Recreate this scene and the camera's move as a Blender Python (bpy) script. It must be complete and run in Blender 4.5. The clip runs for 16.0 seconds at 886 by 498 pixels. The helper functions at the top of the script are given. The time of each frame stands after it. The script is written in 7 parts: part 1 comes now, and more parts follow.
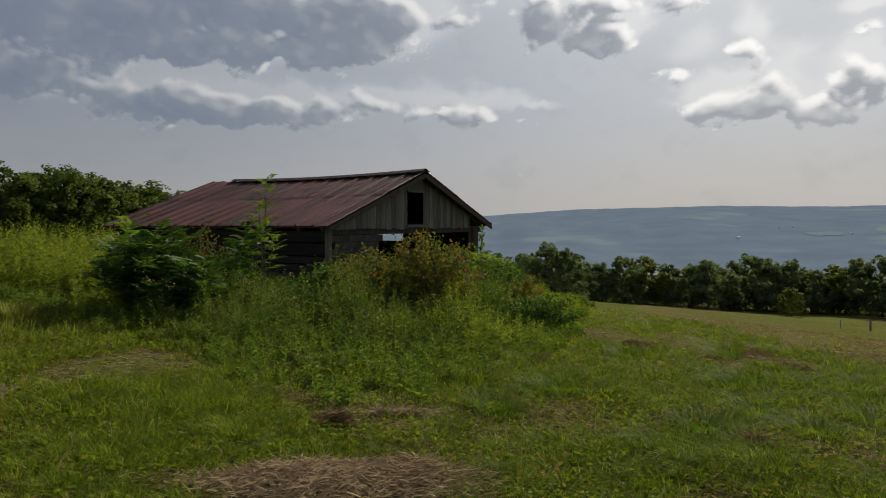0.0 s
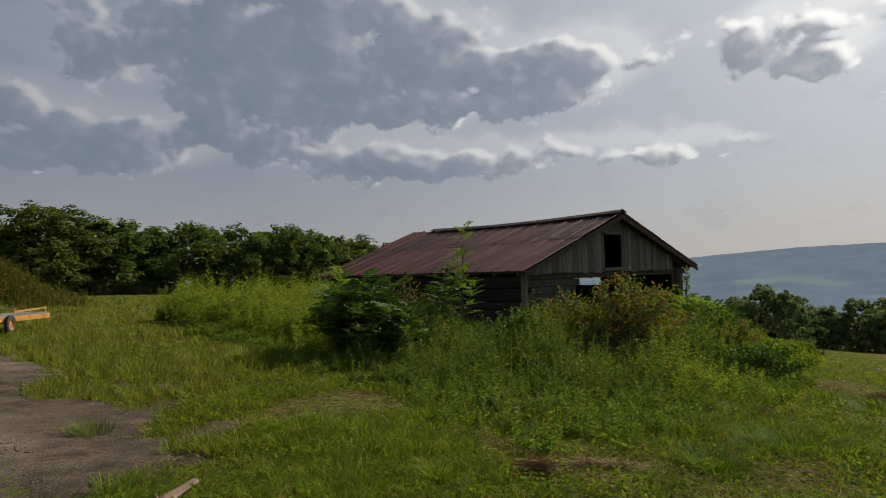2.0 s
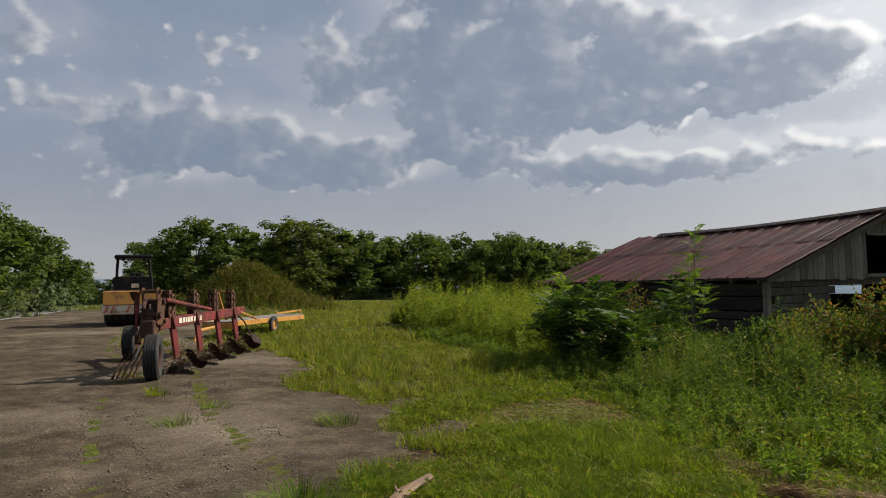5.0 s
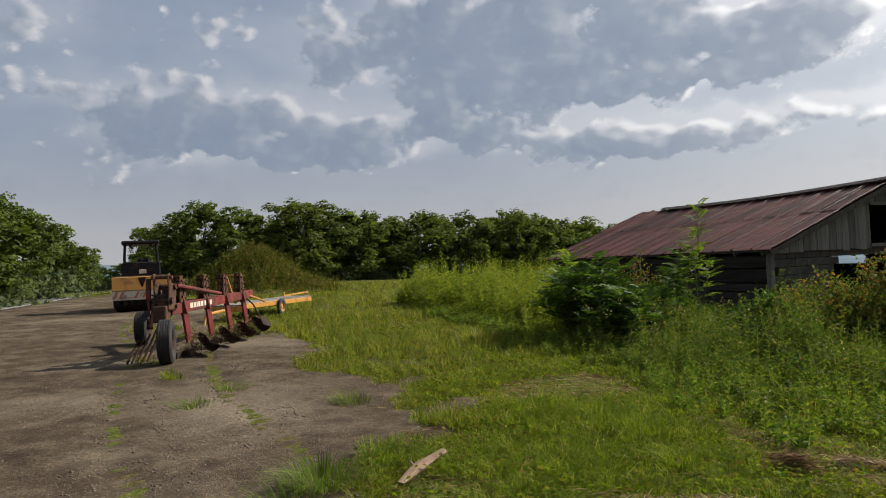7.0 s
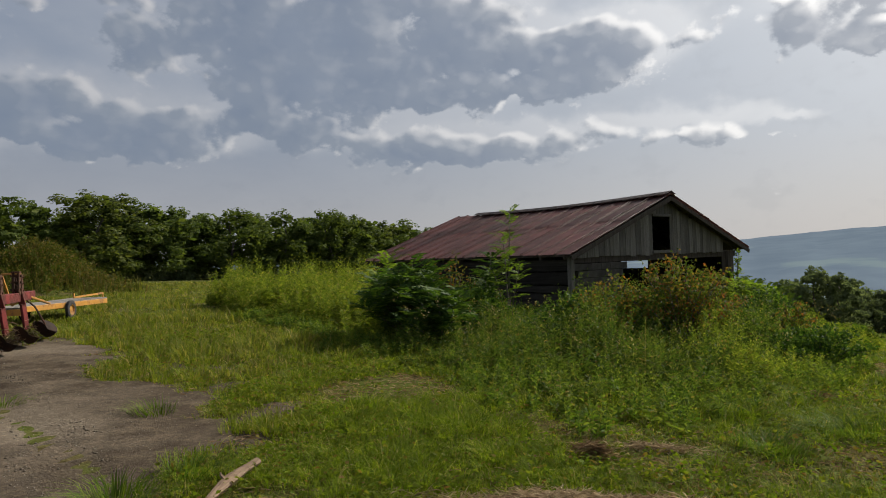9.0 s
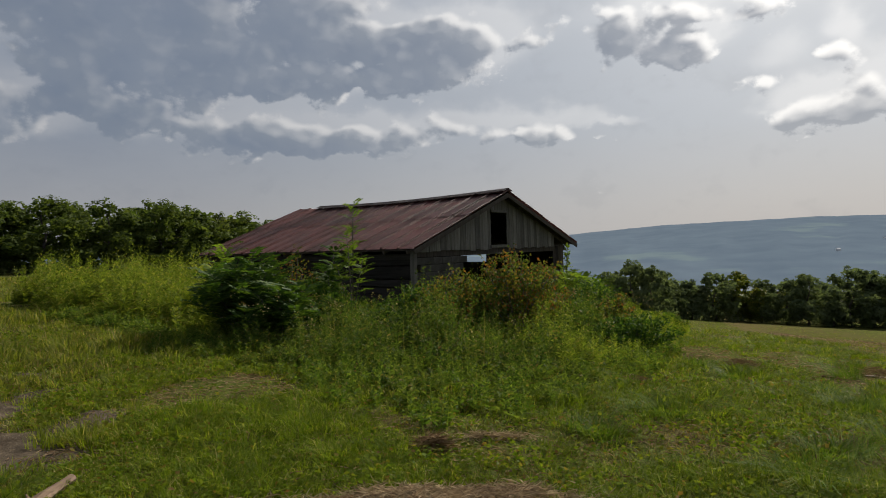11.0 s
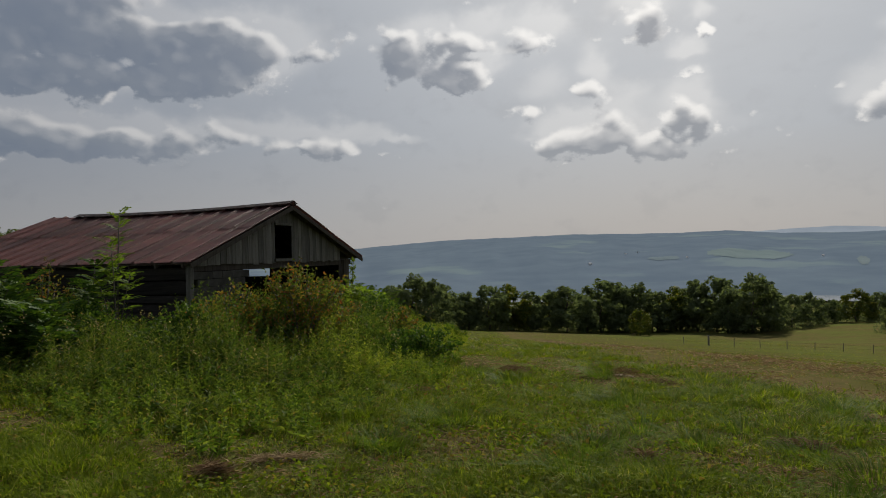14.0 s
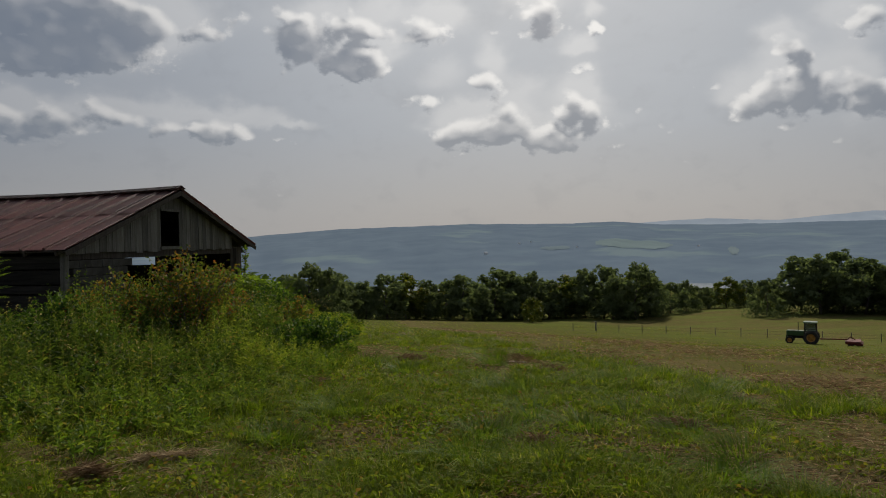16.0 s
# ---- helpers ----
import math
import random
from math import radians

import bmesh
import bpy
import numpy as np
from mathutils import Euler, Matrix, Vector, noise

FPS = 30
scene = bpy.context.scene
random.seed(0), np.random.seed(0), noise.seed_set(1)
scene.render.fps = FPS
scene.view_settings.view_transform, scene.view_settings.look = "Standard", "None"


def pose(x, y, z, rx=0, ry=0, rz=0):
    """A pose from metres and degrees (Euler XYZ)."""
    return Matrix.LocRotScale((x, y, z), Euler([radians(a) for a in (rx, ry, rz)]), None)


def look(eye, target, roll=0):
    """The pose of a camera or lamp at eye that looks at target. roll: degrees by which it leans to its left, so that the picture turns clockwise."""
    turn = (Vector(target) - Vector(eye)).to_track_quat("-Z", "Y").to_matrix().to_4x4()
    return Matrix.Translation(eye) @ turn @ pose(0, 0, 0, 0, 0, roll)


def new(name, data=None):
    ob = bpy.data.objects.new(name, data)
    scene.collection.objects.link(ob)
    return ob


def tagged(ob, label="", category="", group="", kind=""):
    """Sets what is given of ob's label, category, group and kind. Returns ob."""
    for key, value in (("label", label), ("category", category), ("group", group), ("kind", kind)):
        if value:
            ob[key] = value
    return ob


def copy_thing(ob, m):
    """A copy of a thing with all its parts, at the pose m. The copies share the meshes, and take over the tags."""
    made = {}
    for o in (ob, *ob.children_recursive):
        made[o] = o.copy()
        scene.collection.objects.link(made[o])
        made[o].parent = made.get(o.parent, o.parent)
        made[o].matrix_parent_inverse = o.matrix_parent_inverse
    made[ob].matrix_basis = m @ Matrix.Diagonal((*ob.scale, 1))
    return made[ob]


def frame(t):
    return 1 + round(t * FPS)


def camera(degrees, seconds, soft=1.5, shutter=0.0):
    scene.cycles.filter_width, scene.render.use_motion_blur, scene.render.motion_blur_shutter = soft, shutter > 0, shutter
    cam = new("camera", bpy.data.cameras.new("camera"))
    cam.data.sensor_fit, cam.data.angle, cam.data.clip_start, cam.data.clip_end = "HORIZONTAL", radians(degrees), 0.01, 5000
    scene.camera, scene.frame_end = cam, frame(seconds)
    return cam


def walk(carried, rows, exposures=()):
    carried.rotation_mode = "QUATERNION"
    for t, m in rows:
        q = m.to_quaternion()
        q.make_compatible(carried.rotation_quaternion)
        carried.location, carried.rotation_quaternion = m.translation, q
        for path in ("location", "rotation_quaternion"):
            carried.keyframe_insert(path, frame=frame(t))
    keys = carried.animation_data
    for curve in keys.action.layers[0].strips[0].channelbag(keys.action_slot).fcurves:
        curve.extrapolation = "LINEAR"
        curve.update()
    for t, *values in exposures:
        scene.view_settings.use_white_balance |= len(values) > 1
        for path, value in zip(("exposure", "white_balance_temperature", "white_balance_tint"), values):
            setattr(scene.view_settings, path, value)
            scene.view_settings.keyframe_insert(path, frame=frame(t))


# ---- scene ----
EYE = 1.6
cam = camera(66.12, 16.0, 1.0)
PATH = [
    (0, pose(0.099, -0.145, EYE + 0.042, 87.867, 0.054, 0.000)),
    (0.5, pose(0.093, -0.138, EYE + 0.053, 88.778, 0.324, 2.853)),
    (1, pose(0.084, -0.103, EYE + 0.051, 90.911, 1.367, 7.020)),
    (1.5, pose(0.067, -0.084, EYE + -0.005, 91.977, 1.442, 11.285)),
    (2, pose(0.071, -0.022, EYE + -0.003, 91.989, 1.569, 16.324)),
    (2.5, pose(0.080, -0.017, EYE + -0.002, 92.048, 1.561, 19.390)),
    (3, pose(0.063, -0.005, EYE + -0.010, 92.027, 1.679, 22.391)),
    (3.5, pose(0.043, 0.015, EYE + -0.020, 92.256, 1.689, 25.828)),
    (4, pose(0.011, 0.029, EYE + -0.023, 92.486, 1.680, 28.871)),
    (4.5, pose(-0.004, 0.036, EYE + -0.025, 92.783, 1.436, 32.043)),
    (4.7, pose(0.006, 0.024, EYE + -0.022, 92.961, 1.460, 33.109)),
    (5.2, pose(0.017, -0.003, EYE + -0.018, 93.027, 1.400, 35.830)),
    (5.75, pose(0.048, -0.064, EYE + -0.010, 92.642, 1.528, 37.721)),
    (6.3, pose(0.072, -0.117, EYE + -0.001, 92.062, 1.811, 37.829)),
    (6.8, pose(0.066, -0.124, EYE + 0.005, 91.609, 2.161, 35.832)),
    (7, pose(0.058, -0.125, EYE + 0.006, 91.263, 2.729, 35.104)),
    (7.5, pose(0.029, -0.093, EYE + 0.012, 91.130, 2.694, 31.401)),
    (8, pose(0.008, -0.068, EYE + 0.010, 91.761, 2.921, 27.915)),
    (8.5, pose(-0.010, -0.056, EYE + -0.004, 91.488, 2.038, 23.625)),
    (9, pose(-0.031, -0.042, EYE + -0.008, 90.785, 1.966, 19.828)),
    (9.5, pose(-0.033, -0.031, EYE + -0.017, 90.446, 1.891, 16.575)),
    (9.7, pose(-0.042, -0.030, EYE + -0.011, 90.161, 2.018, 15.022)),
    (10.4, pose(-0.050, -0.009, EYE + -0.005, 89.805, 1.971, 10.432)),
    (11.1, pose(-0.052, 0.024, EYE + 0.009, 89.829, 1.789, 6.023)),
    (11.8, pose(-0.054, 0.051, EYE + 0.013, 89.999, 1.566, 1.418)),
    (12, pose(-0.056, 0.058, EYE + 0.007, 89.935, 1.255, 0.126)),
    (12.5, pose(-0.060, 0.070, EYE + 0.006, 90.165, 1.352, -3.409)),
    (13, pose(-0.057, 0.089, EYE + 0.001, 90.319, 1.297, -6.183)),
    (13.5, pose(-0.071, 0.092, EYE + 0.000, 90.463, 1.423, -8.408)),
    (14, pose(-0.072, 0.104, EYE + -0.001, 90.470, 1.551, -11.275)),
    (14.5, pose(-0.072, 0.116, EYE + -0.006, 90.404, 1.313, -14.457)),
    (15, pose(-0.094, 0.110, EYE + -0.006, 90.153, 1.293, -16.804)),
    (15.5, pose(-0.083, 0.131, EYE + -0.004, 89.520, 1.222, -18.681)),
    (16, pose(-0.053, 0.144, EYE + -0.003, 89.329, 1.232, -19.874)),
]
EXPOSURES = [(0, 0.15), (1.5, 0.19), (3.5, 0.39), (4.5, 0.53), (7, 0.72), (8, 0.6), (9, 0.46), (10.5, 0.3), (12.5, 0.13), (14, -0.03), (16, -0.12)]
walk(cam, PATH, EXPOSURES)

# ---- sky and sun ----
SUN_AZ, SUN_EL = 30.0, 36.0          # degrees, clockwise from +y


def link(nt, a, b):
    nt.links.new(a, b)


def math_node(nt, op, a, b=None, c=None, clamp=False):
    n = nt.nodes.new("ShaderNodeMath")
    n.operation, n.use_clamp = op, clamp
    for k, v in enumerate((a, b, c)):
        if v is None:
            continue
        if isinstance(v, (int, float)):
            n.inputs[k].default_value = v
        else:
            nt.links.new(v, n.inputs[k])
    return n.outputs[0]


def ramp(nt, fac, stops, mode="LINEAR"):
    n = nt.nodes.new("ShaderNodeValToRGB")
    n.color_ramp.interpolation = mode
    e = n.color_ramp.elements
    while len(e) < len(stops):
        e.new(0.5)
    for el, (p, c) in zip(e, stops):
        el.position, el.color = p, (*c, 1)
    nt.links.new(fac, n.inputs[0])
    return n.outputs[0]


def noise_tex(nt, vec, scale, detail=4.0, rough=0.55, dim="3D"):
    n = nt.nodes.new("ShaderNodeTexNoise")
    n.noise_dimensions = dim
    n.inputs["Scale"].default_value, n.inputs["Detail"].default_value, n.inputs["Roughness"].default_value = scale, detail, rough
    if vec is not None:
        nt.links.new(vec, n.inputs["Vector"])
    return n.outputs[0]


def scaled(nt, vec, s):
    n = nt.nodes.new("ShaderNodeMapping")
    n.inputs["Scale"].default_value = s
    link(nt, vec, n.inputs["Vector"])
    return n.outputs[0]


def mix_col(nt, fac, a, b, mode="MIX"):
    n = nt.nodes.new("ShaderNodeMix")
    n.data_type, n.blend_type = "RGBA", mode
    for k, v in ((0, fac), (6, a), (7, b)):
        if isinstance(v, tuple):
            n.inputs[k].default_value = (*v, 1)
        elif isinstance(v, (int, float)):
            n.inputs[k].default_value = v
        else:
            nt.links.new(v, n.inputs[k])
    return n.outputs[2]


# clouds: azimuth, elevation, half width, half height (degrees), weight
CLOUDS_WEST = [
    (-27.4, 17.4, 11.3, 4.9, 1), (-20.0, 14.4, 6.8, 2.6, 0.95), (-10.7, 14.6, 5.2, 1.8, 0.9), (-5.6, 15.9, 3.8, 2.2, 1), (-15.7, 19.3, 4.2, 1.7, 0.45), (-40.6, 9.4, 3.6, 1.4, 0.8),
    (-34.6, 11.9, 5.6, 1.7, 0.35), (-20.1, 9.2, 7.6, 1.3, 0.75), (-14.1, 8.4, 4.7, 0.9, 0.65), (-6.0, 9.5, 4.3, 1.2, 0.7), (1.1, 9.1, 4.4, 0.9, 0.7), (6.3, 8.4, 2.7, 0.4, 0.6),
    (-29.6, 10.1, 4.9, 1.3, 0.35), (0.8, 16.8, 3.7, 1.9, 0.3), (-56.6, 11.6, 6.2, 2.7, 0.8), (-50.2, 11.3, 8.0, 2.5, 0.9), (-44.8, 9.8, 5.5, 1.5, 0.9), (-51.2, 18.4, 7.5, 2.6, 0.4),
]
CLOUDS_MID = [
    (-43.5, 17.3, 3.7, 1.9, 0.4), (-64.3, 13.9, 4.4, 2.6, 0.3), (-60.3, 8.8, 3.1, 1.3, 0.35), (-32.4, 10.8, 4.7, 1.7, 0.35), (-17.7, 8.8, 6.5, 1.1, 0.7), (-66.6, 19.0, 4.5, 2.1, 0.45),
    (-28.7, 17.1, 11.2, 4.1, 0.9), (-8.2, 15.5, 5.2, 2.2, 0.9), (-11.8, 13.6, 2.4, 0.9, 0.8), (8.8, 16.4, 2.3, 1.8, 0.9), (12.0, 14.7, 2.8, 1.4, 0.95), (13.9, 14.1, 2.1, 1.1, 0.8),
    (13.9, 17.4, 2.6, 1.2, 0.8), (19.3, 16.8, 2.6, 1.6, 0.9), (6.1, 16.7, 2.7, 1.7, 0.25), (28.1, 18.1, 2.8, 1.9, 0.95), (32.9, 16.4, 0.9, 0.8, 0.6), (31.9, 13.6, 1.5, 0.7, 0.75),
]
CLOUDS_EAST = [
    (23.8, 13.0, 1.6, 1.6, 0.75), (19.5, 12.0, 2.1, 1.5, 0.45), (20.8, 8.6, 3.3, 1.2, 0.75), (25.1, 8.9, 4.2, 1.2, 0.85), (31.8, 9.9, 2.0, 1.7, 0.85), (29.7, 7.8, 4.1, 0.9, 0.45),
    (26.5, 10.9, 2.8, 1.1, 0.5), (47.3, 13.0, 1.6, 1.1, 0.7), (48.0, 10.3, 2.6, 2.4, 0.8), (52.3, 9.3, 1.9, 2.6, 0.85), (44.0, 9.9, 2.4, 1.3, 0.6), (52.8, 14.8, 2.3, 1.9, 0.6),
    (36.0, 8.1, 2.6, 1.1, 0.2), (-75, 16, 7, 3, 0.5), (-85, 11, 8, 2.5, 0.6), (62, 14, 5, 2.5, 0.7), (70, 10, 6, 2, 0.6), (-32, 25, 9, 4, 0.8),
]


def cloud_group():
    """How thick the cloud is in a direction given in degrees: in full, without its fine lumps, and as a soft veil."""
    nt = bpy.data.node_groups.new("cloud_density", "ShaderNodeTree")
    for n in ("az", "el"):
        nt.interface.new_socket(n, in_out="INPUT", socket_type="NodeSocketFloat")
    for n in ("full", "coarse", "soft", "streak"):
        nt.interface.new_socket(n, in_out="OUTPUT", socket_type="NodeSocketFloat")
    src, out = nt.nodes.new("NodeGroupInput"), nt.nodes.new("NodeGroupOutput")
    az, el = src.outputs[0], src.outputs[1]

    def plane(sa, se, z):
        c = nt.nodes.new("ShaderNodeCombineXYZ")
        link(nt, math_node(nt, "MULTIPLY", az, sa), c.inputs[0])
        link(nt, math_node(nt, "MULTIPLY", el, se), c.inputs[1])
        c.inputs[2].default_value = z
        return c.outputs[0]
    broad = math_node(nt, "SUBTRACT", noise_tex(nt, plane(0.11, 0.17, 3.0), 1.0, 2.0, 0.5), 0.5)
    slow = math_node(nt, "SUBTRACT", noise_tex(nt, plane(0.26, 0.36, 7.0), 1.0, 2.5, 0.55), 0.5)
    fine = math_node(nt, "SUBTRACT", noise_tex(nt, plane(0.8, 1.05, 9.0), 1.0, 6.0, 0.6), 0.5)
    warped = nt.nodes.new("ShaderNodeCombineXYZ")
    link(nt, math_node(nt, "MULTIPLY_ADD", az, 0.36, math_node(nt, "MULTIPLY", fine, 0.5)), warped.inputs[0])
    link(nt, math_node(nt, "MULTIPLY_ADD", el, 0.46, math_node(nt, "MULTIPLY", slow, 0.8)), warped.inputs[1])
    vor = nt.nodes.new("ShaderNodeTexVoronoi")
    vor.feature, vor.inputs["Scale"].default_value = "SMOOTH_F1", 1.0
    vor.inputs["Smoothness"].default_value = 0.6
    vor.inputs["Detail"].default_value, vor.inputs["Roughness"].default_value = 1.0, 0.5
    link(nt, warped.outputs[0], vor.inputs["Vector"])
    puff = math_node(nt, "SUBTRACT", 0.42, vor.outputs["Distance"])
    azw = math_node(nt, "MULTIPLY_ADD", broad, 3.5, math_node(nt, "MULTIPLY_ADD", slow, 4.0, az))
    elw = math_node(nt, "MULTIPLY_ADD", slow, 2.6, math_node(nt, "MULTIPLY_ADD", fine, 1.0, el))
    total = None
    for a, e, ra, re, wt in CLOUDS_WEST + CLOUDS_MID + CLOUDS_EAST:
        dx = math_node(nt, "DIVIDE", math_node(nt, "SUBTRACT", azw, a), ra)
        dy = math_node(nt, "SUBTRACT", elw, e)
        # flat below, heaped above
        dy = math_node(nt, "MAXIMUM", math_node(nt, "DIVIDE", dy, re * 1.2), math_node(nt, "DIVIDE", dy, -re * 0.95))
        r2 = math_node(nt, "MULTIPLY_ADD", dx, dx, math_node(nt, "MULTIPLY", dy, dy))
        g = math_node(nt, "MULTIPLY", math_node(nt, "EXPONENT", math_node(nt, "MULTIPLY", r2, -1.0)), wt)
        total = g if total is None else math_node(nt, "ADD", total, g)
    total = math_node(nt, "MINIMUM", total, 1.0)
    # beyond the placed clouds, unseen thick cover is added to dim the skylight
    side = math_node(nt, "DIVIDE", math_node(nt, "SUBTRACT", math_node(nt, "ABSOLUTE", az), 75.0), 25.0, clamp=True)
    over = math_node(nt, "DIVIDE", math_node(nt, "SUBTRACT", el, 24.0), 14.0, clamp=True)
    total = math_node(nt, "MAXIMUM", total, math_node(nt, "MULTIPLY", math_node(nt, "MAXIMUM", side, over), math_node(nt, "MULTIPLY_ADD", broad, 1.5, 0.75)))
    coarse = math_node(nt, "MULTIPLY_ADD", puff, 0.75, math_node(nt, "MULTIPLY_ADD", slow, 1.05, total))
    link(nt, math_node(nt, "MULTIPLY_ADD", fine, 0.75, coarse), out.inputs[0])
    link(nt, math_node(nt, "MULTIPLY_ADD", fine, 0.3, coarse), out.inputs[1])
    link(nt, math_node(nt, "MULTIPLY_ADD", broad, 0.5, total), out.inputs[2])
    link(nt, math_node(nt, "ADD", slow, math_node(nt, "MULTIPLY", fine, 0.5)), out.inputs[3])
    return nt


CLOUDS = cloud_group()


def cloud_density(nt, az, el):
    n = nt.nodes.new("ShaderNodeGroup")
    n.node_tree = CLOUDS
    link(nt, az, n.inputs[0])
    link(nt, el, n.inputs[1])
    return n.outputs


def make_world():
    w = bpy.data.worlds.new("sky")
    scene.world = w
    w.use_nodes = True
    nt = w.node_tree
    nt.nodes.clear()
    out = nt.nodes.new("ShaderNodeOutputWorld")
    sky = nt.nodes.new("ShaderNodeTexSky")
    sky.sky_type, sky.sun_disc = "NISHITA", False
    sky.sun_elevation, sky.sun_rotation = radians(SUN_EL), radians(SUN_AZ)
    sky.air_density, sky.dust_density, sky.altitude = 1.0, 3.0, 200
    co = nt.nodes.new("ShaderNodeTexCoord").outputs["Generated"]
    sep = nt.nodes.new("ShaderNodeSeparateXYZ")
    link(nt, co, sep.inputs[0])
    X, Y, Z = sep.outputs
    az = math_node(nt, "MULTIPLY", math_node(nt, "ARCTAN2", X, Y), 57.2958)
    el = math_node(nt, "MULTIPLY", math_node(nt, "ARCSINE", Z), 57.2958)
    # towards the sun, from each direction
    ta, te = math_node(nt, "SUBTRACT", SUN_AZ, az), math_node(nt, "SUBTRACT", SUN_EL, el)
    ln = math_node(nt, "SQRT", math_node(nt, "MULTIPLY_ADD", ta, ta, math_node(nt, "MULTIPLY_ADD", te, te, 1.0)))
    ta, te = math_node(nt, "DIVIDE", ta, ln), math_node(nt, "DIVIDE", te, ln)

    def sunward(k):
        return cloud_density(nt, math_node(nt, "MULTIPLY_ADD", ta, k, az), math_node(nt, "MULTIPLY_ADD", te, k, el))
    d0, c0, haze, streak = cloud_density(nt, az, el)
    c1, c2, lit = sunward(0.9)[1], sunward(2.4)[1], sunward(-1.6)[2]
    # glow of the veiled sun
    sd = Vector((math.sin(radians(SUN_AZ)) * math.cos(radians(SUN_EL)), math.cos(radians(SUN_AZ)) * math.cos(radians(SUN_EL)), math.sin(radians(SUN_EL))))
    dot = nt.nodes.new("ShaderNodeVectorMath")
    dot.operation = "DOT_PRODUCT"
    link(nt, co, dot.inputs[0])
    dot.inputs[1].default_value = sd
    glow = math_node(nt, "POWER", math_node(nt, "MAXIMUM", dot.outputs["Value"], 0.0), 3.9)
    veil = ramp(nt, math_node(nt, "DIVIDE", el, 30.0, clamp=True), [(0.0, (0.25, 0.26, 0.28)), (0.2, (0.20, 0.225, 0.275)), (0.5, (0.145, 0.19, 0.27)), (1.0, (0.12, 0.165, 0.25))])
    veil = mix_col(nt, math_node(nt, "MULTIPLY", glow, 1.1, clamp=True), veil, (0.66, 0.69, 0.72))
    warm = math_node(nt, "MULTIPLY", math_node(nt, "SUBTRACT", 1.0, math_node(nt, "DIVIDE", el, 9.0), clamp=True), math_node(nt, "MULTIPLY_ADD", glow, 0.9, 0.25), clamp=True)
    veil = mix_col(nt, warm, veil, (0.52, 0.48, 0.445))
    veil = mix_col(nt, math_node(nt, "MULTIPLY", noise_tex(nt, scaled(nt, co, (1, 1, 3)), 5.0, 6.0, 0.6), 0.35), veil, (0.40, 0.41, 0.43))
    # thin cloud is bright, thick cloud whose sunward side is thick too is dark
    def steps(v, lo, hi):
        mr = nt.nodes.new("ShaderNodeMapRange")
        mr.interpolation_type = "SMOOTHSTEP"
        link(nt, v, mr.inputs[0])
        mr.inputs[1].default_value, mr.inputs[2].default_value = lo, hi
        return mr.outputs[0]
    thin = steps(c1, 0.08, 0.5)
    deep = steps(math_node(nt, "MULTIPLY_ADD", c2, 0.6, math_node(nt, "MULTIPLY", haze, 0.4)), 0.3, 1.2)
    relief = math_node(nt, "MULTIPLY", math_node(nt, "SUBTRACT", c0, c1), 1.3, clamp=True)
    tone = noise_tex(nt, co, 7.0, 5.0, 0.55)
    mid = mix_col(nt, glow, (0.20, 0.23, 0.28), (0.36, 0.385, 0.425))
    dark = mix_col(nt, glow, mix_col(nt, tone, (0.105, 0.14, 0.205), (0.21, 0.245, 0.31)), mix_col(nt, tone, (0.20, 0.235, 0.29), (0.32, 0.35, 0.395)))
    bright = mix_col(nt, glow, (0.45, 0.45, 0.465), (1.2, 1.18, 1.14))
    cloud = mix_col(nt, thin, bright, mix_col(nt, deep, mid, dark))
    cloud = mix_col(nt, math_node(nt, "MULTIPLY", math_node(nt, "MULTIPLY", relief, 0.65), math_node(nt, "SUBTRACT", 1.0, math_node(nt, "MULTIPLY", deep, 0.8))), cloud, bright)
    low = math_node(nt, "MULTIPLY_ADD", math_node(nt, "DIVIDE", el, 9.0, clamp=True), 0.75, 0.25)
    # faint streaks in the haze, thin haze about the clouds, then their bodies
    col = mix_col(nt, math_node(nt, "MULTIPLY", steps(streak, 0.0, 0.25), 0.16), veil, mix_col(nt, glow, (0.17, 0.19, 0.23), (0.42, 0.43, 0.45)))
    col = mix_col(nt, math_node(nt, "MULTIPLY", math_node(nt, "MULTIPLY", steps(lit, 0.05, 0.75), 0.42), low), col, bright)
    col = mix_col(nt, math_node(nt, "MULTIPLY", steps(d0, 0.17, 0.5), low), col, cloud)
    bg1, bg2 = nt.nodes.new("ShaderNodeBackground"), nt.nodes.new("ShaderNodeBackground")
    link(nt, sky.outputs[0], bg1.inputs[0])
    bg1.inputs[1].default_value = 0.05
    link(nt, col, bg2.inputs[0])
    bg2.inputs[1].default_value = 0.9
    mixs = nt.nodes.new("ShaderNodeMixShader")
    mixs.inputs[0].default_value = 0.9
    link(nt, bg1.outputs[0], mixs.inputs[1])
    link(nt, bg2.outputs[0], mixs.inputs[2])
    link(nt, mixs.outputs[0], out.inputs[0])


make_world()
sun = new("sun", bpy.data.lights.new("sun", "SUN"))
sun.data.energy, sun.data.angle, sun.data.color = 5.0, radians(0.8), (1.0, 0.93, 0.82)
sun.matrix_world = look((0, 0, 50), (-math.sin(radians(SUN_AZ)), -math.cos(radians(SUN_AZ)), 50 - math.tan(radians(SUN_EL))))


# ---- materials ----
def material(name):
    m = bpy.data.materials.new(name)
    m.use_nodes = True
    nt = m.node_tree
    b = nt.nodes["Principled BSDF"]
    return m, nt, b


def position(nt):
    return nt.nodes.new("ShaderNodeNewGeometry").outputs["Position"]


def objco(nt):
    return nt.nodes.new("ShaderNodeTexCoord").outputs["Object"]


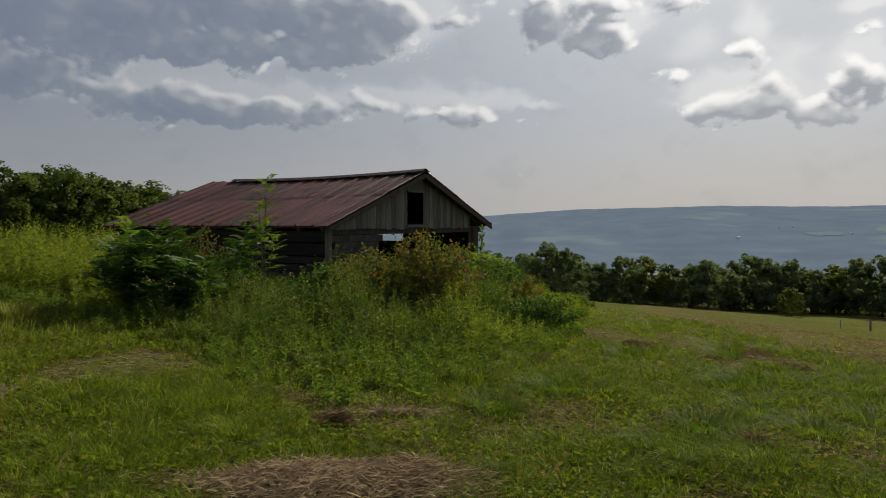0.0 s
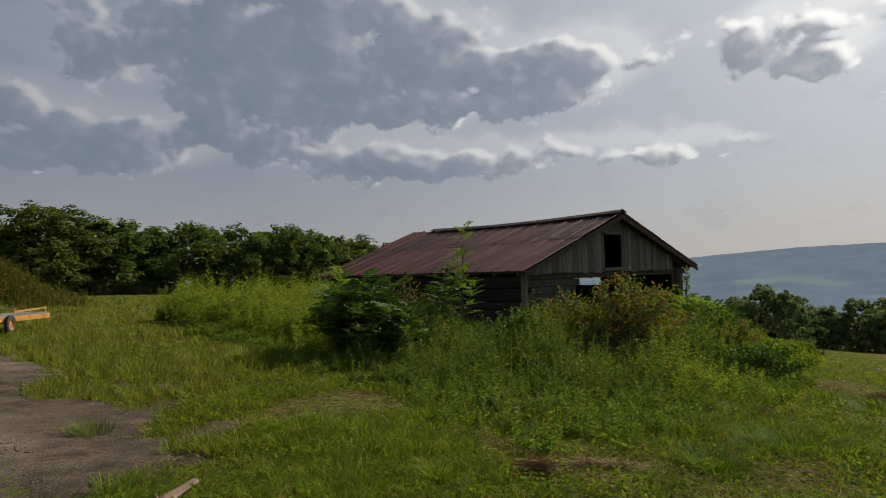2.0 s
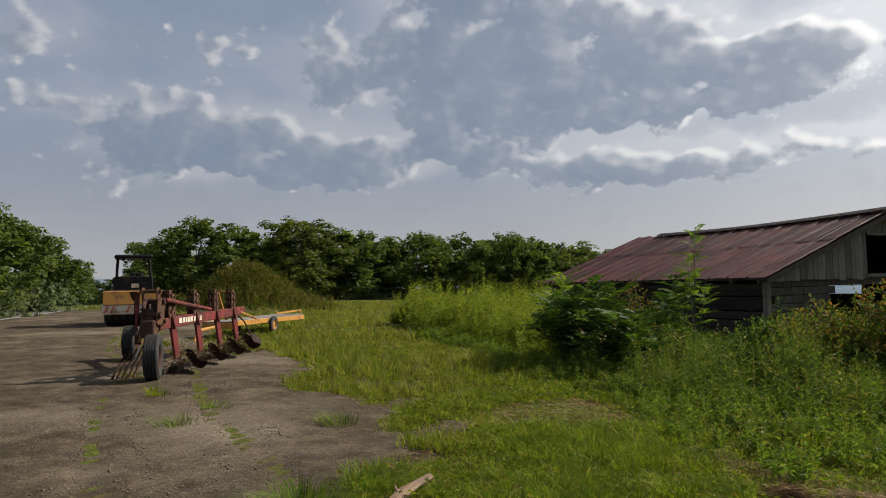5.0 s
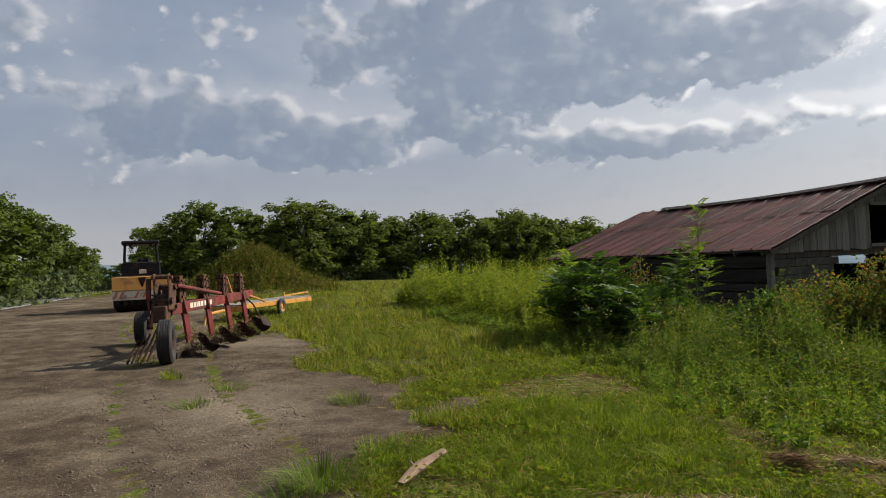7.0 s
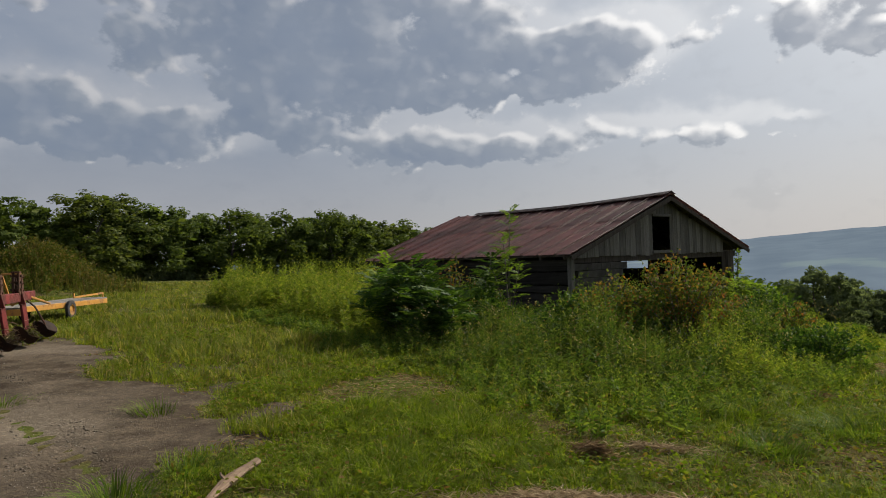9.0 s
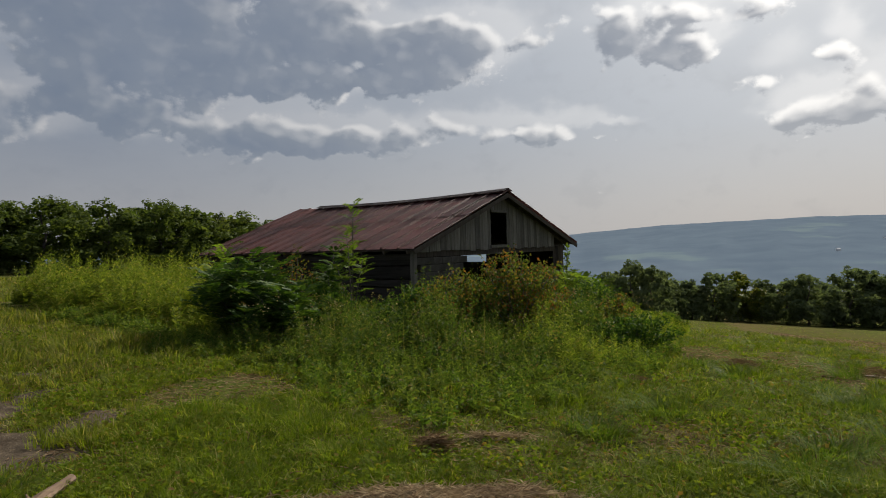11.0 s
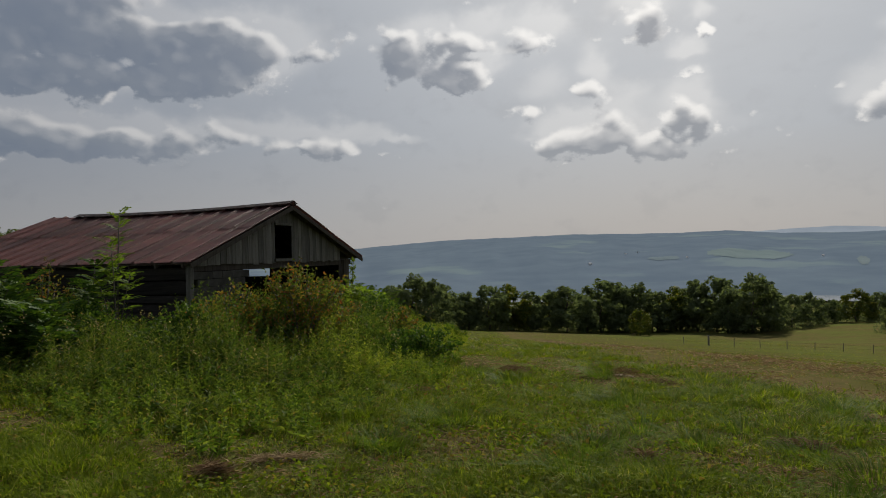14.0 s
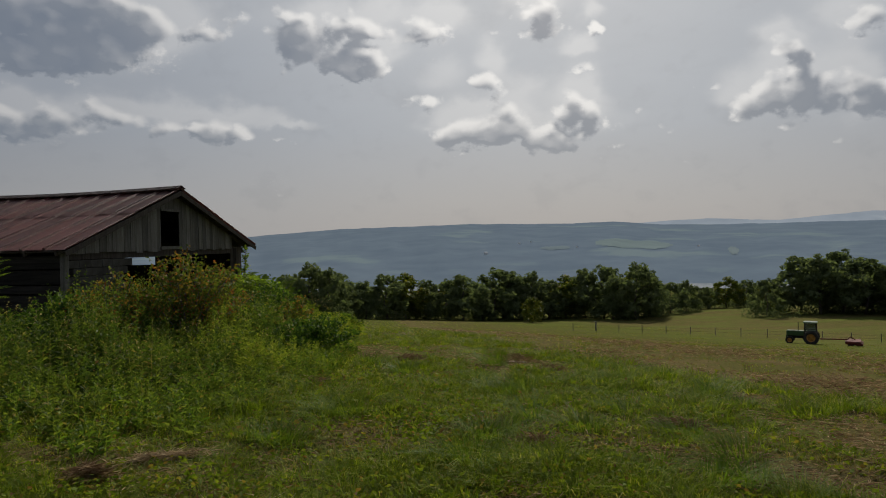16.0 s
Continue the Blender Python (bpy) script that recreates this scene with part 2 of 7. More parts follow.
def add_bump(nt, b, h, strength=0.4, dist=0.01):
    n = nt.nodes.new("ShaderNodeBump")
    n.inputs["Strength"].default_value, n.inputs["Distance"].default_value = strength, dist
    link(nt, h, n.inputs["Height"])
    link(nt, n.outputs[0], b.inputs["Normal"])


def leaf_mat(name, stops, trans=0.45, patch=0.35, patch_col=(0.09, 0.10, 0.02), rough=0.6, big=0.5, gloss=0.2, tint=(1.25, 1.3, 0.5)):
    """Leaves and blades: colour by piece, with patches of another tone over the ground; light passes through."""
    m, nt, b = material(name)
    g = nt.nodes.new("ShaderNodeNewGeometry")
    c = ramp(nt, g.outputs["Random Per Island"], stops)
    n1 = noise_tex(nt, g.outputs["Position"], big, 3.0)
    f = ramp(nt, n1, [(0.45, (0, 0, 0)), (0.65, (1, 1, 1))])
    c = mix_col(nt, math_node(nt, "MULTIPLY", f, patch), c, patch_col)
    link(nt, c, b.inputs["Base Color"])
    b.inputs["Roughness"].default_value = rough
    b.inputs["Specular IOR Level"].default_value = gloss
    t = nt.nodes.new("ShaderNodeBsdfTranslucent")
    tc = mix_col(nt, 1.0, c, tint, "MULTIPLY")
    link(nt, tc, t.inputs[0])
    mx = nt.nodes.new("ShaderNodeMixShader")
    mx.inputs[0].default_value = trans
    link(nt, b.outputs[0], mx.inputs[1])
    link(nt, t.outputs[0], mx.inputs[2])
    link(nt, mx.outputs[0], nt.nodes["Material Output"].inputs[0])
    return m


def rough_mat(name, c1, c2, scale=3.0, rough=0.8, bump=0.3, stretch=(1, 1, 1), metal=0.0, c3=None, dist=0.006, vary=0.25, fine=9.0):
    """A worn surface: two tones in large stains, fine grain, and a shade of its own for each piece."""
    m, nt, b = material(name)
    co = scaled(nt, objco(nt), stretch)
    n1, n2 = noise_tex(nt, co, scale, 5.0, 0.6), noise_tex(nt, co, scale * fine, 4.0, 0.65)
    c = ramp(nt, n1, [(0.32, c1), (0.68, c2)])
    if c3:
        c = mix_col(nt, ramp(nt, n2, [(0.5, (0, 0, 0)), (0.66, (1, 1, 1))]), c, c3)
    rnd = nt.nodes.new("ShaderNodeObjectInfo").outputs["Random"]
    v = math_node(nt, "ADD", math_node(nt, "MULTIPLY", rnd, vary * 2), 1.0 - vary)
    grain = math_node(nt, "MULTIPLY", v, math_node(nt, "ADD", math_node(nt, "MULTIPLY", n2, 0.5), 0.75))
    s = nt.nodes.new("ShaderNodeVectorMath")
    s.operation = "SCALE"
    link(nt, c, s.inputs[0])
    link(nt, grain, s.inputs["Scale"])
    link(nt, s.outputs[0], b.inputs["Base Color"])
    b.inputs["Metallic"].default_value = metal
    r = math_node(nt, "ADD", math_node(nt, "MULTIPLY", n1, 0.25), rough - 0.12, clamp=True)
    link(nt, r, b.inputs["Roughness"])
    add_bump(nt, b, n2, bump, dist)
    return m


GRASS = leaf_mat("grass", [(0.0, (0.055, 0.085, 0.008)), (0.5, (0.125, 0.165, 0.014)), (0.85, (0.20, 0.235, 0.026)), (0.95, (0.26, 0.22, 0.07)), (1.0, (0.38, 0.32, 0.15))], 0.42, 0.6, (0.13, 0.115, 0.028), big=3.2, gloss=0.04, tint=(1.25, 1.28, 0.4))
RANK = leaf_mat("rank_grass", [(0.0, (0.06, 0.09, 0.007)), (0.5, (0.13, 0.18, 0.013)), (0.88, (0.22, 0.26, 0.028)), (1.0, (0.34, 0.30, 0.11))], 0.45, 0.75, (0.06, 0.098, 0.01), big=2.6, gloss=0.02, tint=(1.25, 1.3, 0.4))
DRYGRASS = leaf_mat("dry_turf", [(0.0, (0.085, 0.09, 0.018)), (0.5, (0.15, 0.13, 0.035)), (0.8, (0.22, 0.165, 0.065)), (1.0, (0.34, 0.25, 0.13))], 0.35, 0.45, (0.12, 0.08, 0.038), big=2.2, gloss=0.05)
MEADOW = leaf_mat("meadow_grass", [(0.0, (0.07, 0.09, 0.016)), (0.55, (0.14, 0.155, 0.027)), (0.85, (0.20, 0.185, 0.046)), (1.0, (0.29, 0.22, 0.095))], 0.45, 0.5, (0.10, 0.135, 0.022), big=0.6, gloss=0.05)
HAY = leaf_mat("dry_hay", [(0.0, (0.23, 0.17, 0.115)), (0.5, (0.44, 0.345, 0.24)), (1.0, (0.70, 0.59, 0.44))], 0.3, 0.3, (0.26, 0.18, 0.12), big=1.5, gloss=0.05, tint=(1.15, 1.08, 0.88))
OLDHAY = leaf_mat("old_hay", [(0.0, (0.13, 0.085, 0.05)), (0.6, (0.27, 0.19, 0.12)), (1.0, (0.46, 0.36, 0.24))], 0.28, 0.3, (0.20, 0.12, 0.07), big=2.5, gloss=0.0, tint=(1.1, 1.0, 0.85))
WEED = leaf_mat("weed_leaf", [(0.0, (0.035, 0.07, 0.011)), (0.6, (0.095, 0.148, 0.024)), (0.93, (0.17, 0.205, 0.04)), (1.0, (0.21, 0.15, 0.05))], 0.42, 0.5, (0.12, 0.145, 0.028), big=2.2, gloss=0.06)
WEED2 = leaf_mat("broad_weed_leaf", [(0.0, (0.03, 0.058, 0.011)), (0.6, (0.075, 0.115, 0.023)), (0.94, (0.14, 0.165, 0.038)), (1.0, (0.20, 0.12, 0.047))], 0.38, 0.5, (0.06, 0.10, 0.022), big=2.4, gloss=0.06)
WEED3 = leaf_mat("lanky_weed_leaf", [(0.0, (0.038, 0.068, 0.014)), (0.6, (0.085, 0.122, 0.024)), (0.9, (0.135, 0.15, 0.036)), (1.0, (0.22, 0.165, 0.07))], 0.4, 0.4, (0.075, 0.11, 0.022), big=0.9, gloss=0.08)
# weed leaf again, its colour brightened to hold the sunlight on it
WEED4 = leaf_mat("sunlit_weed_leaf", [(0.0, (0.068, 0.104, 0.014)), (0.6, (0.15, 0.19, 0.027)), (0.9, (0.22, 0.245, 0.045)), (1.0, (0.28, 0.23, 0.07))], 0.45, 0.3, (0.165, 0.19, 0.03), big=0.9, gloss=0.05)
SHRUB = leaf_mat("shrub_leaf", [(0.0, (0.026, 0.058, 0.012)), (0.7, (0.05, 0.095, 0.02)), (1.0, (0.11, 0.16, 0.028))], 0.36, 0.2, (0.04, 0.065, 0.018), gloss=0.06, rough=0.6)
SUMAC = leaf_mat("turning_leaf", [(0.0, (0.045, 0.075, 0.018)), (0.5, (0.095, 0.11, 0.028)), (0.8, (0.19, 0.115, 0.035)), (1.0, (0.20, 0.06, 0.03))], 0.45, 0.4, (0.05, 0.09, 0.02), big=2.0, gloss=0.06)
VINE = leaf_mat("vine_leaf", [(0.0, (0.065, 0.11, 0.018)), (1.0, (0.145, 0.205, 0.034))], 0.45, 0.1, gloss=0.06)
TREE = leaf_mat("tree_leaf", [(0.0, (0.048, 0.072, 0.02)), (0.6, (0.076, 0.107, 0.029)), (1.0, (0.115, 0.14, 0.038))], 0.42, 0.35, (0.065, 0.08, 0.022), big=0.12, gloss=0.04)
TREE2 = leaf_mat("yellowing_tree_leaf", [(0.0, (0.05, 0.075, 0.014)), (0.6, (0.10, 0.13, 0.022)), (1.0, (0.19, 0.17, 0.04))], 0.35, 0.35, (0.10, 0.09, 0.025), big=0.12, gloss=0.05)
TREE4 = leaf_mat("olive_tree_leaf", [(0.0, (0.048, 0.066, 0.02)), (0.6, (0.08, 0.102, 0.028)), (1.0, (0.125, 0.135, 0.04))], 0.42, 0.3, (0.055, 0.07, 0.018), big=0.12, gloss=0.05)
# hedgerow and understory leaves, lightened and greyed to put haze in their colour
TREE3 = leaf_mat("hazed_hedgerow_leaf", [(0.0, (0.10, 0.128, 0.068)), (0.6, (0.125, 0.158, 0.08)), (1.0, (0.155, 0.182, 0.09))], 0.45, 0.3, (0.105, 0.118, 0.06), big=0.1, gloss=0.0, tint=(1.1, 1.15, 0.6))
UNDER = leaf_mat("hazed_understory_leaf", [(0.0, (0.08, 0.105, 0.06)), (1.0, (0.14, 0.165, 0.085))], 0.48, 0.3, (0.12, 0.12, 0.065), big=0.1, gloss=0.0, tint=(1.1, 1.15, 0.7))
BARK = rough_mat("bark", (0.10, 0.085, 0.07), (0.05, 0.042, 0.035), 6.0, 0.9, 0.6, (1, 1, 0.25))
STEM = rough_mat("stem", (0.09, 0.10, 0.03), (0.12, 0.08, 0.04), 5.0, 0.8, 0.2)
GREYWOOD = rough_mat("weathered_wood", (0.20, 0.19, 0.168), (0.10, 0.094, 0.08), 2.5, 0.85, 0.7, (6, 6, 0.5), c3=(0.09, 0.08, 0.07), vary=0.3)
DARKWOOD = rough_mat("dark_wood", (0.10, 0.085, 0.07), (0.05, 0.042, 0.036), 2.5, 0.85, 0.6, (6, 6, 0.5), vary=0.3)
BLOCKMAT = rough_mat("concrete_block", (0.10, 0.094, 0.084), (0.055, 0.051, 0.044), 3.0, 0.92, 0.5, vary=0.18, fine=22)
ROOFMAT = rough_mat("rusty_red_roof", (0.175, 0.048, 0.041), (0.10, 0.042, 0.04), 1.1, 0.5, 0.2, (1, 1, 1), c3=(0.18, 0.075, 0.058), vary=0.36)
ROOFCAP = rough_mat("dark_ridge_metal", (0.055, 0.036, 0.033), (0.035, 0.026, 0.025), 2.0, 0.6, 0.2)
# dark boards, coloured darker still to hold the shade of the barn walls
SHADEWOOD = rough_mat("dark_shaded_boards", (0.045, 0.04, 0.035), (0.022, 0.02, 0.018), 2.5, 0.9, 0.5, (6, 0.5, 6), vary=0.3)
CLOVER = leaf_mat("clover_leaf", [(0.0, (0.05, 0.088, 0.008)), (0.55, (0.105, 0.15, 0.014)), (0.8, (0.165, 0.195, 0.024)), (0.9, (0.19, 0.14, 0.04)), (1.0, (0.14, 0.075, 0.035))], 0.4, 0.5, (0.13, 0.125, 0.022), big=2.6, gloss=0.03)
STRAWCORE = rough_mat("matted_straw", (0.22, 0.165, 0.12), (0.14, 0.10, 0.07), 9.0, 0.95, 0.3, (1, 3, 1), c3=(0.26, 0.20, 0.14), dist=0.004)


for dull in (SHADEWOOD, DARKWOOD, BLOCKMAT, GREYWOOD):
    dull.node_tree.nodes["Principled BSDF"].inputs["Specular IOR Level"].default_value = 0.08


# ---- building helpers ----
def mesh_from(name, V, polys, mat=None, smooth=False):
    """A mesh from an array of points and arrays of faces (each n x k)."""
    me = bpy.data.meshes.new(name)
    V = np.asarray(V, dtype=np.float32)
    me.vertices.add(len(V))
    me.vertices.foreach_set("co", V.ravel())
    loops = np.concatenate([np.asarray(p, dtype=np.int32).ravel() for p in polys])
    counts = np.concatenate([np.full(len(p), np.asarray(p).shape[1], dtype=np.int32) for p in polys])
    me.loops.add(len(loops))
    me.loops.foreach_set("vertex_index", loops)
    me.polygons.add(len(counts))
    me.polygons.foreach_set("loop_start", np.concatenate([[0], np.cumsum(counts)[:-1]]).astype(np.int32))
    me.update(calc_edges=True)
    if mat:
        me.materials.append(mat)
    if smooth:
        me.shade_smooth()
    return me


def put(name, me, parent=None, m=None, label=""):
    ob = new(name, me)
    if parent is not None:
        ob.parent = parent
    if m is not None:
        ob.matrix_local = m
    if label:
        ob["label"] = label
    return ob


def part(name, bm, mat, parent, label="", m=None, smooth=False):
    me = bpy.data.meshes.new(name)
    bm.to_mesh(me)
    bm.free()
    me.materials.append(mat)
    if smooth:
        me.shade_smooth()
    return put(name, me, parent, m, label)


def add_box(bm, c, s, rot=None, bevel=0.0):
    """A box of size s about c, turned by rot, with bevelled edges."""
    m = Matrix.Translation(c) @ (rot.to_4x4() if rot else Matrix.Identity(4)) @ Matrix.Diagonal((*s, 1))
    r = bmesh.ops.create_cube(bm, size=1.0, matrix=m)
    if bevel:
        es = list({e for v in r["verts"] for e in v.link_edges})
        bmesh.ops.bevel(bm, geom=es, offset=bevel, segments=1, affect="EDGES")


def add_beam(bm, a, b, w, h, bevel=0.0):
    """A bar of w by h from a to b."""
    a, b = Vector(a), Vector(b)
    d = b - a
    rot = d.to_track_quat("X", "Z").to_matrix()
    add_box(bm, (a + b) / 2, (d.length, w, h), rot, bevel)


def add_tube(bm, pts, radii, n=8, cap=True):
    """A round bar along pts with a radius at each."""
    rings = []
    pts = [Vector(p) for p in pts]
    for i, p in enumerate(pts):
        d = (pts[min(i + 1, len(pts) - 1)] - pts[max(i - 1, 0)]).normalized()
        q = d.to_track_quat("Z", "Y").to_matrix()
        r = radii[i] if isinstance(radii, (list, tuple)) else radii
        rings.append([bm.verts.new(p + q @ Vector((math.cos(2 * math.pi * k / n) * r, math.sin(2 * math.pi * k / n) * r, 0))) for k in range(n)])
    for a, b in zip(rings, rings[1:]):
        for k in range(n):
            bm.faces.new((a[k], a[(k + 1) % n], b[(k + 1) % n], b[k]))
    if cap:
        bm.faces.new(rings[0][::-1])
        bm.faces.new(rings[-1])


def add_lathe(bm, prof, n=24, m=None):
    """A turned shape: prof is (radius, along x); the axis is x."""
    m = m or Matrix.Identity(4)
    rings = [[bm.verts.new(m @ Vector((x, r * math.cos(2 * math.pi * k / n), r * math.sin(2 * math.pi * k / n)))) for k in range(n)] for r, x in prof]
    for a, b in zip(rings, rings[1:]):
        for k in range(n):
            bm.faces.new((a[k], a[(k + 1) % n], b[(k + 1) % n], b[k]))


def smoothstep(a, b, x):
    t = np.clip((x - a) / (b - a), 0, 1)
    return t * t * (3 - 2 * t)


def fract_noise(x, y, seed=0):
    """Cheap smooth noise over the plan, about -1 to 1."""
    r = np.random.RandomState(seed)
    z = np.zeros_like(np.asarray(x, dtype=float))
    for k in range(7):
        a, ph, ph2 = r.uniform(0, 2 * np.pi), r.uniform(0, 6.28), r.uniform(0, 6.28)
        fq = 1.0 * 1.35 ** k * 0.5
        u, v = x * np.cos(a) + y * np.sin(a), -x * np.sin(a) + y * np.cos(a)
        z = z + np.sin(u * fq + ph + 1.3 * np.sin(v * fq * 0.7 + ph2)) / (1 + 0.35 * k)
    return z / 3.0


# ---- ground ----
SLOPE_AZ = radians(50.0)
FALL = [(-5000, -0.4), (-60, -0.4), (-12, -0.28), (-4, -0.05), (0, 0.0), (5, 0.2), (10, 0.6), (20, 1.6), (30, 3.0), (60, 7.6), (95, 12.3), (130, 16.6), (160, 20.2), (200, 23.5), (260, 26.5), (400, 46), (900, 104), (5000, 104)]


def height(x, y):
    """The lie of the land."""
    x, y = np.asarray(x, dtype=float), np.asarray(y, dtype=float)
    u = x * math.sin(SLOPE_AZ) + y * math.cos(SLOPE_AZ)
    fu, fz = zip(*FALL)
    z = -(np.interp(u, fu, fz) + np.interp(u - 3, fu, fz) + np.interp(u + 3, fu, fz) + np.interp(u - 1.5, fu, fz) + np.interp(u + 1.5, fu, fz)) / 5
    r = np.hypot(x, y)
    z = z + (0.035 * fract_noise(x * 1.2, y * 1.2, 3) + 0.028 * fract_noise(x * 4.2, y * 4.2, 4) * (1 - smoothstep(18, 30, r))) * smoothstep(2, 6, r) * (1 - gravel_mask(x, y) * 0.85)
    z = z + 0.25 * fract_noise(x * 0.06, y * 0.06, 5) * smoothstep(30, 90, r)
    z = z + 5.0 * np.exp(-((x - 185) ** 2 + (y - 130) ** 2) / 80 ** 2)      # wooded knoll
    z = z + 2.3 * np.exp(-((x + 37.8) ** 2 + (y - 31) ** 2) / 2.9 ** 2)  # weedy heap
    return z


def gravel_mask(x, y):
    """1 on the gravel yard, 0 on the grass, with a ragged edge."""
    n = 0.6 * fract_noise(x * 0.8, y * 0.8, 11) + 0.6 * fract_noise(x * 2.2, y * 2.2, 12) + 0.45 * fract_noise(x * 6.0, y * 6.0, 13)
    edge = np.interp(-x, [-3, 2.0, 3.4, 4.4, 7.0, 14.0, 28.0, 60], [-14, 0.5, 3.4, 5.8, 7.3, 11.3, 19.0, 37.0])
    return smoothstep(-1.6, 1.3, edge - y + 1.6 * n) * smoothstep(-62, -40, x + 0 * y)


def polar_sheet(r0, r1, nr, a0, a1, na, z_of):
    r = r0 * (r1 / r0) ** np.linspace(0, 1, nr)
    a = np.radians(np.linspace(a0, a1, na))
    R, A = np.meshgrid(r, a, indexing="ij")
    x, y = R * np.sin(A), R * np.cos(A)
    V = np.stack([x, y, z_of(x, y)], -1).reshape(-1, 3)
    i = (np.arange(nr - 1)[:, None] * na + np.arange(na - 1)[None]).ravel()
    return V, np.stack([i, i + 1, i + na + 1, i + na], 1)


def ground_mat():
    m, nt, b = material("field")
    p = position(nt)
    n_big, n_mid, n_fine = noise_tex(nt, p, 0.09, 4.0), noise_tex(nt, p, 0.8, 5.0, 0.6), noise_tex(nt, p, 12.0, 5.0, 0.7)
    green = ramp(nt, n_fine, [(0.3, (0.035, 0.046, 0.012)), (0.55, (0.075, 0.09, 0.02)), (0.75, (0.125, 0.125, 0.038))])
    straw = ramp(nt, n_fine, [(0.3, (0.05, 0.034, 0.018)), (0.6, (0.11, 0.076, 0.042)), (0.8, (0.18, 0.13, 0.075))])
    f = ramp(nt, n_mid, [(0.47, (0, 0, 0)), (0.64, (1, 1, 1))])
    c = mix_col(nt, math_node(nt, "MULTIPLY", f, 0.75), green, straw)
    # mown swaths down the slope
    sep = nt.nodes.new("ShaderNodeSeparateXYZ")
    link(nt, p, sep.inputs[0])
    e = math_node(nt, "SUBTRACT", sep.outputs[0], math_node(nt, "MULTIPLY_ADD", math_node(nt, "MAXIMUM", math_node(nt, "SUBTRACT", sep.outputs[1], 16.0), 0.0), 0.25, 7.7))
    ew = math_node(nt, "ADD", e, math_node(nt, "MULTIPLY", math_node(nt, "SUBTRACT", n_mid, 0.5), 4.0))
    band = ramp(nt, math_node(nt, "DIVIDE", ew, 150.0, clamp=True), [(0.0, (0, 0, 0)), (0.008, (0.95, 0.95, 0.95)), (0.025, (0.85, 0.85, 0.85)), (0.06, (0.5, 0.5, 0.5)), (0.12, (0.45, 0.45, 0.45)), (0.2, (0.2, 0.2, 0.2)), (0.3, (0.25, 0.25, 0.25)), (0.36, (0.6, 0.6, 0.6)), (0.5, (0.65, 0.65, 0.65)), (1.0, (0.35, 0.35, 0.35))])
    n_row = noise_tex(nt, scaled(nt, p, (0.035, 0.11, 0.0)), 1.0, 4.0, 0.6)
    far = math_node(nt, "DIVIDE", math_node(nt, "SUBTRACT", e, 14.0), 30.0, clamp=True)
    c = mix_col(nt, math_node(nt, "MULTIPLY", far, ramp(nt, n_row, [(0.42, (0, 0, 0)), (0.58, (0.8, 0.8, 0.8))])), c, ramp(nt, n_fine, [(0.3, (0.06, 0.08, 0.02)), (0.7, (0.12, 0.145, 0.034))]))
    band = math_node(nt, "MULTIPLY", band, ramp(nt, n_row, [(0.35, (1, 1, 1)), (0.62, (0.35, 0.35, 0.35))]))
    tan = ramp(nt, n_mid, [(0.3, (0.07, 0.053, 0.026)), (0.5, (0.115, 0.083, 0.043)), (0.7, (0.18, 0.128, 0.07))])
    c = mix_col(nt, math_node(nt, "MULTIPLY", band, ramp(nt, n_big, [(0.3, (0.45, 0.45, 0.45)), (0.6, (1, 1, 1))])), c, tan)
    link(nt, c, b.inputs["Base Color"])
    b.inputs["Roughness"].default_value = 0.95
    b.inputs["Specular IOR Level"].default_value = 0.0
    add_bump(nt, b, n_fine, 0.8, 0.05)
    return m


V, F = polar_sheet(0.01, 4800, 175, -180, 180, 385, height)
ground = tagged(put("ground", mesh_from("ground", V, [F], ground_mat(), True)), "mown hillside pasture with green grass and straw patches", "ground", kind="structure")


def gravel_mat():
    m, nt, b = material("gravel")
    p = position(nt)
    n0, n1, n2 = noise_tex(nt, p, 0.35, 5.0, 0.6), noise_tex(nt, p, 2.2, 6.0, 0.65), noise_tex(nt, p, 38.0, 4.0, 0.7)
    c = ramp(nt, n1, [(0.3, (0.036, 0.027, 0.019)), (0.5, (0.068, 0.053, 0.037)), (0.7, (0.115, 0.09, 0.064))])
    c = mix_col(nt, ramp(nt, n0, [(0.48, (0, 0, 0)), (0.66, (0.8, 0.8, 0.8))]), c, (0.165, 0.135, 0.10))
    v = nt.nodes.new("ShaderNodeTexVoronoi")
    v.inputs["Scale"].default_value = 30.0
    link(nt, p, v.inputs["Vector"])
    st = ramp(nt, v.outputs["Color"], [(0.3, (0.75, 0.75, 0.75)), (0.6, (1, 1, 1)), (0.9, (1.7, 1.65, 1.55))])
    c = mix_col(nt, 0.5, c, mix_col(nt, 1.0, c, st, "MULTIPLY"))
    link(nt, c, b.inputs["Base Color"])
    b.inputs["Roughness"].default_value = 0.92
    b.inputs["Specular IOR Level"].default_value = 0.02
    hsum = math_node(nt, "MULTIPLY_ADD", n1, 2.0, n2)
    add_bump(nt, b, hsum, 0.8, 0.03)
    return m


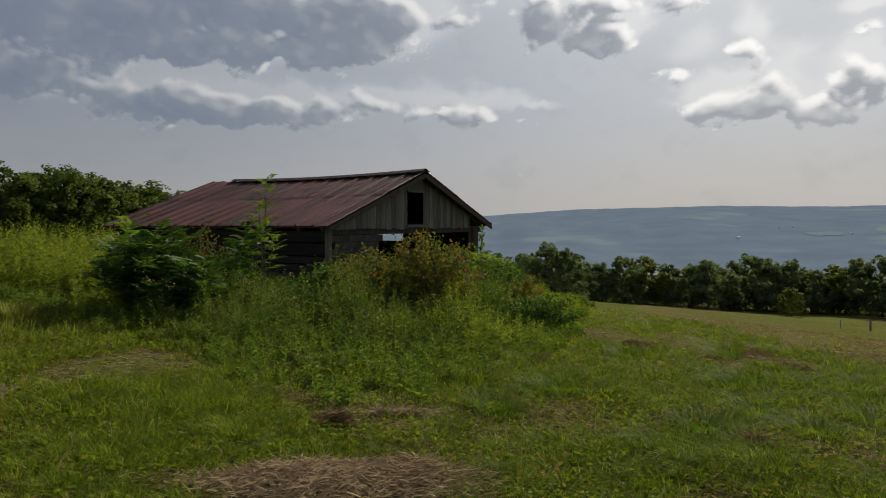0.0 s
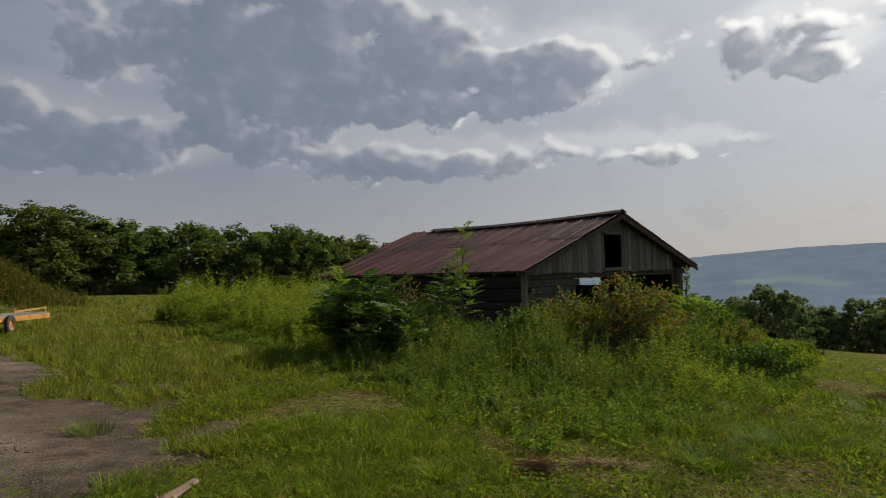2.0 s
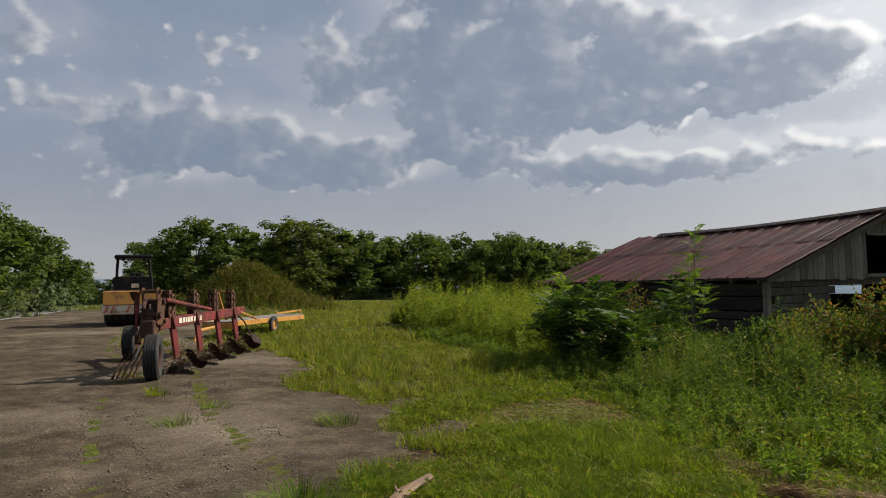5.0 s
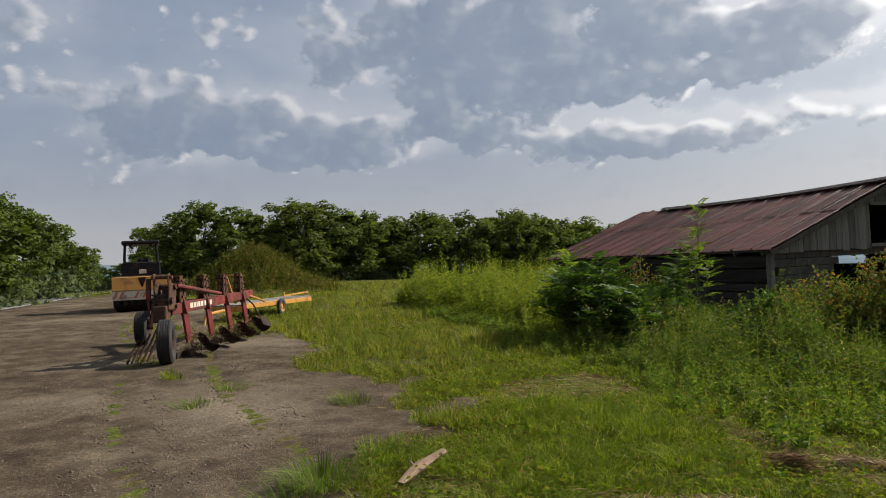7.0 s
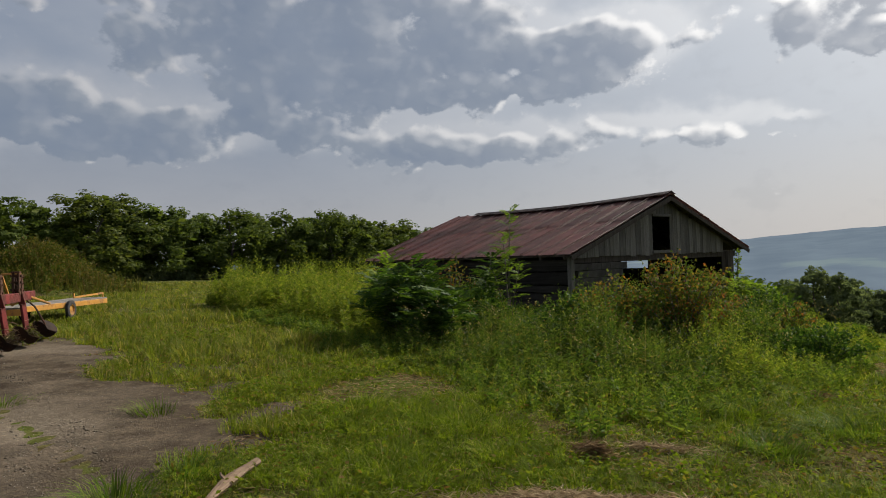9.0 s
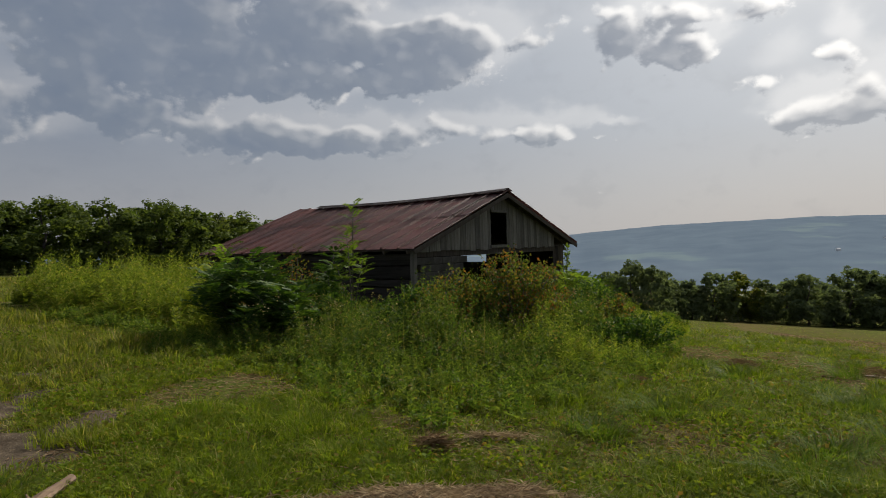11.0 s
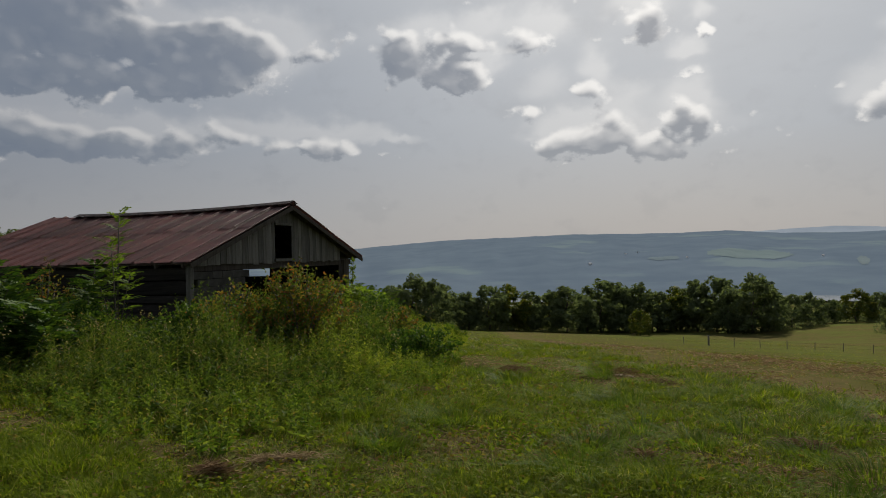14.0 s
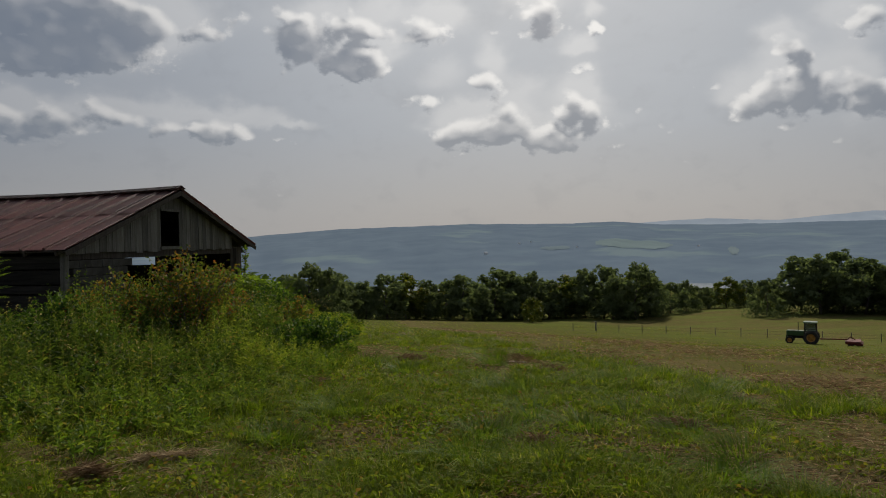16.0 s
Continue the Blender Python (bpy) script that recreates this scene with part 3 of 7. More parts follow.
def gravel_yard():
    xs = 1.0 - 59 * np.linspace(0, 1, 330) ** 2.0
    ys = np.concatenate([np.linspace(-26, -3.4, 24), -3 + 44 * np.linspace(0, 1, 300) ** 1.5])
    X, Y = np.meshgrid(xs, ys, indexing="ij")
    M = gravel_mask(X, Y)
    Z = height(X, Y) + 0.03 * smoothstep(0.15, 0.7, M) - 0.012 + 0.012 * fract_noise(X * 5, Y * 5, 21)
    # lugged wheel tracks running along the yard
    for off, dep in ((0.0, 0.035), (1.35, 0.028), (3.3, 0.015)):
        d = (X + 5.2) * 0.50 + (Y - 4.4) * 0.866 + off + 0.15 * np.sin(X * 0.6)
        along = (X * 0.866 - Y * 0.5)
        Z = Z - dep * np.exp(-(d / 0.15) ** 2) * (0.55 + 0.45 * np.sin(along * 26 + np.sign(d) * 1.2)) + 0.5 * dep * np.exp(-((np.abs(d) - 0.26) / 0.1) ** 2) * (0.6 + 0.4 * fract_noise(X * 8, Y * 8, 23))
    V = np.stack([X, Y, Z], -1).reshape(-1, 3)
    na = len(ys)
    i = (np.arange(len(xs) - 1)[:, None] * na + np.arange(na - 1)[None]).ravel()
    F = np.stack([i, i + na, i + na + 1, i + 1], 1)
    keep = (M.ravel()[F] > 0.22).all(1)
    return tagged(put("gravel_yard", mesh_from("gravel_yard", V, [F[keep]], gravel_mat(), True)), "packed grey-brown gravel yard with tyre tracks", "gravel yard", kind="structure")


gravel_yard()

# far side of the valley, with haze put into its colours and glow
RIDGE = [(-180, 0.2), (-95, 0.6), (-66, 1.0), (-62, 1.15), (-58, 0.95), (-30, 0.4), (-6, 0.2), (3, 0.62), (11, 1.15), (22, 1.38), (30, 1.22), (34, 1.28), (38, 0.95), (42, 0.85), (60, 0.8), (95, 0.6), (180, 0.2)]
RIDGE_2 = [(-180, 0.2), (28, 0.6), (35, 1.1), (41, 1.35), (46, 1.05), (52, 1.5), (58, 1.6), (80, 1.0), (180, 0.2)]


HILLS = {}


def far_hill(name, ridge, r0, r1, z0, label, cols, glow, seed):
    ra, re = zip(*ridge)
    na, nr = 700, 26
    a = np.linspace(-110, 110, na)
    s = np.linspace(0, 1, nr)
    crest = np.tan(np.radians(np.interp(a, ra, re) + 0.03 * fract_noise(a * 3, a * 0, seed) + 0.012 * fract_noise(a * 25, a * 0, seed + 1))) * r1 + EYE
    S, A = np.meshgrid(s, a, indexing="ij")
    R = r0 + (r1 - r0) * S
    Z = z0 + (crest[None] - z0) * (0.35 * S + 0.65 * S ** 0.8) + 9 * fract_noise(A * 1.2, S * 9, seed + 2) * np.sin(S * np.pi)
    V = np.stack([R * np.sin(np.radians(A)), R * np.cos(np.radians(A)), Z], -1).reshape(-1, 3)
    HILLS[name] = lambda az, q: V.reshape(nr, na, 3)[int(round(q * (nr - 1))), int(round((az + 110) / 220 * (na - 1)))]
    i = (np.arange(nr - 1)[:, None] * na + np.arange(na - 1)[None]).ravel()
    m, nt, b = material(name)
    p = position(nt)
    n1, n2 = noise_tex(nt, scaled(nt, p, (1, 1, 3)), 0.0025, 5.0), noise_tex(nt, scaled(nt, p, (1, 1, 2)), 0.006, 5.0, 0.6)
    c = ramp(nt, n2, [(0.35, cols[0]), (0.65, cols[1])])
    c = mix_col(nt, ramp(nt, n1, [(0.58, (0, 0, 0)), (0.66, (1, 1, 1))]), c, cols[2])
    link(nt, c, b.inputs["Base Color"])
    # the surface glows faintly in place of the haze before it
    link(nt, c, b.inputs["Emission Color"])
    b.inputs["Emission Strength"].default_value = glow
    b.inputs["Roughness"].default_value, b.inputs["Specular IOR Level"].default_value = 1.0, 0.0
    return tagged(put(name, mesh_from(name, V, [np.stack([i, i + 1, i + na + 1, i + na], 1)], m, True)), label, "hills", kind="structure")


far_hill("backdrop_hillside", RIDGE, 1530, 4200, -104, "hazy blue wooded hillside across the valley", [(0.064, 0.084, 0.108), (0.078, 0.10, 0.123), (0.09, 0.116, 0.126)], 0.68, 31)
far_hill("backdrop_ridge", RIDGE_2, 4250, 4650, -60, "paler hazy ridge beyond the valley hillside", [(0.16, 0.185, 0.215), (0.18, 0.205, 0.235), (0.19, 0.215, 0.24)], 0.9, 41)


# ---- barn ----
BX, BY, BYAW = -2.86, 17.71, 58.9       # near roof corner on plan, gable runs along local x
EAVE, RISE, WID, LEN = 1.55, 1.69, 9.37, 10.0


def barn():
    top = new("barn")
    top.matrix_world = pose(BX, BY, 0, 0, 0, BYAW)
    tagged(top, "weathered old barn with a rusty red metal roof", "barn")
    to_world = top.matrix_world.copy()

    def gz(x, y):
        q = to_world @ Vector((x, y, 0))
        return float(height(q.x, q.y))
    rnd = random.Random(4)
    half = WID / 2

    def sag(y):
        return -0.10 * math.sin(math.pi * min(1, max(0, y / LEN)))

    # roof sheets, two courses on each slope, each lapping the next
    n = 16
    w = LEN / n
    for side in (0, 1):
        for k in range(n):
            for course in (0, 1):
                bm = bmesh.new()
                y0, y1 = k * w, (k + 1) * w - 0.03
                t0, t1 = (0.0, 0.56) if course == 0 else (0.54, 1.0)
                lift = 0.022 * course + 0.004 * (k % 2) + rnd.uniform(0, 0.008)
                skew = rnd.uniform(-0.02, 0.02)
                cols, rows = [0, 0.03, 0.06, 0.5, 0.94, 0.97, 1.0], [0, 0.5, 1.0]
                ribs = [0.04, 0.055, 0.0, 0.006, 0.0, 0.035, 0.035]
                grid = []
                for rr in rows:
                    t = t0 + (t1 - t0) * rr
                    row = []
                    for cc, rb in zip(cols, ribs):
                        y = y0 + (y1 - y0) * cc + skew * (1 - t) * (0 if k in (0, n - 1) else 1)
                        x = t * half if side == 0 else WID - t * half
                        row.append(bm.verts.new((x, y, EAVE + RISE * t + 0.03 + rb + lift + sag(y) * t)))
                    grid.append(row)
                for a, b in zip(grid, grid[1:]):
                    for i in range(len(cols) - 1):
                        bm.faces.new((a[i], a[i + 1], b[i + 1], b[i]))
                bmesh.ops.solidify(bm, geom=bm.faces[:], thickness=0.006)
                part("roof_sheet", bm, ROOFMAT, top)
    bm = bmesh.new()
    for s in (-1, 1):
        pts = [(half + s * 0.0, y, EAVE + RISE + 0.17 + sag(y)) for y in np.linspace(0, LEN - 1.2, 9)]
        low = [(half + s * 0.24, p[1], p[2] - 0.10) for p in pts]
        va, vb = [bm.verts.new(p) for p in pts], [bm.verts.new(p) for p in low]
        for i in range(8):
            bm.faces.new((va[i], va[i + 1], vb[i + 1], vb[i]))
    bmesh.ops.solidify(bm, geom=bm.faces[:], thickness=0.012)
    part("ridge_cap", bm, ROOFCAP, top, "rusty folded ridge cap")
    # rake boards and rafters
    for y in (0.03, LEN - 0.03):
        for s in (0, 1):
            bm = bmesh.new()
            xe = 0.0 if s == 0 else WID
            add_beam(bm, (xe, y, EAVE - 0.06), (half, y, EAVE + RISE - 0.06), 0.035, 0.13, 0.005)
            part("rake_board", bm, DARKWOOD, top)
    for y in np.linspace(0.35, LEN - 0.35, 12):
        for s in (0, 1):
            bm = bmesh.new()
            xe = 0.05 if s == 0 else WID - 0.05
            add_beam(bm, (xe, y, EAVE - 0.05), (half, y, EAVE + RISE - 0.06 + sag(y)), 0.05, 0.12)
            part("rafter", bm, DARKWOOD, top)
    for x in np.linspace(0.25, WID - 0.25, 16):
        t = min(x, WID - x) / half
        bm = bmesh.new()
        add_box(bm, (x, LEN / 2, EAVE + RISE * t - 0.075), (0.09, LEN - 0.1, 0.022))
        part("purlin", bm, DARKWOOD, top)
    # front gable boards
    yf, zb = 0.34, EAVE - 0.06
    x = 0.55
    loft0, loft1 = 4.08, 5.03
    while x < 8.1:
        bw = rnd.uniform(0.17, 0.27)
        x1 = min(x + bw, 8.13)
        if x < loft0 < x1:
            x1 = loft0
        xm = (x + x1) / 2
        t = min(xm, WID - xm) / half
        zt = EAVE + RISE * t - 0.10
        z0 = zb + rnd.uniform(-0.03, 0.02)
        if loft0 <= xm <= loft1:
            z0 = EAVE + 1.12
        if zt - z0 > 0.03:
            bm = bmesh.new()
            ta, tb = min(x, WID - x) / half, min(x1, WID - x1) / half
            g = 0.006
            pr = rnd.uniform(0, 0.012)
            vs = []
            for yy in (yf - 0.024 - pr, yf - pr):
                vs.append([bm.verts.new((x + g, yy, z0)), bm.verts.new((x1 - g, yy, z0 + rnd.uniform(-0.01, 0.01))), bm.verts.new((x1 - g, yy, EAVE + RISE * tb - 0.1)), bm.verts.new((x + g, yy, EAVE + RISE * ta - 0.1))])
            a, b = vs
            bm.faces.new(a)
            bm.faces.new(b[::-1])
            for i in range(4):
                bm.faces.new((a[i], b[i], b[(i + 1) % 4], a[(i + 1) % 4]))
            bmesh.ops.recalc_face_normals(bm, faces=bm.faces[:])
            part("gable_board", bm, GREYWOOD, top)
        x = x1
    for a, b, wd in (((loft0 - 0.05, yf - 0.05, EAVE + 0.02), (loft1 + 0.05, yf - 0.05, EAVE + 0.02), 0.09), ((loft0 - 0.02, yf - 0.05, EAVE + 1.12), (loft1 + 0.02, yf - 0.05, EAVE + 1.12), 0.07)):
        bm = bmesh.new()
        add_beam(bm, a, b, 0.05, wd, 0.006)
        part("loft_sill", bm, GREYWOOD, top)
    bm = bmesh.new()
    add_beam(bm, (0.3, yf + 0.12, EAVE - 0.12), (WID - 0.3, yf + 0.12, EAVE - 0.12), 0.16, 0.2, 0.01)
    part("lintel", bm, DARKWOOD, top, "dark timber lintel")
    # posts
    for x, y, mat in ((0.32, yf, GREYWOOD), (WID - 0.95, yf, DARKWOOD), (WID - 0.4, yf + 0.3, DARKWOOD), (0.32, LEN - 0.3, GREYWOOD), (WID - 0.4, LEN - 0.3, DARKWOOD), (4.8, LEN / 2, DARKWOOD)):
        bm = bmesh.new()
        z0 = gz(x, y) - 0.1
        add_box(bm, (x, y, (z0 + EAVE - 0.05) / 2), (0.14, 0.14, EAVE - 0.05 - z0), None, 0.008)
        part("post", bm, mat, top)
    # block wall in the front, left of the opening
    shared = None
    z = EAVE - 0.23
    row = 0
    while z > gz(2, yf) - 0.1:
        x = 0.42 + (0.2 if row % 2 else 0.0)
        while x + 0.38 < (2.8 if row > 0 else 2.9):
            if shared is None:
                bm = bmesh.new()
                add_box(bm, (0, 0, 0), (0.388, 0.19, 0.188), None, 0.006)
                ob = part("block", bm, BLOCKMAT, top)
                shared = ob.data
            else:
                ob = put("block", shared, top)
            ob.matrix_local = pose(x + 0.2, yf + 0.1 + rnd.uniform(-0.008, 0.008), z - 0.095, 0, 0, rnd.uniform(-0.6, 0.6))
            x += 0.4
        z -= 0.2
        row += 1
    # long side walls and back wall of boards
    def board_wall(p0, p1, ztop, mat, name, skip=()):
        a, b = Vector((*p0, 0)), Vector((*p1, 0))
        ln, d = (b - a).length, (b - a).normalized()
        s = 0.0
        while s < ln:
            bw = rnd.uniform(0.2, 0.28)
            c = a + d * (s + bw / 2)
            if not any(q0 <= s <= q1 for q0, q1 in skip):
                z0 = gz(c.x, c.y) - 0.1
                zt = ztop(c)
                bm = bmesh.new()
                add_box(bm, (c.x, c.y, (z0 + zt) / 2), (bw - 0.008, 0.024, zt - z0), Matrix.Rotation(math.atan2(d.y, d.x), 3, "Z"))
                part(name, bm, mat, top)
            s += bw
    # long side towards the yard: horizontal boards, eave shade put into their dark colour
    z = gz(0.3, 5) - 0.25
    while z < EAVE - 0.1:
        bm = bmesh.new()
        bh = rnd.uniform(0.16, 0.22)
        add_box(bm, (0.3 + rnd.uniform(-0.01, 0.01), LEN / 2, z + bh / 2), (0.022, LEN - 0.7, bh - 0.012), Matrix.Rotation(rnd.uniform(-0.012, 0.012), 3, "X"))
        part("wall_board", bm, SHADEWOOD, top)
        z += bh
    board_wall((WID - 0.4, 0.45), (WID - 0.4, LEN - 0.3), lambda c: 0.95 if 3.8 < c.y < 5.0 else EAVE - 0.02, SHADEWOOD, "wall_board")
    bm = bmesh.new()
    add_box(bm, (WID - 0.42, 4.4, EAVE - 0.1), (0.03, 1.5, 0.28))
    part("wall_panel", bm, DARKWOOD, top)
    # added deck under the sheets and loft floor, to keep the loft dark
    for s in (-1, 1):
        bm = bmesh.new()
        vs = [bm.verts.new(p) for p in ((half, 0.08, EAVE + RISE - 0.01), (half, LEN - 0.08, EAVE + RISE - 0.01), (half + s * (half - 0.04), LEN - 0.08, EAVE - 0.005), (half + s * (half - 0.04), 0.08, EAVE - 0.005))]
        f = bm.faces.new(vs)
        bmesh.ops.subdivide_edges(bm, edges=bm.edges[:], cuts=7, use_grid_fill=True)
        for v in bm.verts:
            v.co.z += sag(v.co.y) * (1 - abs(v.co.x - half) / half)
        bmesh.ops.solidify(bm, geom=bm.faces[:], thickness=0.018)
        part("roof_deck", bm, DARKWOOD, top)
    bm = bmesh.new()
    add_box(bm, (half, LEN / 2 + 0.2, EAVE - 0.02), (WID - 0.9, LEN - 1.2, 0.03))
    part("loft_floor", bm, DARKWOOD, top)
    bm = bmesh.new()
    add_box(bm, (8.55, yf + 0.05, (EAVE + gz(8.55, yf)) / 2), (0.75, 0.03, EAVE - gz(8.55, yf)))
    part("wall_panel", bm, DARKWOOD, top)
    board_wall((0.4, LEN - 0.3), (WID - 0.4, LEN - 0.3), lambda c: EAVE + RISE * min(c.x, WID - c.x) / half - 0.1, SHADEWOOD, "wall_board")
    return top


barn()


# ---- plants ----
RNG = np.random.RandomState(7)


def blades(pos, h, w, lean, rng, droop=0.35):
    """Grass blades: two joints each, leaning their own way."""
    n = len(pos)
    a = rng.uniform(0, 2 * np.pi, n)
    d = np.stack([np.cos(a), np.sin(a), np.zeros(n)], 1)
    s = np.stack([-np.sin(a), np.cos(a), np.zeros(n)], 1) * (w / 2)[:, None]
    up = np.array([0, 0, 1.0])
    mid = pos + up * (h * 0.6)[:, None] + d * (h * lean * 0.35)[:, None]
    tip = pos + up * (h * (1 - droop * lean))[:, None] + d * (h * lean)[:, None]
    V = np.stack([pos - s, pos + s, mid + s * 0.75, mid - s * 0.75, tip], 1).reshape(-1, 3)
    i = np.arange(n)[:, None] * 5
    return V, i + np.array([[0, 1, 2, 3]]), i + np.array([[3, 2, 4]])


def leaves(base, d, length, width, rng, fold=0.25, flat=0.0):
    """Leaf blades as folded lozenges from base along d."""
    n = len(base)
    d = d / np.linalg.norm(d, axis=1, keepdims=True)
    r = rng.normal(size=(n, 3)) * (1 - flat) + np.array([0, 0, 2.0]) * flat
    s = np.cross(d, r)
    s /= np.linalg.norm(s, axis=1, keepdims=True)
    nn = np.cross(s, d)
    mid = base + d * (length * 0.45)[:, None]
    tip = base + d * length[:, None] - np.array([0, 0, 1.0]) * (length * 0.15)[:, None]
    V = np.stack([base, mid + s * (width / 2)[:, None] + nn * (width * fold)[:, None], tip, mid - s * (width / 2)[:, None] + nn * (width * fold)[:, None]], 1).reshape(-1, 3)
    i = np.arange(n)[:, None] * 4
    return V, i + np.array([[0, 1, 2]]), i + np.array([[0, 2, 3]])


def join(chunks):
    """Several (V, faces...) into one."""
    vs, fs, o = [], {}, 0
    for V, *F in chunks:
        for f in F:
            fs.setdefault(f.shape[1], []).append(f + o)
        vs.append(V)
        o += len(V)
    return np.concatenate(vs), [np.concatenate(v) for v in fs.values()]


def weed_mask(x, y):
    """1 where the tall weeds stand round the barn's front and side."""
    r = np.hypot(x, y)
    front = weed_front(x, y)
    return smoothstep(-0.3, 1.6, r - front) * (1 - smoothstep(30, 33, r))


def weed_front(x, y):
    """How far off the weeds begin, by direction."""
    az = np.degrees(np.arctan2(x, y))
    front = np.interp(az, [-60, -42, -36, -30, -24, -18, -9, 0, 6, 10.0, 11.5, 13], [60, 34, 21, 14.5, 11.6, 9.6, 8.4, 8.7, 9.9, 12.2, 15.0, 40])
    return front + 0.6 * fract_noise(x * 0.9, y * 0.9, 51)


def in_barn(x, y, pad=0.0):
    a = radians(BYAW)
    lx, ly = (x - BX) * math.cos(a) + (y - BY) * math.sin(a), -(x - BX) * math.sin(a) + (y - BY) * math.cos(a)
    return (lx > 0.2 - pad) & (lx < WID - 0.3 + pad) & (ly > 0.3 - pad) & (ly < LEN + pad)


def scatter(n, r0, r1, a0, a1, power=1.0):
    """Points over a fan, denser towards its centre."""
    r = r0 * (r1 / r0) ** RNG.uniform(0, 1, n) if power == 0 else np.sqrt(RNG.uniform(r0 ** 2, r1 ** 2, n))
    a = np.radians(RNG.uniform(a0, a1, n))
    return r * np.sin(a), r * np.cos(a)


def bare_mask(x, y):
    """1 where the turf is thin or covered with old hay."""
    n = fract_noise(x * 1.1, y * 1.1, 61) * 0.6 + fract_noise(x * 3.0, y * 3.0, 62) * 0.4
    return smoothstep(0.19 - 0.07 * smoothstep(2, 5, x), 0.40 - 0.07 * smoothstep(2, 5, x), n)


def tufts(x, y, h, per, width, lean, spread):
    """Blades in tufts that fan out from each place."""
    n = len(x)
    k = np.repeat(np.arange(n), per)
    a = RNG.uniform(0, 2 * np.pi, len(k))
    rr = spread[k] * np.sqrt(RNG.uniform(0, 1, len(k)))
    bx, by = x[k] + rr * np.cos(a), y[k] + rr * np.sin(a)
    hh = h[k] * RNG.uniform(0.45, 1.15, len(k))
    wind = RNG.uniform(0, 2 * np.pi, n)[k]
    d = np.stack([np.cos(a) * 0.8 + 0.5 * np.cos(wind), np.sin(a) * 0.8 + 0.5 * np.sin(wind), np.zeros(len(k))], 1) * (lean * RNG.uniform(0.3, 1.3, len(k)))[:, None]
    s = np.stack([-np.sin(a), np.cos(a), np.zeros(len(k))], 1) * (width[k] / 2)[:, None]
    pos = np.stack([bx, by, height(bx, by) - 0.012], 1)
    up = np.array([0, 0, 1.0])
    mid = pos + up * (hh * 0.62)[:, None] + d * (hh * 0.4)[:, None]
    tip = pos + up * (hh * 0.86)[:, None] + d * (hh * 1.05)[:, None]
    V = np.stack([pos - s, pos + s, mid + s * 0.8, mid - s * 0.8, tip], 1).reshape(-1, 3)
    i = np.arange(len(k))[:, None] * 5
    return V, i + np.array([[0, 1, 2, 3]]), i + np.array([[3, 2, 4]])


def mown_edge(x, y):
    """Metres past the edge of the rank grass, where the hay has been cut."""
    return x - 7.7 - 0.25 * np.maximum(0, y - 16) + 0.7 * fract_noise(x * 0.5, y * 0.5, 77) + 0.4 * fract_noise(x * 1.6, y * 1.6, 76)


def lushness(x, y):
    """0 on thin dry turf to 1 on rank tufts."""
    n = 0.55 * fract_noise(x * 2.6, y * 2.6, 71) + 0.45 * fract_noise(x * 0.8, y * 0.8, 72) + 0.2 * fract_noise(x * 6, y * 6, 73)
    return np.clip(0.45 + 0.75 * n, 0, 1)


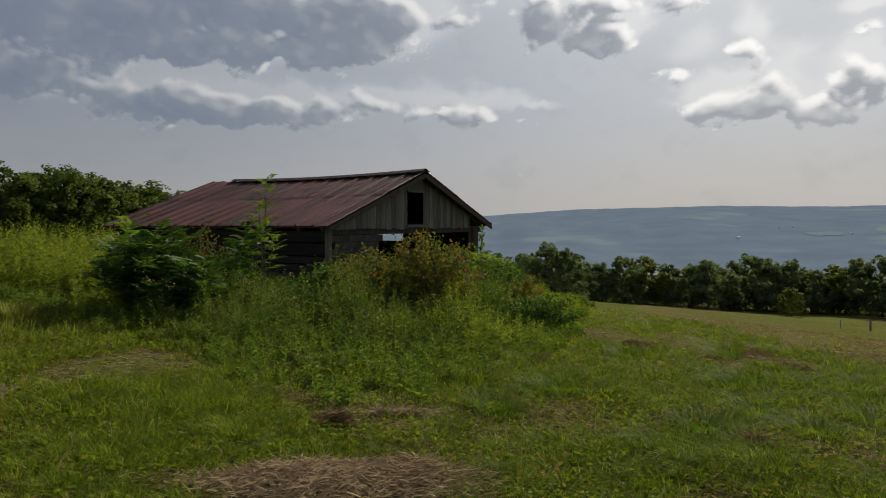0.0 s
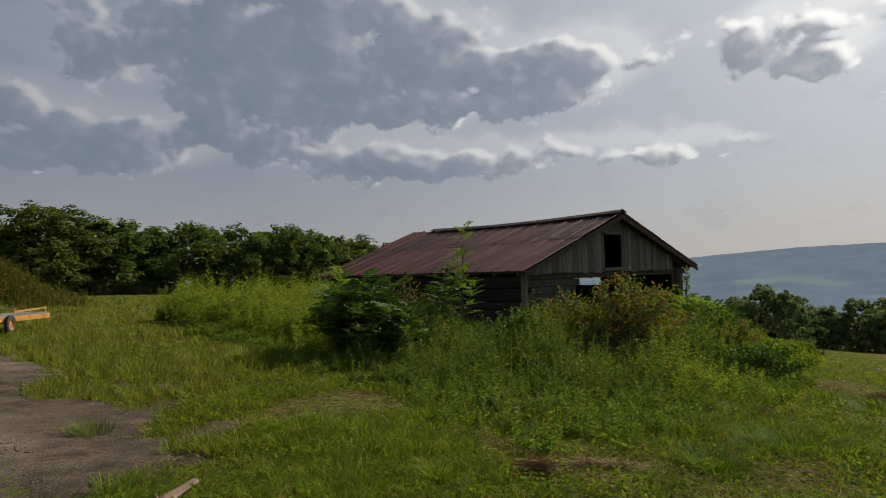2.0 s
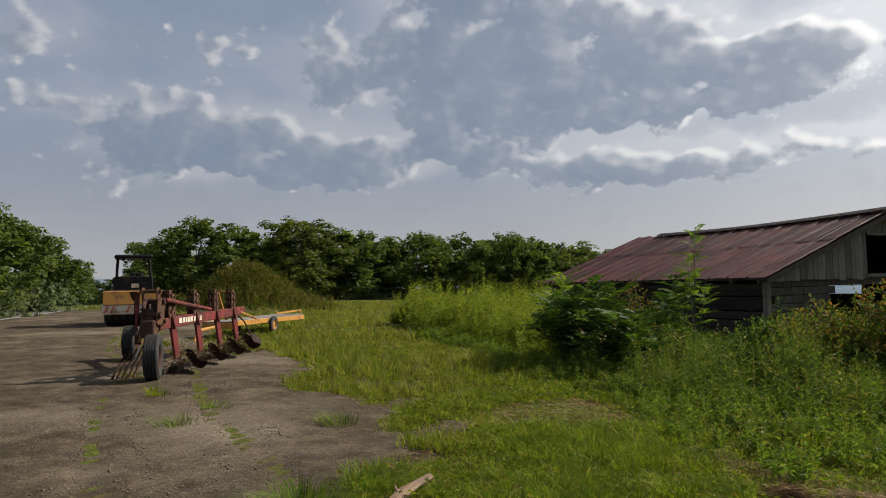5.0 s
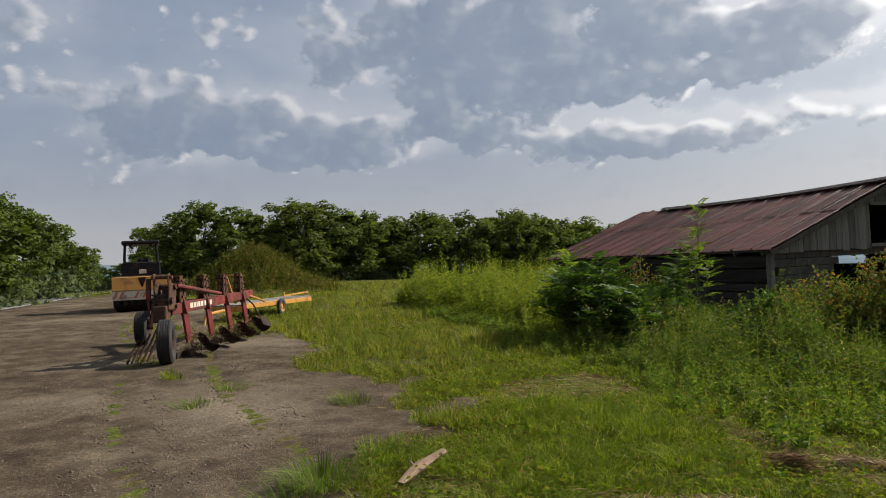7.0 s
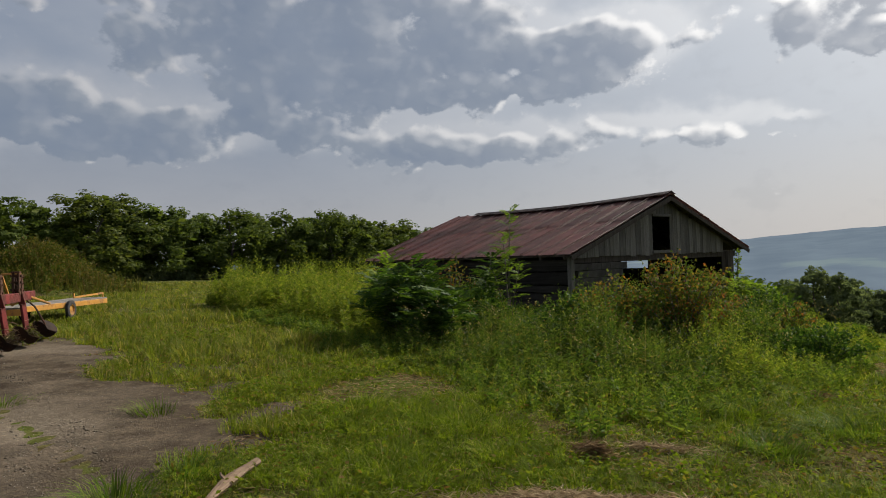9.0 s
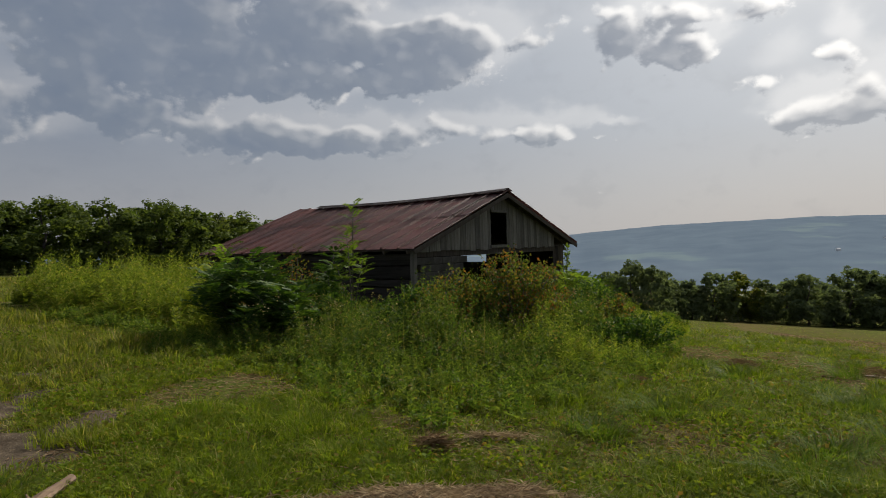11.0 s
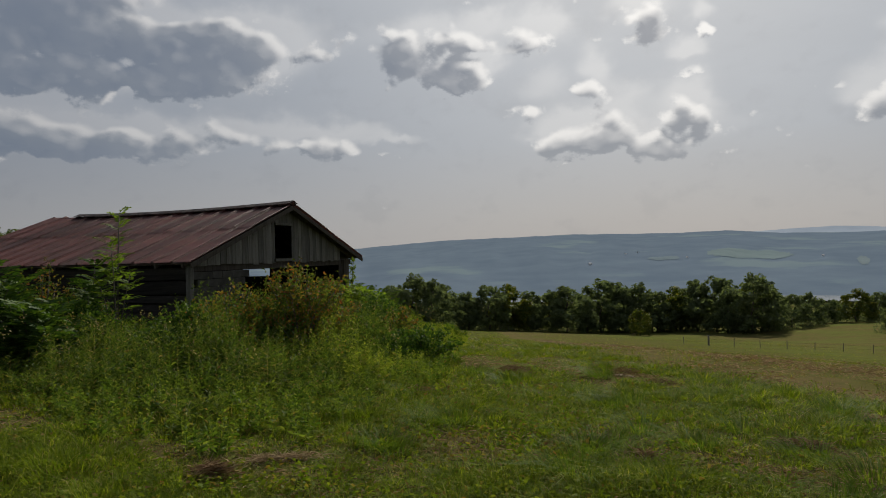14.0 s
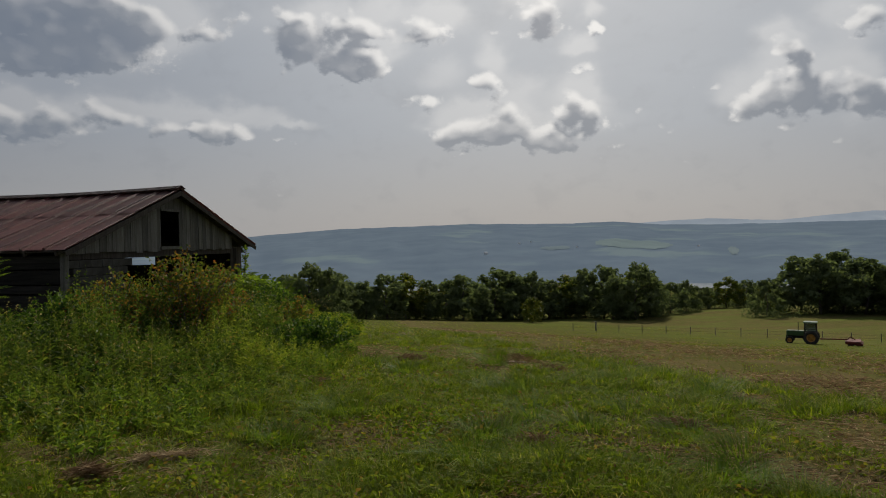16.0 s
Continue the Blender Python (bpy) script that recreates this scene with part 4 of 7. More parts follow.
def lawn():
    """Turf in hummocks of rank, drooping grass over thin dry turf and bare patches."""
    chunks, dry = [], []
    x, y = scatter(32000, 3.0, 24, -76, 62, 0)
    g, wd, bare = gravel_mask(x, y), weed_mask(x, y), bare_mask(x, y)
    e = mown_edge(x, y)
    swath = smoothstep(-0.3, 1.0, e) * (1 - 0.7 * smoothstep(3.5, 9, e))
    keep = (RNG.uniform(size=len(x)) < (1 - smoothstep(0.0, 0.55, g)) * (1 - 0.5 * bare) * (1 - 0.75 * swath)) & (wd < 0.5)
    # and round about the camera's stand
    x2, y2 = scatter(4200, 0.7, 8, -180, 180, 0)
    k2 = (gravel_mask(x2, y2) < 0.3) & ((np.hypot(x2, y2) < 3.0) | (np.abs(np.degrees(np.arctan2(x2, y2))) > 70))
    x, y, bare = np.concatenate([x[keep], x2[k2]]), np.concatenate([y[keep], y2[k2]]), np.concatenate([bare[keep], bare_mask(x2[k2], y2[k2])])
    r = np.hypot(x, y)
    left = smoothstep(-1, -6, x + 0.35 * y)
    lush = lushness(x, y) * (1 - 0.6 * bare)
    h = (0.03 + 0.10 * lush ** 1.6 + RNG.uniform(0, 0.03, len(x))) * (1 + 0.5 * left)
    is_dry = lush + RNG.normal(0, 0.16, len(x)) < 0.30 + 0.14 * left
    for sel, out, per, lean in ((~is_dry, chunks, 8, 1.2), (is_dry, dry, 8, 1.5)):
        out.append(tufts(x[sel], y[sel], h[sel], per, 0.0035 + 0.00055 * r[sel], lean, 0.05 + 0.011 * r[sel]))
    V, F = join(dry)
    tagged(put("dry_grass", mesh_from("dry_grass", V, F, DRYGRASS)), "thin yellowing turf between the green tufts", "grass", kind="stuff")
    # rank hummocks whose blades arch over
    x, y = scatter(14000, 3.0, 26, -52, 62, 0)
    keep = (lushness(x, y) + RNG.normal(0, 0.12, len(x)) > 0.25) & (bare_mask(x, y) < 0.5) & (gravel_mask(x, y) < 0.1) & (weed_mask(x, y) < 0.4) & (mown_edge(x, y) < RNG.normal(0.0, 0.5, len(x)))
    x, y = x[keep][:4900], y[keep][:4900]
    r = np.hypot(x, y)
    h = RNG.uniform(0.05, 0.19, len(x)) * (0.3 + 1.2 * lushness(x, y))
    rank = tufts(x, y, h, 34, 0.0038 + 0.00055 * r, 1.7, RNG.uniform(0.08, 0.2, len(x)) * (0.8 + 0.03 * r))
    tagged(put("rank_grass", mesh_from("rank_grass", rank[0], list(rank[1:]), RANK)), "lush hummocks of bright green arching grass", "grass", kind="stuff")
    # coarser tufts down the slope
    x, y = scatter(8500, 18, 150, 6, 62, 0)
    e = mown_edge(x, y)
    sel = (weed_mask(x, y) < 0.3) & (RNG.uniform(size=len(x)) > 0.8 * smoothstep(-0.3, 1.0, e) * (1 - 0.8 * smoothstep(3.5, 10, e)))
    x, y = x[sel], y[sel]
    r = np.hypot(x, y)
    chunks.append(tufts(x, y, RNG.uniform(0.04, 0.11, len(x)) * (1 + 0.6 * fract_noise(x * 0.25, y * 0.25, 181)), 8, 0.004 + 0.0007 * r, 1.5, 0.05 + 0.013 * r))
    V, F = join(chunks)
    tagged(put("grass", mesh_from("grass", V, F, GRASS)), "short green pasture grass with dry blades", "grass", kind="stuff")


def clover():
    """Low broad-leaved plants matted into the turf: small rosettes of tilted leaves."""
    x, y = scatter(30000, 3.0, 18, -66, 62, 0)
    patch = smoothstep(-0.35, 0.45, fract_noise(x * 1.1, y * 1.1, 171) + 0.35 * smoothstep(0, -4, x))
    keep = (RNG.uniform(size=len(x)) < (1 - 0.95 * bare_mask(x, y)) * (0.2 + 0.8 * patch) * (1 - 0.5 * smoothstep(2, 5, x))) & (gravel_mask(x, y) < 0.4) & (weed_mask(x, y) < 0.6) & (mown_edge(x, y) < 1.0)
    x, y = x[keep][:9500], y[keep][:9500]
    k = np.repeat(np.arange(len(x)), 7)
    r = np.hypot(x, y)[k]
    a = RNG.uniform(0, 6.28, len(k))
    q = RNG.uniform(0.0, 0.06, len(k)) * (1 + 0.06 * r)
    zz = RNG.uniform(0.015, 0.1, len(x))[k] * RNG.uniform(0.3, 1.1, len(k))
    bx, by = x[k] + q * np.cos(a), y[k] + q * np.sin(a)
    L = RNG.uniform(0.02, 0.045, len(k)) * (1 + 0.06 * r)
    V, f1, f2 = leaves(np.stack([bx, by, height(bx, by) + zz], 1), np.stack([np.cos(a), np.sin(a), RNG.normal(0.25, 0.45, len(k))], 1), L, L * RNG.uniform(0.3, 0.7, len(k)), RNG, 0.15)
    tagged(put("clover", mesh_from("clover", V, [f1, f2], CLOVER)), "low clover and plantain leaves in the turf", "clover", kind="stuff")


def straw():
    """Old hay lying in the bare patches."""
    x, y = scatter(75000, 3.2, 26, -62, 62, 0)
    keep = (RNG.uniform(size=len(x)) < bare_mask(x, y) * 0.9 + 0.12) & (gravel_mask(x, y) < 0.7) & (weed_mask(x, y) < 0.3)
    x, y = x[keep], y[keep]
    r = np.hypot(x, y)
    z = height(x, y) + RNG.uniform(0.0, 0.03, len(x))
    a = RNG.normal(0.6, 0.9, len(x))
    d = np.stack([np.cos(a), np.sin(a), RNG.normal(0, 0.12, len(x))], 1)
    V, f1, f2 = leaves(np.stack([x, y, z], 1), d, RNG.uniform(0.05, 0.17, len(x)), 0.0045 + 0.0005 * r, RNG, 0.1, 0.7)
    tagged(put("straw", mesh_from("straw", V, [f1, f2], OLDHAY)), "dry brown straw left from mowing", "straw", kind="stuff")


def mown_hay():
    """Cut hay drying in ragged rows beyond the brow."""
    x, y = scatter(80000, 8, 60, 6, 62, 0)
    e = mown_edge(x, y)
    rows = 0.5 + 0.5 * np.sin(e * 1.5 + 1.5 * fract_noise(x * 0.3, y * 0.3, 78))
    keep = (RNG.uniform(size=len(x)) < smoothstep(-0.4, 1.0, e) * (1 - 0.75 * smoothstep(4, 10, e)) * (1 - smoothstep(18, 30, e)) * (0.2 + 0.8 * rows) * smoothstep(-0.45, 0.3, fract_noise(x * 0.9, y * 0.9, 79))) & (weed_mask(x, y) < 0.2)
    x, y, rows = x[keep], y[keep], rows[keep]
    r, a = np.hypot(x, y), RNG.uniform(0, 6.28, keep.sum())
    d = np.stack([np.cos(a), np.sin(a), RNG.normal(0.1, 0.3, len(x))], 1)
    V, f1, f2 = leaves(np.stack([x, y, height(x, y) + RNG.uniform(0.0, 0.09, len(x)) * (0.3 + rows)], 1), d, RNG.uniform(0.06, 0.2, len(x)), 0.003 + 0.0006 * r, RNG, 0.1, 0.5)
    tagged(put("mown_hay", mesh_from("mown_hay", V, [f1, f2], OLDHAY)), "brown cut hay drying in ragged rows", "hay", kind="stuff")


def hay_heap(x0, y0, rx, ry, h, n, seed, label, turn=0.0, mat=None):
    """A heap of tangled hay over a rounded core."""
    nr = np.random.RandomState(seed)
    top = new("hay_heap")
    top.matrix_world = pose(x0, y0, float(height(x0, y0)), 0, 0, turn)
    z_at = lambda x, y: h * np.clip(1 - (x / rx) ** 2 - (y / ry) ** 2, 0, 1) ** 0.6 * (1 + 0.45 * fract_noise(x * 3.5, y * 3.5, seed) + 0.35 * fract_noise(x * 9, y * 9, seed + 1)) * (1 + 0.3 * fract_noise(x * 1.5, y * 1.5, seed + 2))
    ct, st = math.cos(radians(turn)), math.sin(radians(turn))
    g_at = lambda x, y: height(x0 + x * ct - y * st, y0 + x * st + y * ct) - float(height(x0, y0))
    a, q = np.meshgrid(np.linspace(0, 2 * np.pi, 33)[:-1], np.linspace(0.02, 1.0, 9), indexing="ij")
    X, Y = np.cos(a) * q * rx * 0.62, np.sin(a) * q * ry * 0.62
    V = np.stack([X, Y, z_at(X, Y) * 0.4 + g_at(X, Y) - 0.03], -1).reshape(-1, 3)
    i = np.arange(32)[:, None] * 9 + np.arange(8)[None]
    j = ((np.arange(32) + 1) % 32)[:, None] * 9 + np.arange(8)[None]
    put("core", mesh_from("core", V, [np.stack([i.ravel(), (i + 1).ravel(), (j + 1).ravel(), j.ravel()], 1)], STRAWCORE, True), top)
    a = nr.uniform(0, 2 * np.pi, n)
    q = nr.uniform(0, 1, n) ** 0.62 * (1.1 + 0.22 * np.sin(3 * a + seed) + 0.14 * np.sin(7 * a + 2 * seed)) * nr.uniform(0.85, 1.25, n)
    X, Y = np.cos(a) * q * rx, np.sin(a) * q * ry
    Z = z_at(X, Y) * nr.uniform(0.6, 1.05, n) + g_at(X, Y) + nr.uniform(0, 0.05, n)
    t = nr.uniform(0, 2 * np.pi, n)
    V, f1, f2 = leaves(np.stack([X, Y, Z], 1), np.stack([np.cos(t), np.sin(t), nr.normal(0.08, 0.35, n)], 1), nr.uniform(0.04, 0.15, n), nr.uniform(0.002, 0.0042, n), nr, 0.1, 0.5)
    put("hay", mesh_from("hay", V, [f1, f2], mat or HAY), top)
    return tagged(top, label, "hay heap", "hay heaps on the grass")


def meadow():
    x, y = scatter(12000, 8, 75, -72, -6, 0)
    g, wd = gravel_mask(x, y), weed_mask(x, y)
    side = smoothstep(-1.5, -5, x + 0.28 * y)
    keep = (g < 0.25) & (wd < 0.5) & (RNG.uniform(size=len(x)) < side) & ~in_barn(x, y, 0.3)
    x, y = x[keep], y[keep]
    r = np.hypot(x, y)
    h = (RNG.uniform(0.1, 0.28, len(x)) * (1 + 0.7 * fract_noise(x * 1.1, y * 1.1, 81)) * smoothstep(7, 12, r)).clip(0.08)
    heap = np.exp(-((x + 37.8) ** 2 + (y - 31) ** 2) / 3.2 ** 2)
    h = h * (1 + 2.2 * heap)
    V, q, t = tufts(x, y, h, 15, 0.004 + 0.0009 * r, 0.9, 0.06 + 0.013 * r)
    tagged(put("meadow_grass", mesh_from("meadow_grass", V, [q, t], MEADOW)), "knee-high yellow-green meadow grass beside the yard", "grass", kind="stuff")


def leafy_stems(x, y, H, per, size, slim, lean, mat, name, label, plume=0.0):
    """Upright weeds with leaves spiralling up each stem."""
    z = height(x, y)
    k = np.tile(np.arange(per), len(x))
    idx = np.repeat(np.arange(len(x)), per)
    t = (0.1 + 0.9 * (k + RNG.uniform(0, 1, len(k))) / per)
    ln = lean[idx]
    ph = H[idx]
    base = np.stack([x[idx] + ln[:, 0] * t ** 1.5 * ph, y[idx] + ln[:, 1] * t ** 1.5 * ph, z[idx] + t * ph], 1)
    a = k * 2.4 + RNG.uniform(0, 6, len(x))[idx]
    d = np.stack([np.cos(a), np.sin(a), RNG.uniform(-0.1, 0.8, len(a)) + 0.7 * t], 1)
    L = size * (0.7 + 0.6 * RNG.uniform(size=len(a))) * (1.3 - 0.85 * t) * (1 + np.clip((np.hypot(x, y) - 11) / 12, 0, 1.2))[idx]
    chunks = [leaves(base, d, L, L * slim + 0.003, RNG)]
    s = np.full(len(x), 0.011)
    p = np.stack([x, y, z], 1)
    tip = np.stack([x + lean[:, 0] * H, y + lean[:, 1] * H, z + H], 1)
    sd = np.array([0.006, 0.0, 0.0])
    V = np.stack([p - sd, p + sd, tip], 1).reshape(-1, 3)
    chunks.append((V, np.arange(len(x))[:, None] * 3 + np.array([[0, 1, 2]])))
    V, F = join(chunks)
    tagged(put(name, mesh_from(name, V, F, mat)), label, "weeds", kind="stuff")


def weeds():
    """Bushy clumps of tall weeds, each of one kind, with dark gaps between them."""
    n = 520
    x, y = scatter(n * 14, 7.6, 31, -46, 14)
    m = weed_mask(x, y)
    keep = (RNG.uniform(size=len(x)) < m * np.clip(11.0 / np.hypot(x, y), 0.3, 1)) & ~in_barn(x, y, 0.2)
    x, y, m = x[keep][:n], y[keep][:n], m[keep][:n]
    r, az = np.hypot(x, y), np.degrees(np.arctan2(x, y))
    back = smoothstep(0, 5.0, r - weed_front(x, y))
    H = (0.36 + 0.78 * back + 0.25 * fract_noise(x * 1.2, y * 1.2, 91) + RNG.uniform(-0.28, 0.42, len(x))) * (0.45 + 0.55 * m)
    H = H * (1 + 0.15 * smoothstep(-24, -29, az)) * (1 - 0.62 * smoothstep(3, 11.5, az)) * (1 - 0.35 * np.exp(-((az + 13) / 4.0) ** 2) * back)
    H = np.where(az < -24, H * (0.5 + 0.65 * smoothstep(0, 6, r - weed_front(x, y))), H)
    kind = fract_noise(x * 0.6, y * 0.6, 95) + RNG.normal(0, 0.35, len(x))
    # clumps that take the leaf colour with sunlight painted in
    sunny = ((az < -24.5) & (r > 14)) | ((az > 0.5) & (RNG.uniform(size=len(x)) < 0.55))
    specs = [((kind > 0.12) & ~sunny, 20, 38, 0.095, 0.18, WEED, "goldenrod", "tall green goldenrod stems with narrow leaves"),
             ((kind <= 0.12) & (kind > -0.3) & ~sunny, 16, 32, 0.09, 0.42, WEED2, "leafy_weeds", "bushy dull green broad-leaved weeds"),
             ((kind <= -0.3) & ~sunny, 17, 26, 0.125, 0.15, WEED3, "lanky_weeds", "lanky yellow-green weeds with drying tips"),
             (sunny, 15, 30, 0.11, 0.2, WEED4, "sunlit_goldenrod", "tall goldenrod behind the barn, with sunlight in its bright yellow-green colour")]
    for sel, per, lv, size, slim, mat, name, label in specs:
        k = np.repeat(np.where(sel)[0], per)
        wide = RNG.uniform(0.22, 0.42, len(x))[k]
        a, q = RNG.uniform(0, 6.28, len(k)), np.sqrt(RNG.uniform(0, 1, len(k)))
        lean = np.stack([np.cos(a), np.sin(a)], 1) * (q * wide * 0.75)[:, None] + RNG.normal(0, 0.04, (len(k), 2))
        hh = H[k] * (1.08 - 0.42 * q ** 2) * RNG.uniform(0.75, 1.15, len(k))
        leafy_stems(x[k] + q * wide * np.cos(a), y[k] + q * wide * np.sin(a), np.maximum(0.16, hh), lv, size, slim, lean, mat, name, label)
    # low leafy plants at the foot of the bank and out into the turf
    x, y = scatter(12000, 5.5, 22, -42, 14)
    dp = np.hypot(x, y) - weed_front(x, y)
    keep = (dp > -1.6) & (dp < 1.5) & (RNG.uniform(size=len(x)) < smoothstep(-2.0, 0.2, dp) * (0.3 + 0.7 * (fract_noise(x * 1.3, y * 1.3, 97) > -0.1))) & ~in_barn(x, y, 0.1) & (gravel_mask(x, y) < 0.1)
    x, y, dp = x[keep][:650], y[keep][:650], dp[keep][:650]
    k = np.repeat(np.arange(len(x)), 3)
    leafy_stems(x[k] + RNG.normal(0, 0.06, len(k)), y[k] + RNG.normal(0, 0.06, len(k)), RNG.uniform(0.1, 0.28, len(k)) * (1 + 0.45 * smoothstep(-1, 1, dp[k])), 13, 0.085, 0.3, RNG.normal(0, 0.2, (len(k), 2)), WEED, "low_weeds", "low leafy green weeds spreading into the turf")
    # long grass through and before the weeds
    x, y = scatter(5500, 7.0, 26, -46, 13)
    m = weed_mask(x, y)
    keep = (m > 0.05) & ~in_barn(x, y, 0.1)
    x, y, m = x[keep], y[keep], m[keep]
    # a fringe of rank grass before the bank
    fx, fy = scatter(9000, 7.0, 20, -44, 14)
    fm = weed_mask(fx * 1.14, fy * 1.14)
    sel = (fm > 0.1) & (weed_mask(fx, fy) < 0.5) & ~in_barn(fx, fy, 0.1)
    fx, fy, fm = fx[sel][:1600], fy[sel][:1600], fm[sel][:1600]
    V, q, t = tufts(fx, fy, RNG.uniform(0.08, 0.22, len(fx)) * (0.5 + 0.6 * fm), 13, 0.003 + 0.0005 * np.hypot(fx, fy), 1.2, np.full(len(fx), 0.14))
    tagged(put("fringe_grass", mesh_from("fringe_grass", V, [q, t], GRASS)), "rank grass along the foot of the weed bank", "grass", kind="stuff")
    V, q, t = tufts(x, y, RNG.uniform(0.12, 0.36, len(x)) * (0.5 + 0.6 * m), 11, 0.003 + 0.0005 * np.hypot(x, y), 1.0, np.full(len(x), 0.16))
    tagged(put("long_grass", mesh_from("long_grass", V, [q, t], GRASS)), "long unmown green grass among the weeds", "grass", kind="stuff")


def branch_tree(bm, h, r, rng, spread, limbs, first=0.3):
    """A tapered trunk with limbs; returns the limb ends."""
    pts = [Vector((0, 0, -0.2))]
    for k in range(1, 6):
        pts.append(Vector((rng.uniform(-0.04, 0.04) * h, rng.uniform(-0.04, 0.04) * h, h * 0.85 * k / 5)))
    add_tube(bm, pts, [r, r * 0.85, r * 0.7, r * 0.5, r * 0.3, r * 0.12], 7)
    ends = []
    for k in range(limbs):
        t = first + (0.95 - first) * (k + rng.random()) / limbs
        i = min(4, int(t * 5))
        s = pts[i].lerp(pts[i + 1], t * 5 - i)
        a = k * 2.4 + rng.uniform(-0.4, 0.4)
        ln = spread * (0.55 + 0.45 * math.sin(math.pi * min(1, t + 0.12))) * rng.uniform(0.75, 1.1)
        e = s + Vector((math.cos(a) * ln, math.sin(a) * ln, ln * rng.uniform(0.25, 0.7)))
        mid = s.lerp(e, 0.5) + Vector((0, 0, 0.08 * ln))
        add_tube(bm, [s, mid, e], [r * 0.38 * (1.1 - t), r * 0.22 * (1.1 - t), r * 0.06], 5)
        ends += [e, mid.lerp(e, 0.4)]
    return ends


def leaf_shell(c, nrm, length, width, rng):
    """Leaves lying over a surface: c are their places, nrm the way out of it."""
    nrm = nrm + rng.normal(0, 0.45, nrm.shape)
    nrm /= np.linalg.norm(nrm, axis=1, keepdims=True)
    d = np.cross(nrm, rng.normal(size=nrm.shape))
    d = d / np.linalg.norm(d, axis=1, keepdims=True) + np.array([0, 0, -0.25])
    s = np.cross(nrm, d)
    s /= np.linalg.norm(s, axis=1, keepdims=True)
    mid = c + d * (length * 0.45)[:, None] + nrm * (length * 0.06)[:, None]
    V = np.stack([c, mid + s * (width / 2)[:, None], c + d * length[:, None], mid - s * (width / 2)[:, None]], 1).reshape(-1, 3)
    i = np.arange(len(c))[:, None] * 4
    return V, i + np.array([[0, 1, 2]]), i + np.array([[0, 2, 3]])


def tree(seed, h=10.5, spread=4.2, lobes=20, clumps=150, per=60, leaf=0.26, mat=None, low=0.08):
    """A tapered trunk with limbs and a crown of heaped lobes, each set with many small clumps of leaves."""
    rng, nr = random.Random(seed), np.random.RandomState(seed)
    top = new("tree")
    bm = bmesh.new()
    branch_tree(bm, h, h * 0.02, rng, spread * 0.7, 12, 0.2)
    part("trunk", bm, BARK, top, smooth=True)
    L = []
    for k in range(lobes):
        u = (k + nr.uniform(0, 1)) / lobes
        z = h * (0.16 + 0.7 * u)
        q = spread * 0.78 * math.sqrt(max(0.02, 1 - ((z / h - 0.40) / 0.52) ** 2)) * nr.uniform(0.65, 1.1)
        a = k * 2.4 + nr.uniform(-0.6, 0.6)
        L.append((math.cos(a) * q, math.sin(a) * q, z, spread * nr.uniform(0.22, 0.42) * (1.1 - 0.3 * u)))
    L.append((nr.uniform(-0.3, 0.3), nr.uniform(-0.3, 0.3), h * 0.86, spread * 0.3))
    L = np.array(L)
    # clumps over the lobes' upper and outer sides
    k = nr.choice(len(L), clumps, p=L[:, 3] ** 2 / (L[:, 3] ** 2).sum())
    v = nr.normal(size=(clumps, 3)) + np.array([0, 0, 0.25]) + 0.5 * L[k, :3] * np.array([1, 1, 0]) / spread
    v /= np.linalg.norm(v, axis=1, keepdims=True)
    cs = L[k, :3] + v * (L[k, 3] * nr.uniform(0.75, 1.05, clumps))[:, None]
    cr = spread * nr.uniform(0.07, 0.15, clumps)
    ok = cs[:, 2] > h * low
    cs, cr, v = cs[ok], cr[ok], v[ok]
    j = np.repeat(np.arange(len(cs)), per)
    w = nr.normal(size=(len(j), 3)) + 0.7 * v[j]
    w /= np.linalg.norm(w, axis=1, keepdims=True)
    p = cs[j] + w * (cr[j] * nr.uniform(0.55, 1.15, len(j)))[:, None] * np.array([1.15, 1.15, 0.85])
    ll = leaf * nr.uniform(0.6, 1.3, len(j))
    ch = [leaf_shell(p, w + np.array([0, 0, 0.35]), ll, ll * 0.7, nr)]
    # shaded foliage inside
    n = 1100
    k = nr.randint(len(L), size=n)
    p = L[k, :3] + nr.uniform(-0.5, 0.5, (n, 3)) * L[k, 3][:, None]
    p[:, 2] = np.maximum(p[:, 2], h * low)
    ll = nr.uniform(0.4, 0.8, n)
    ch.append(leaves(p, nr.normal(size=(n, 3)), ll, ll * 0.8, nr))
    V, F = join(ch)
    put("crown", mesh_from("crown", V, F, mat or TREE), top)
    return top


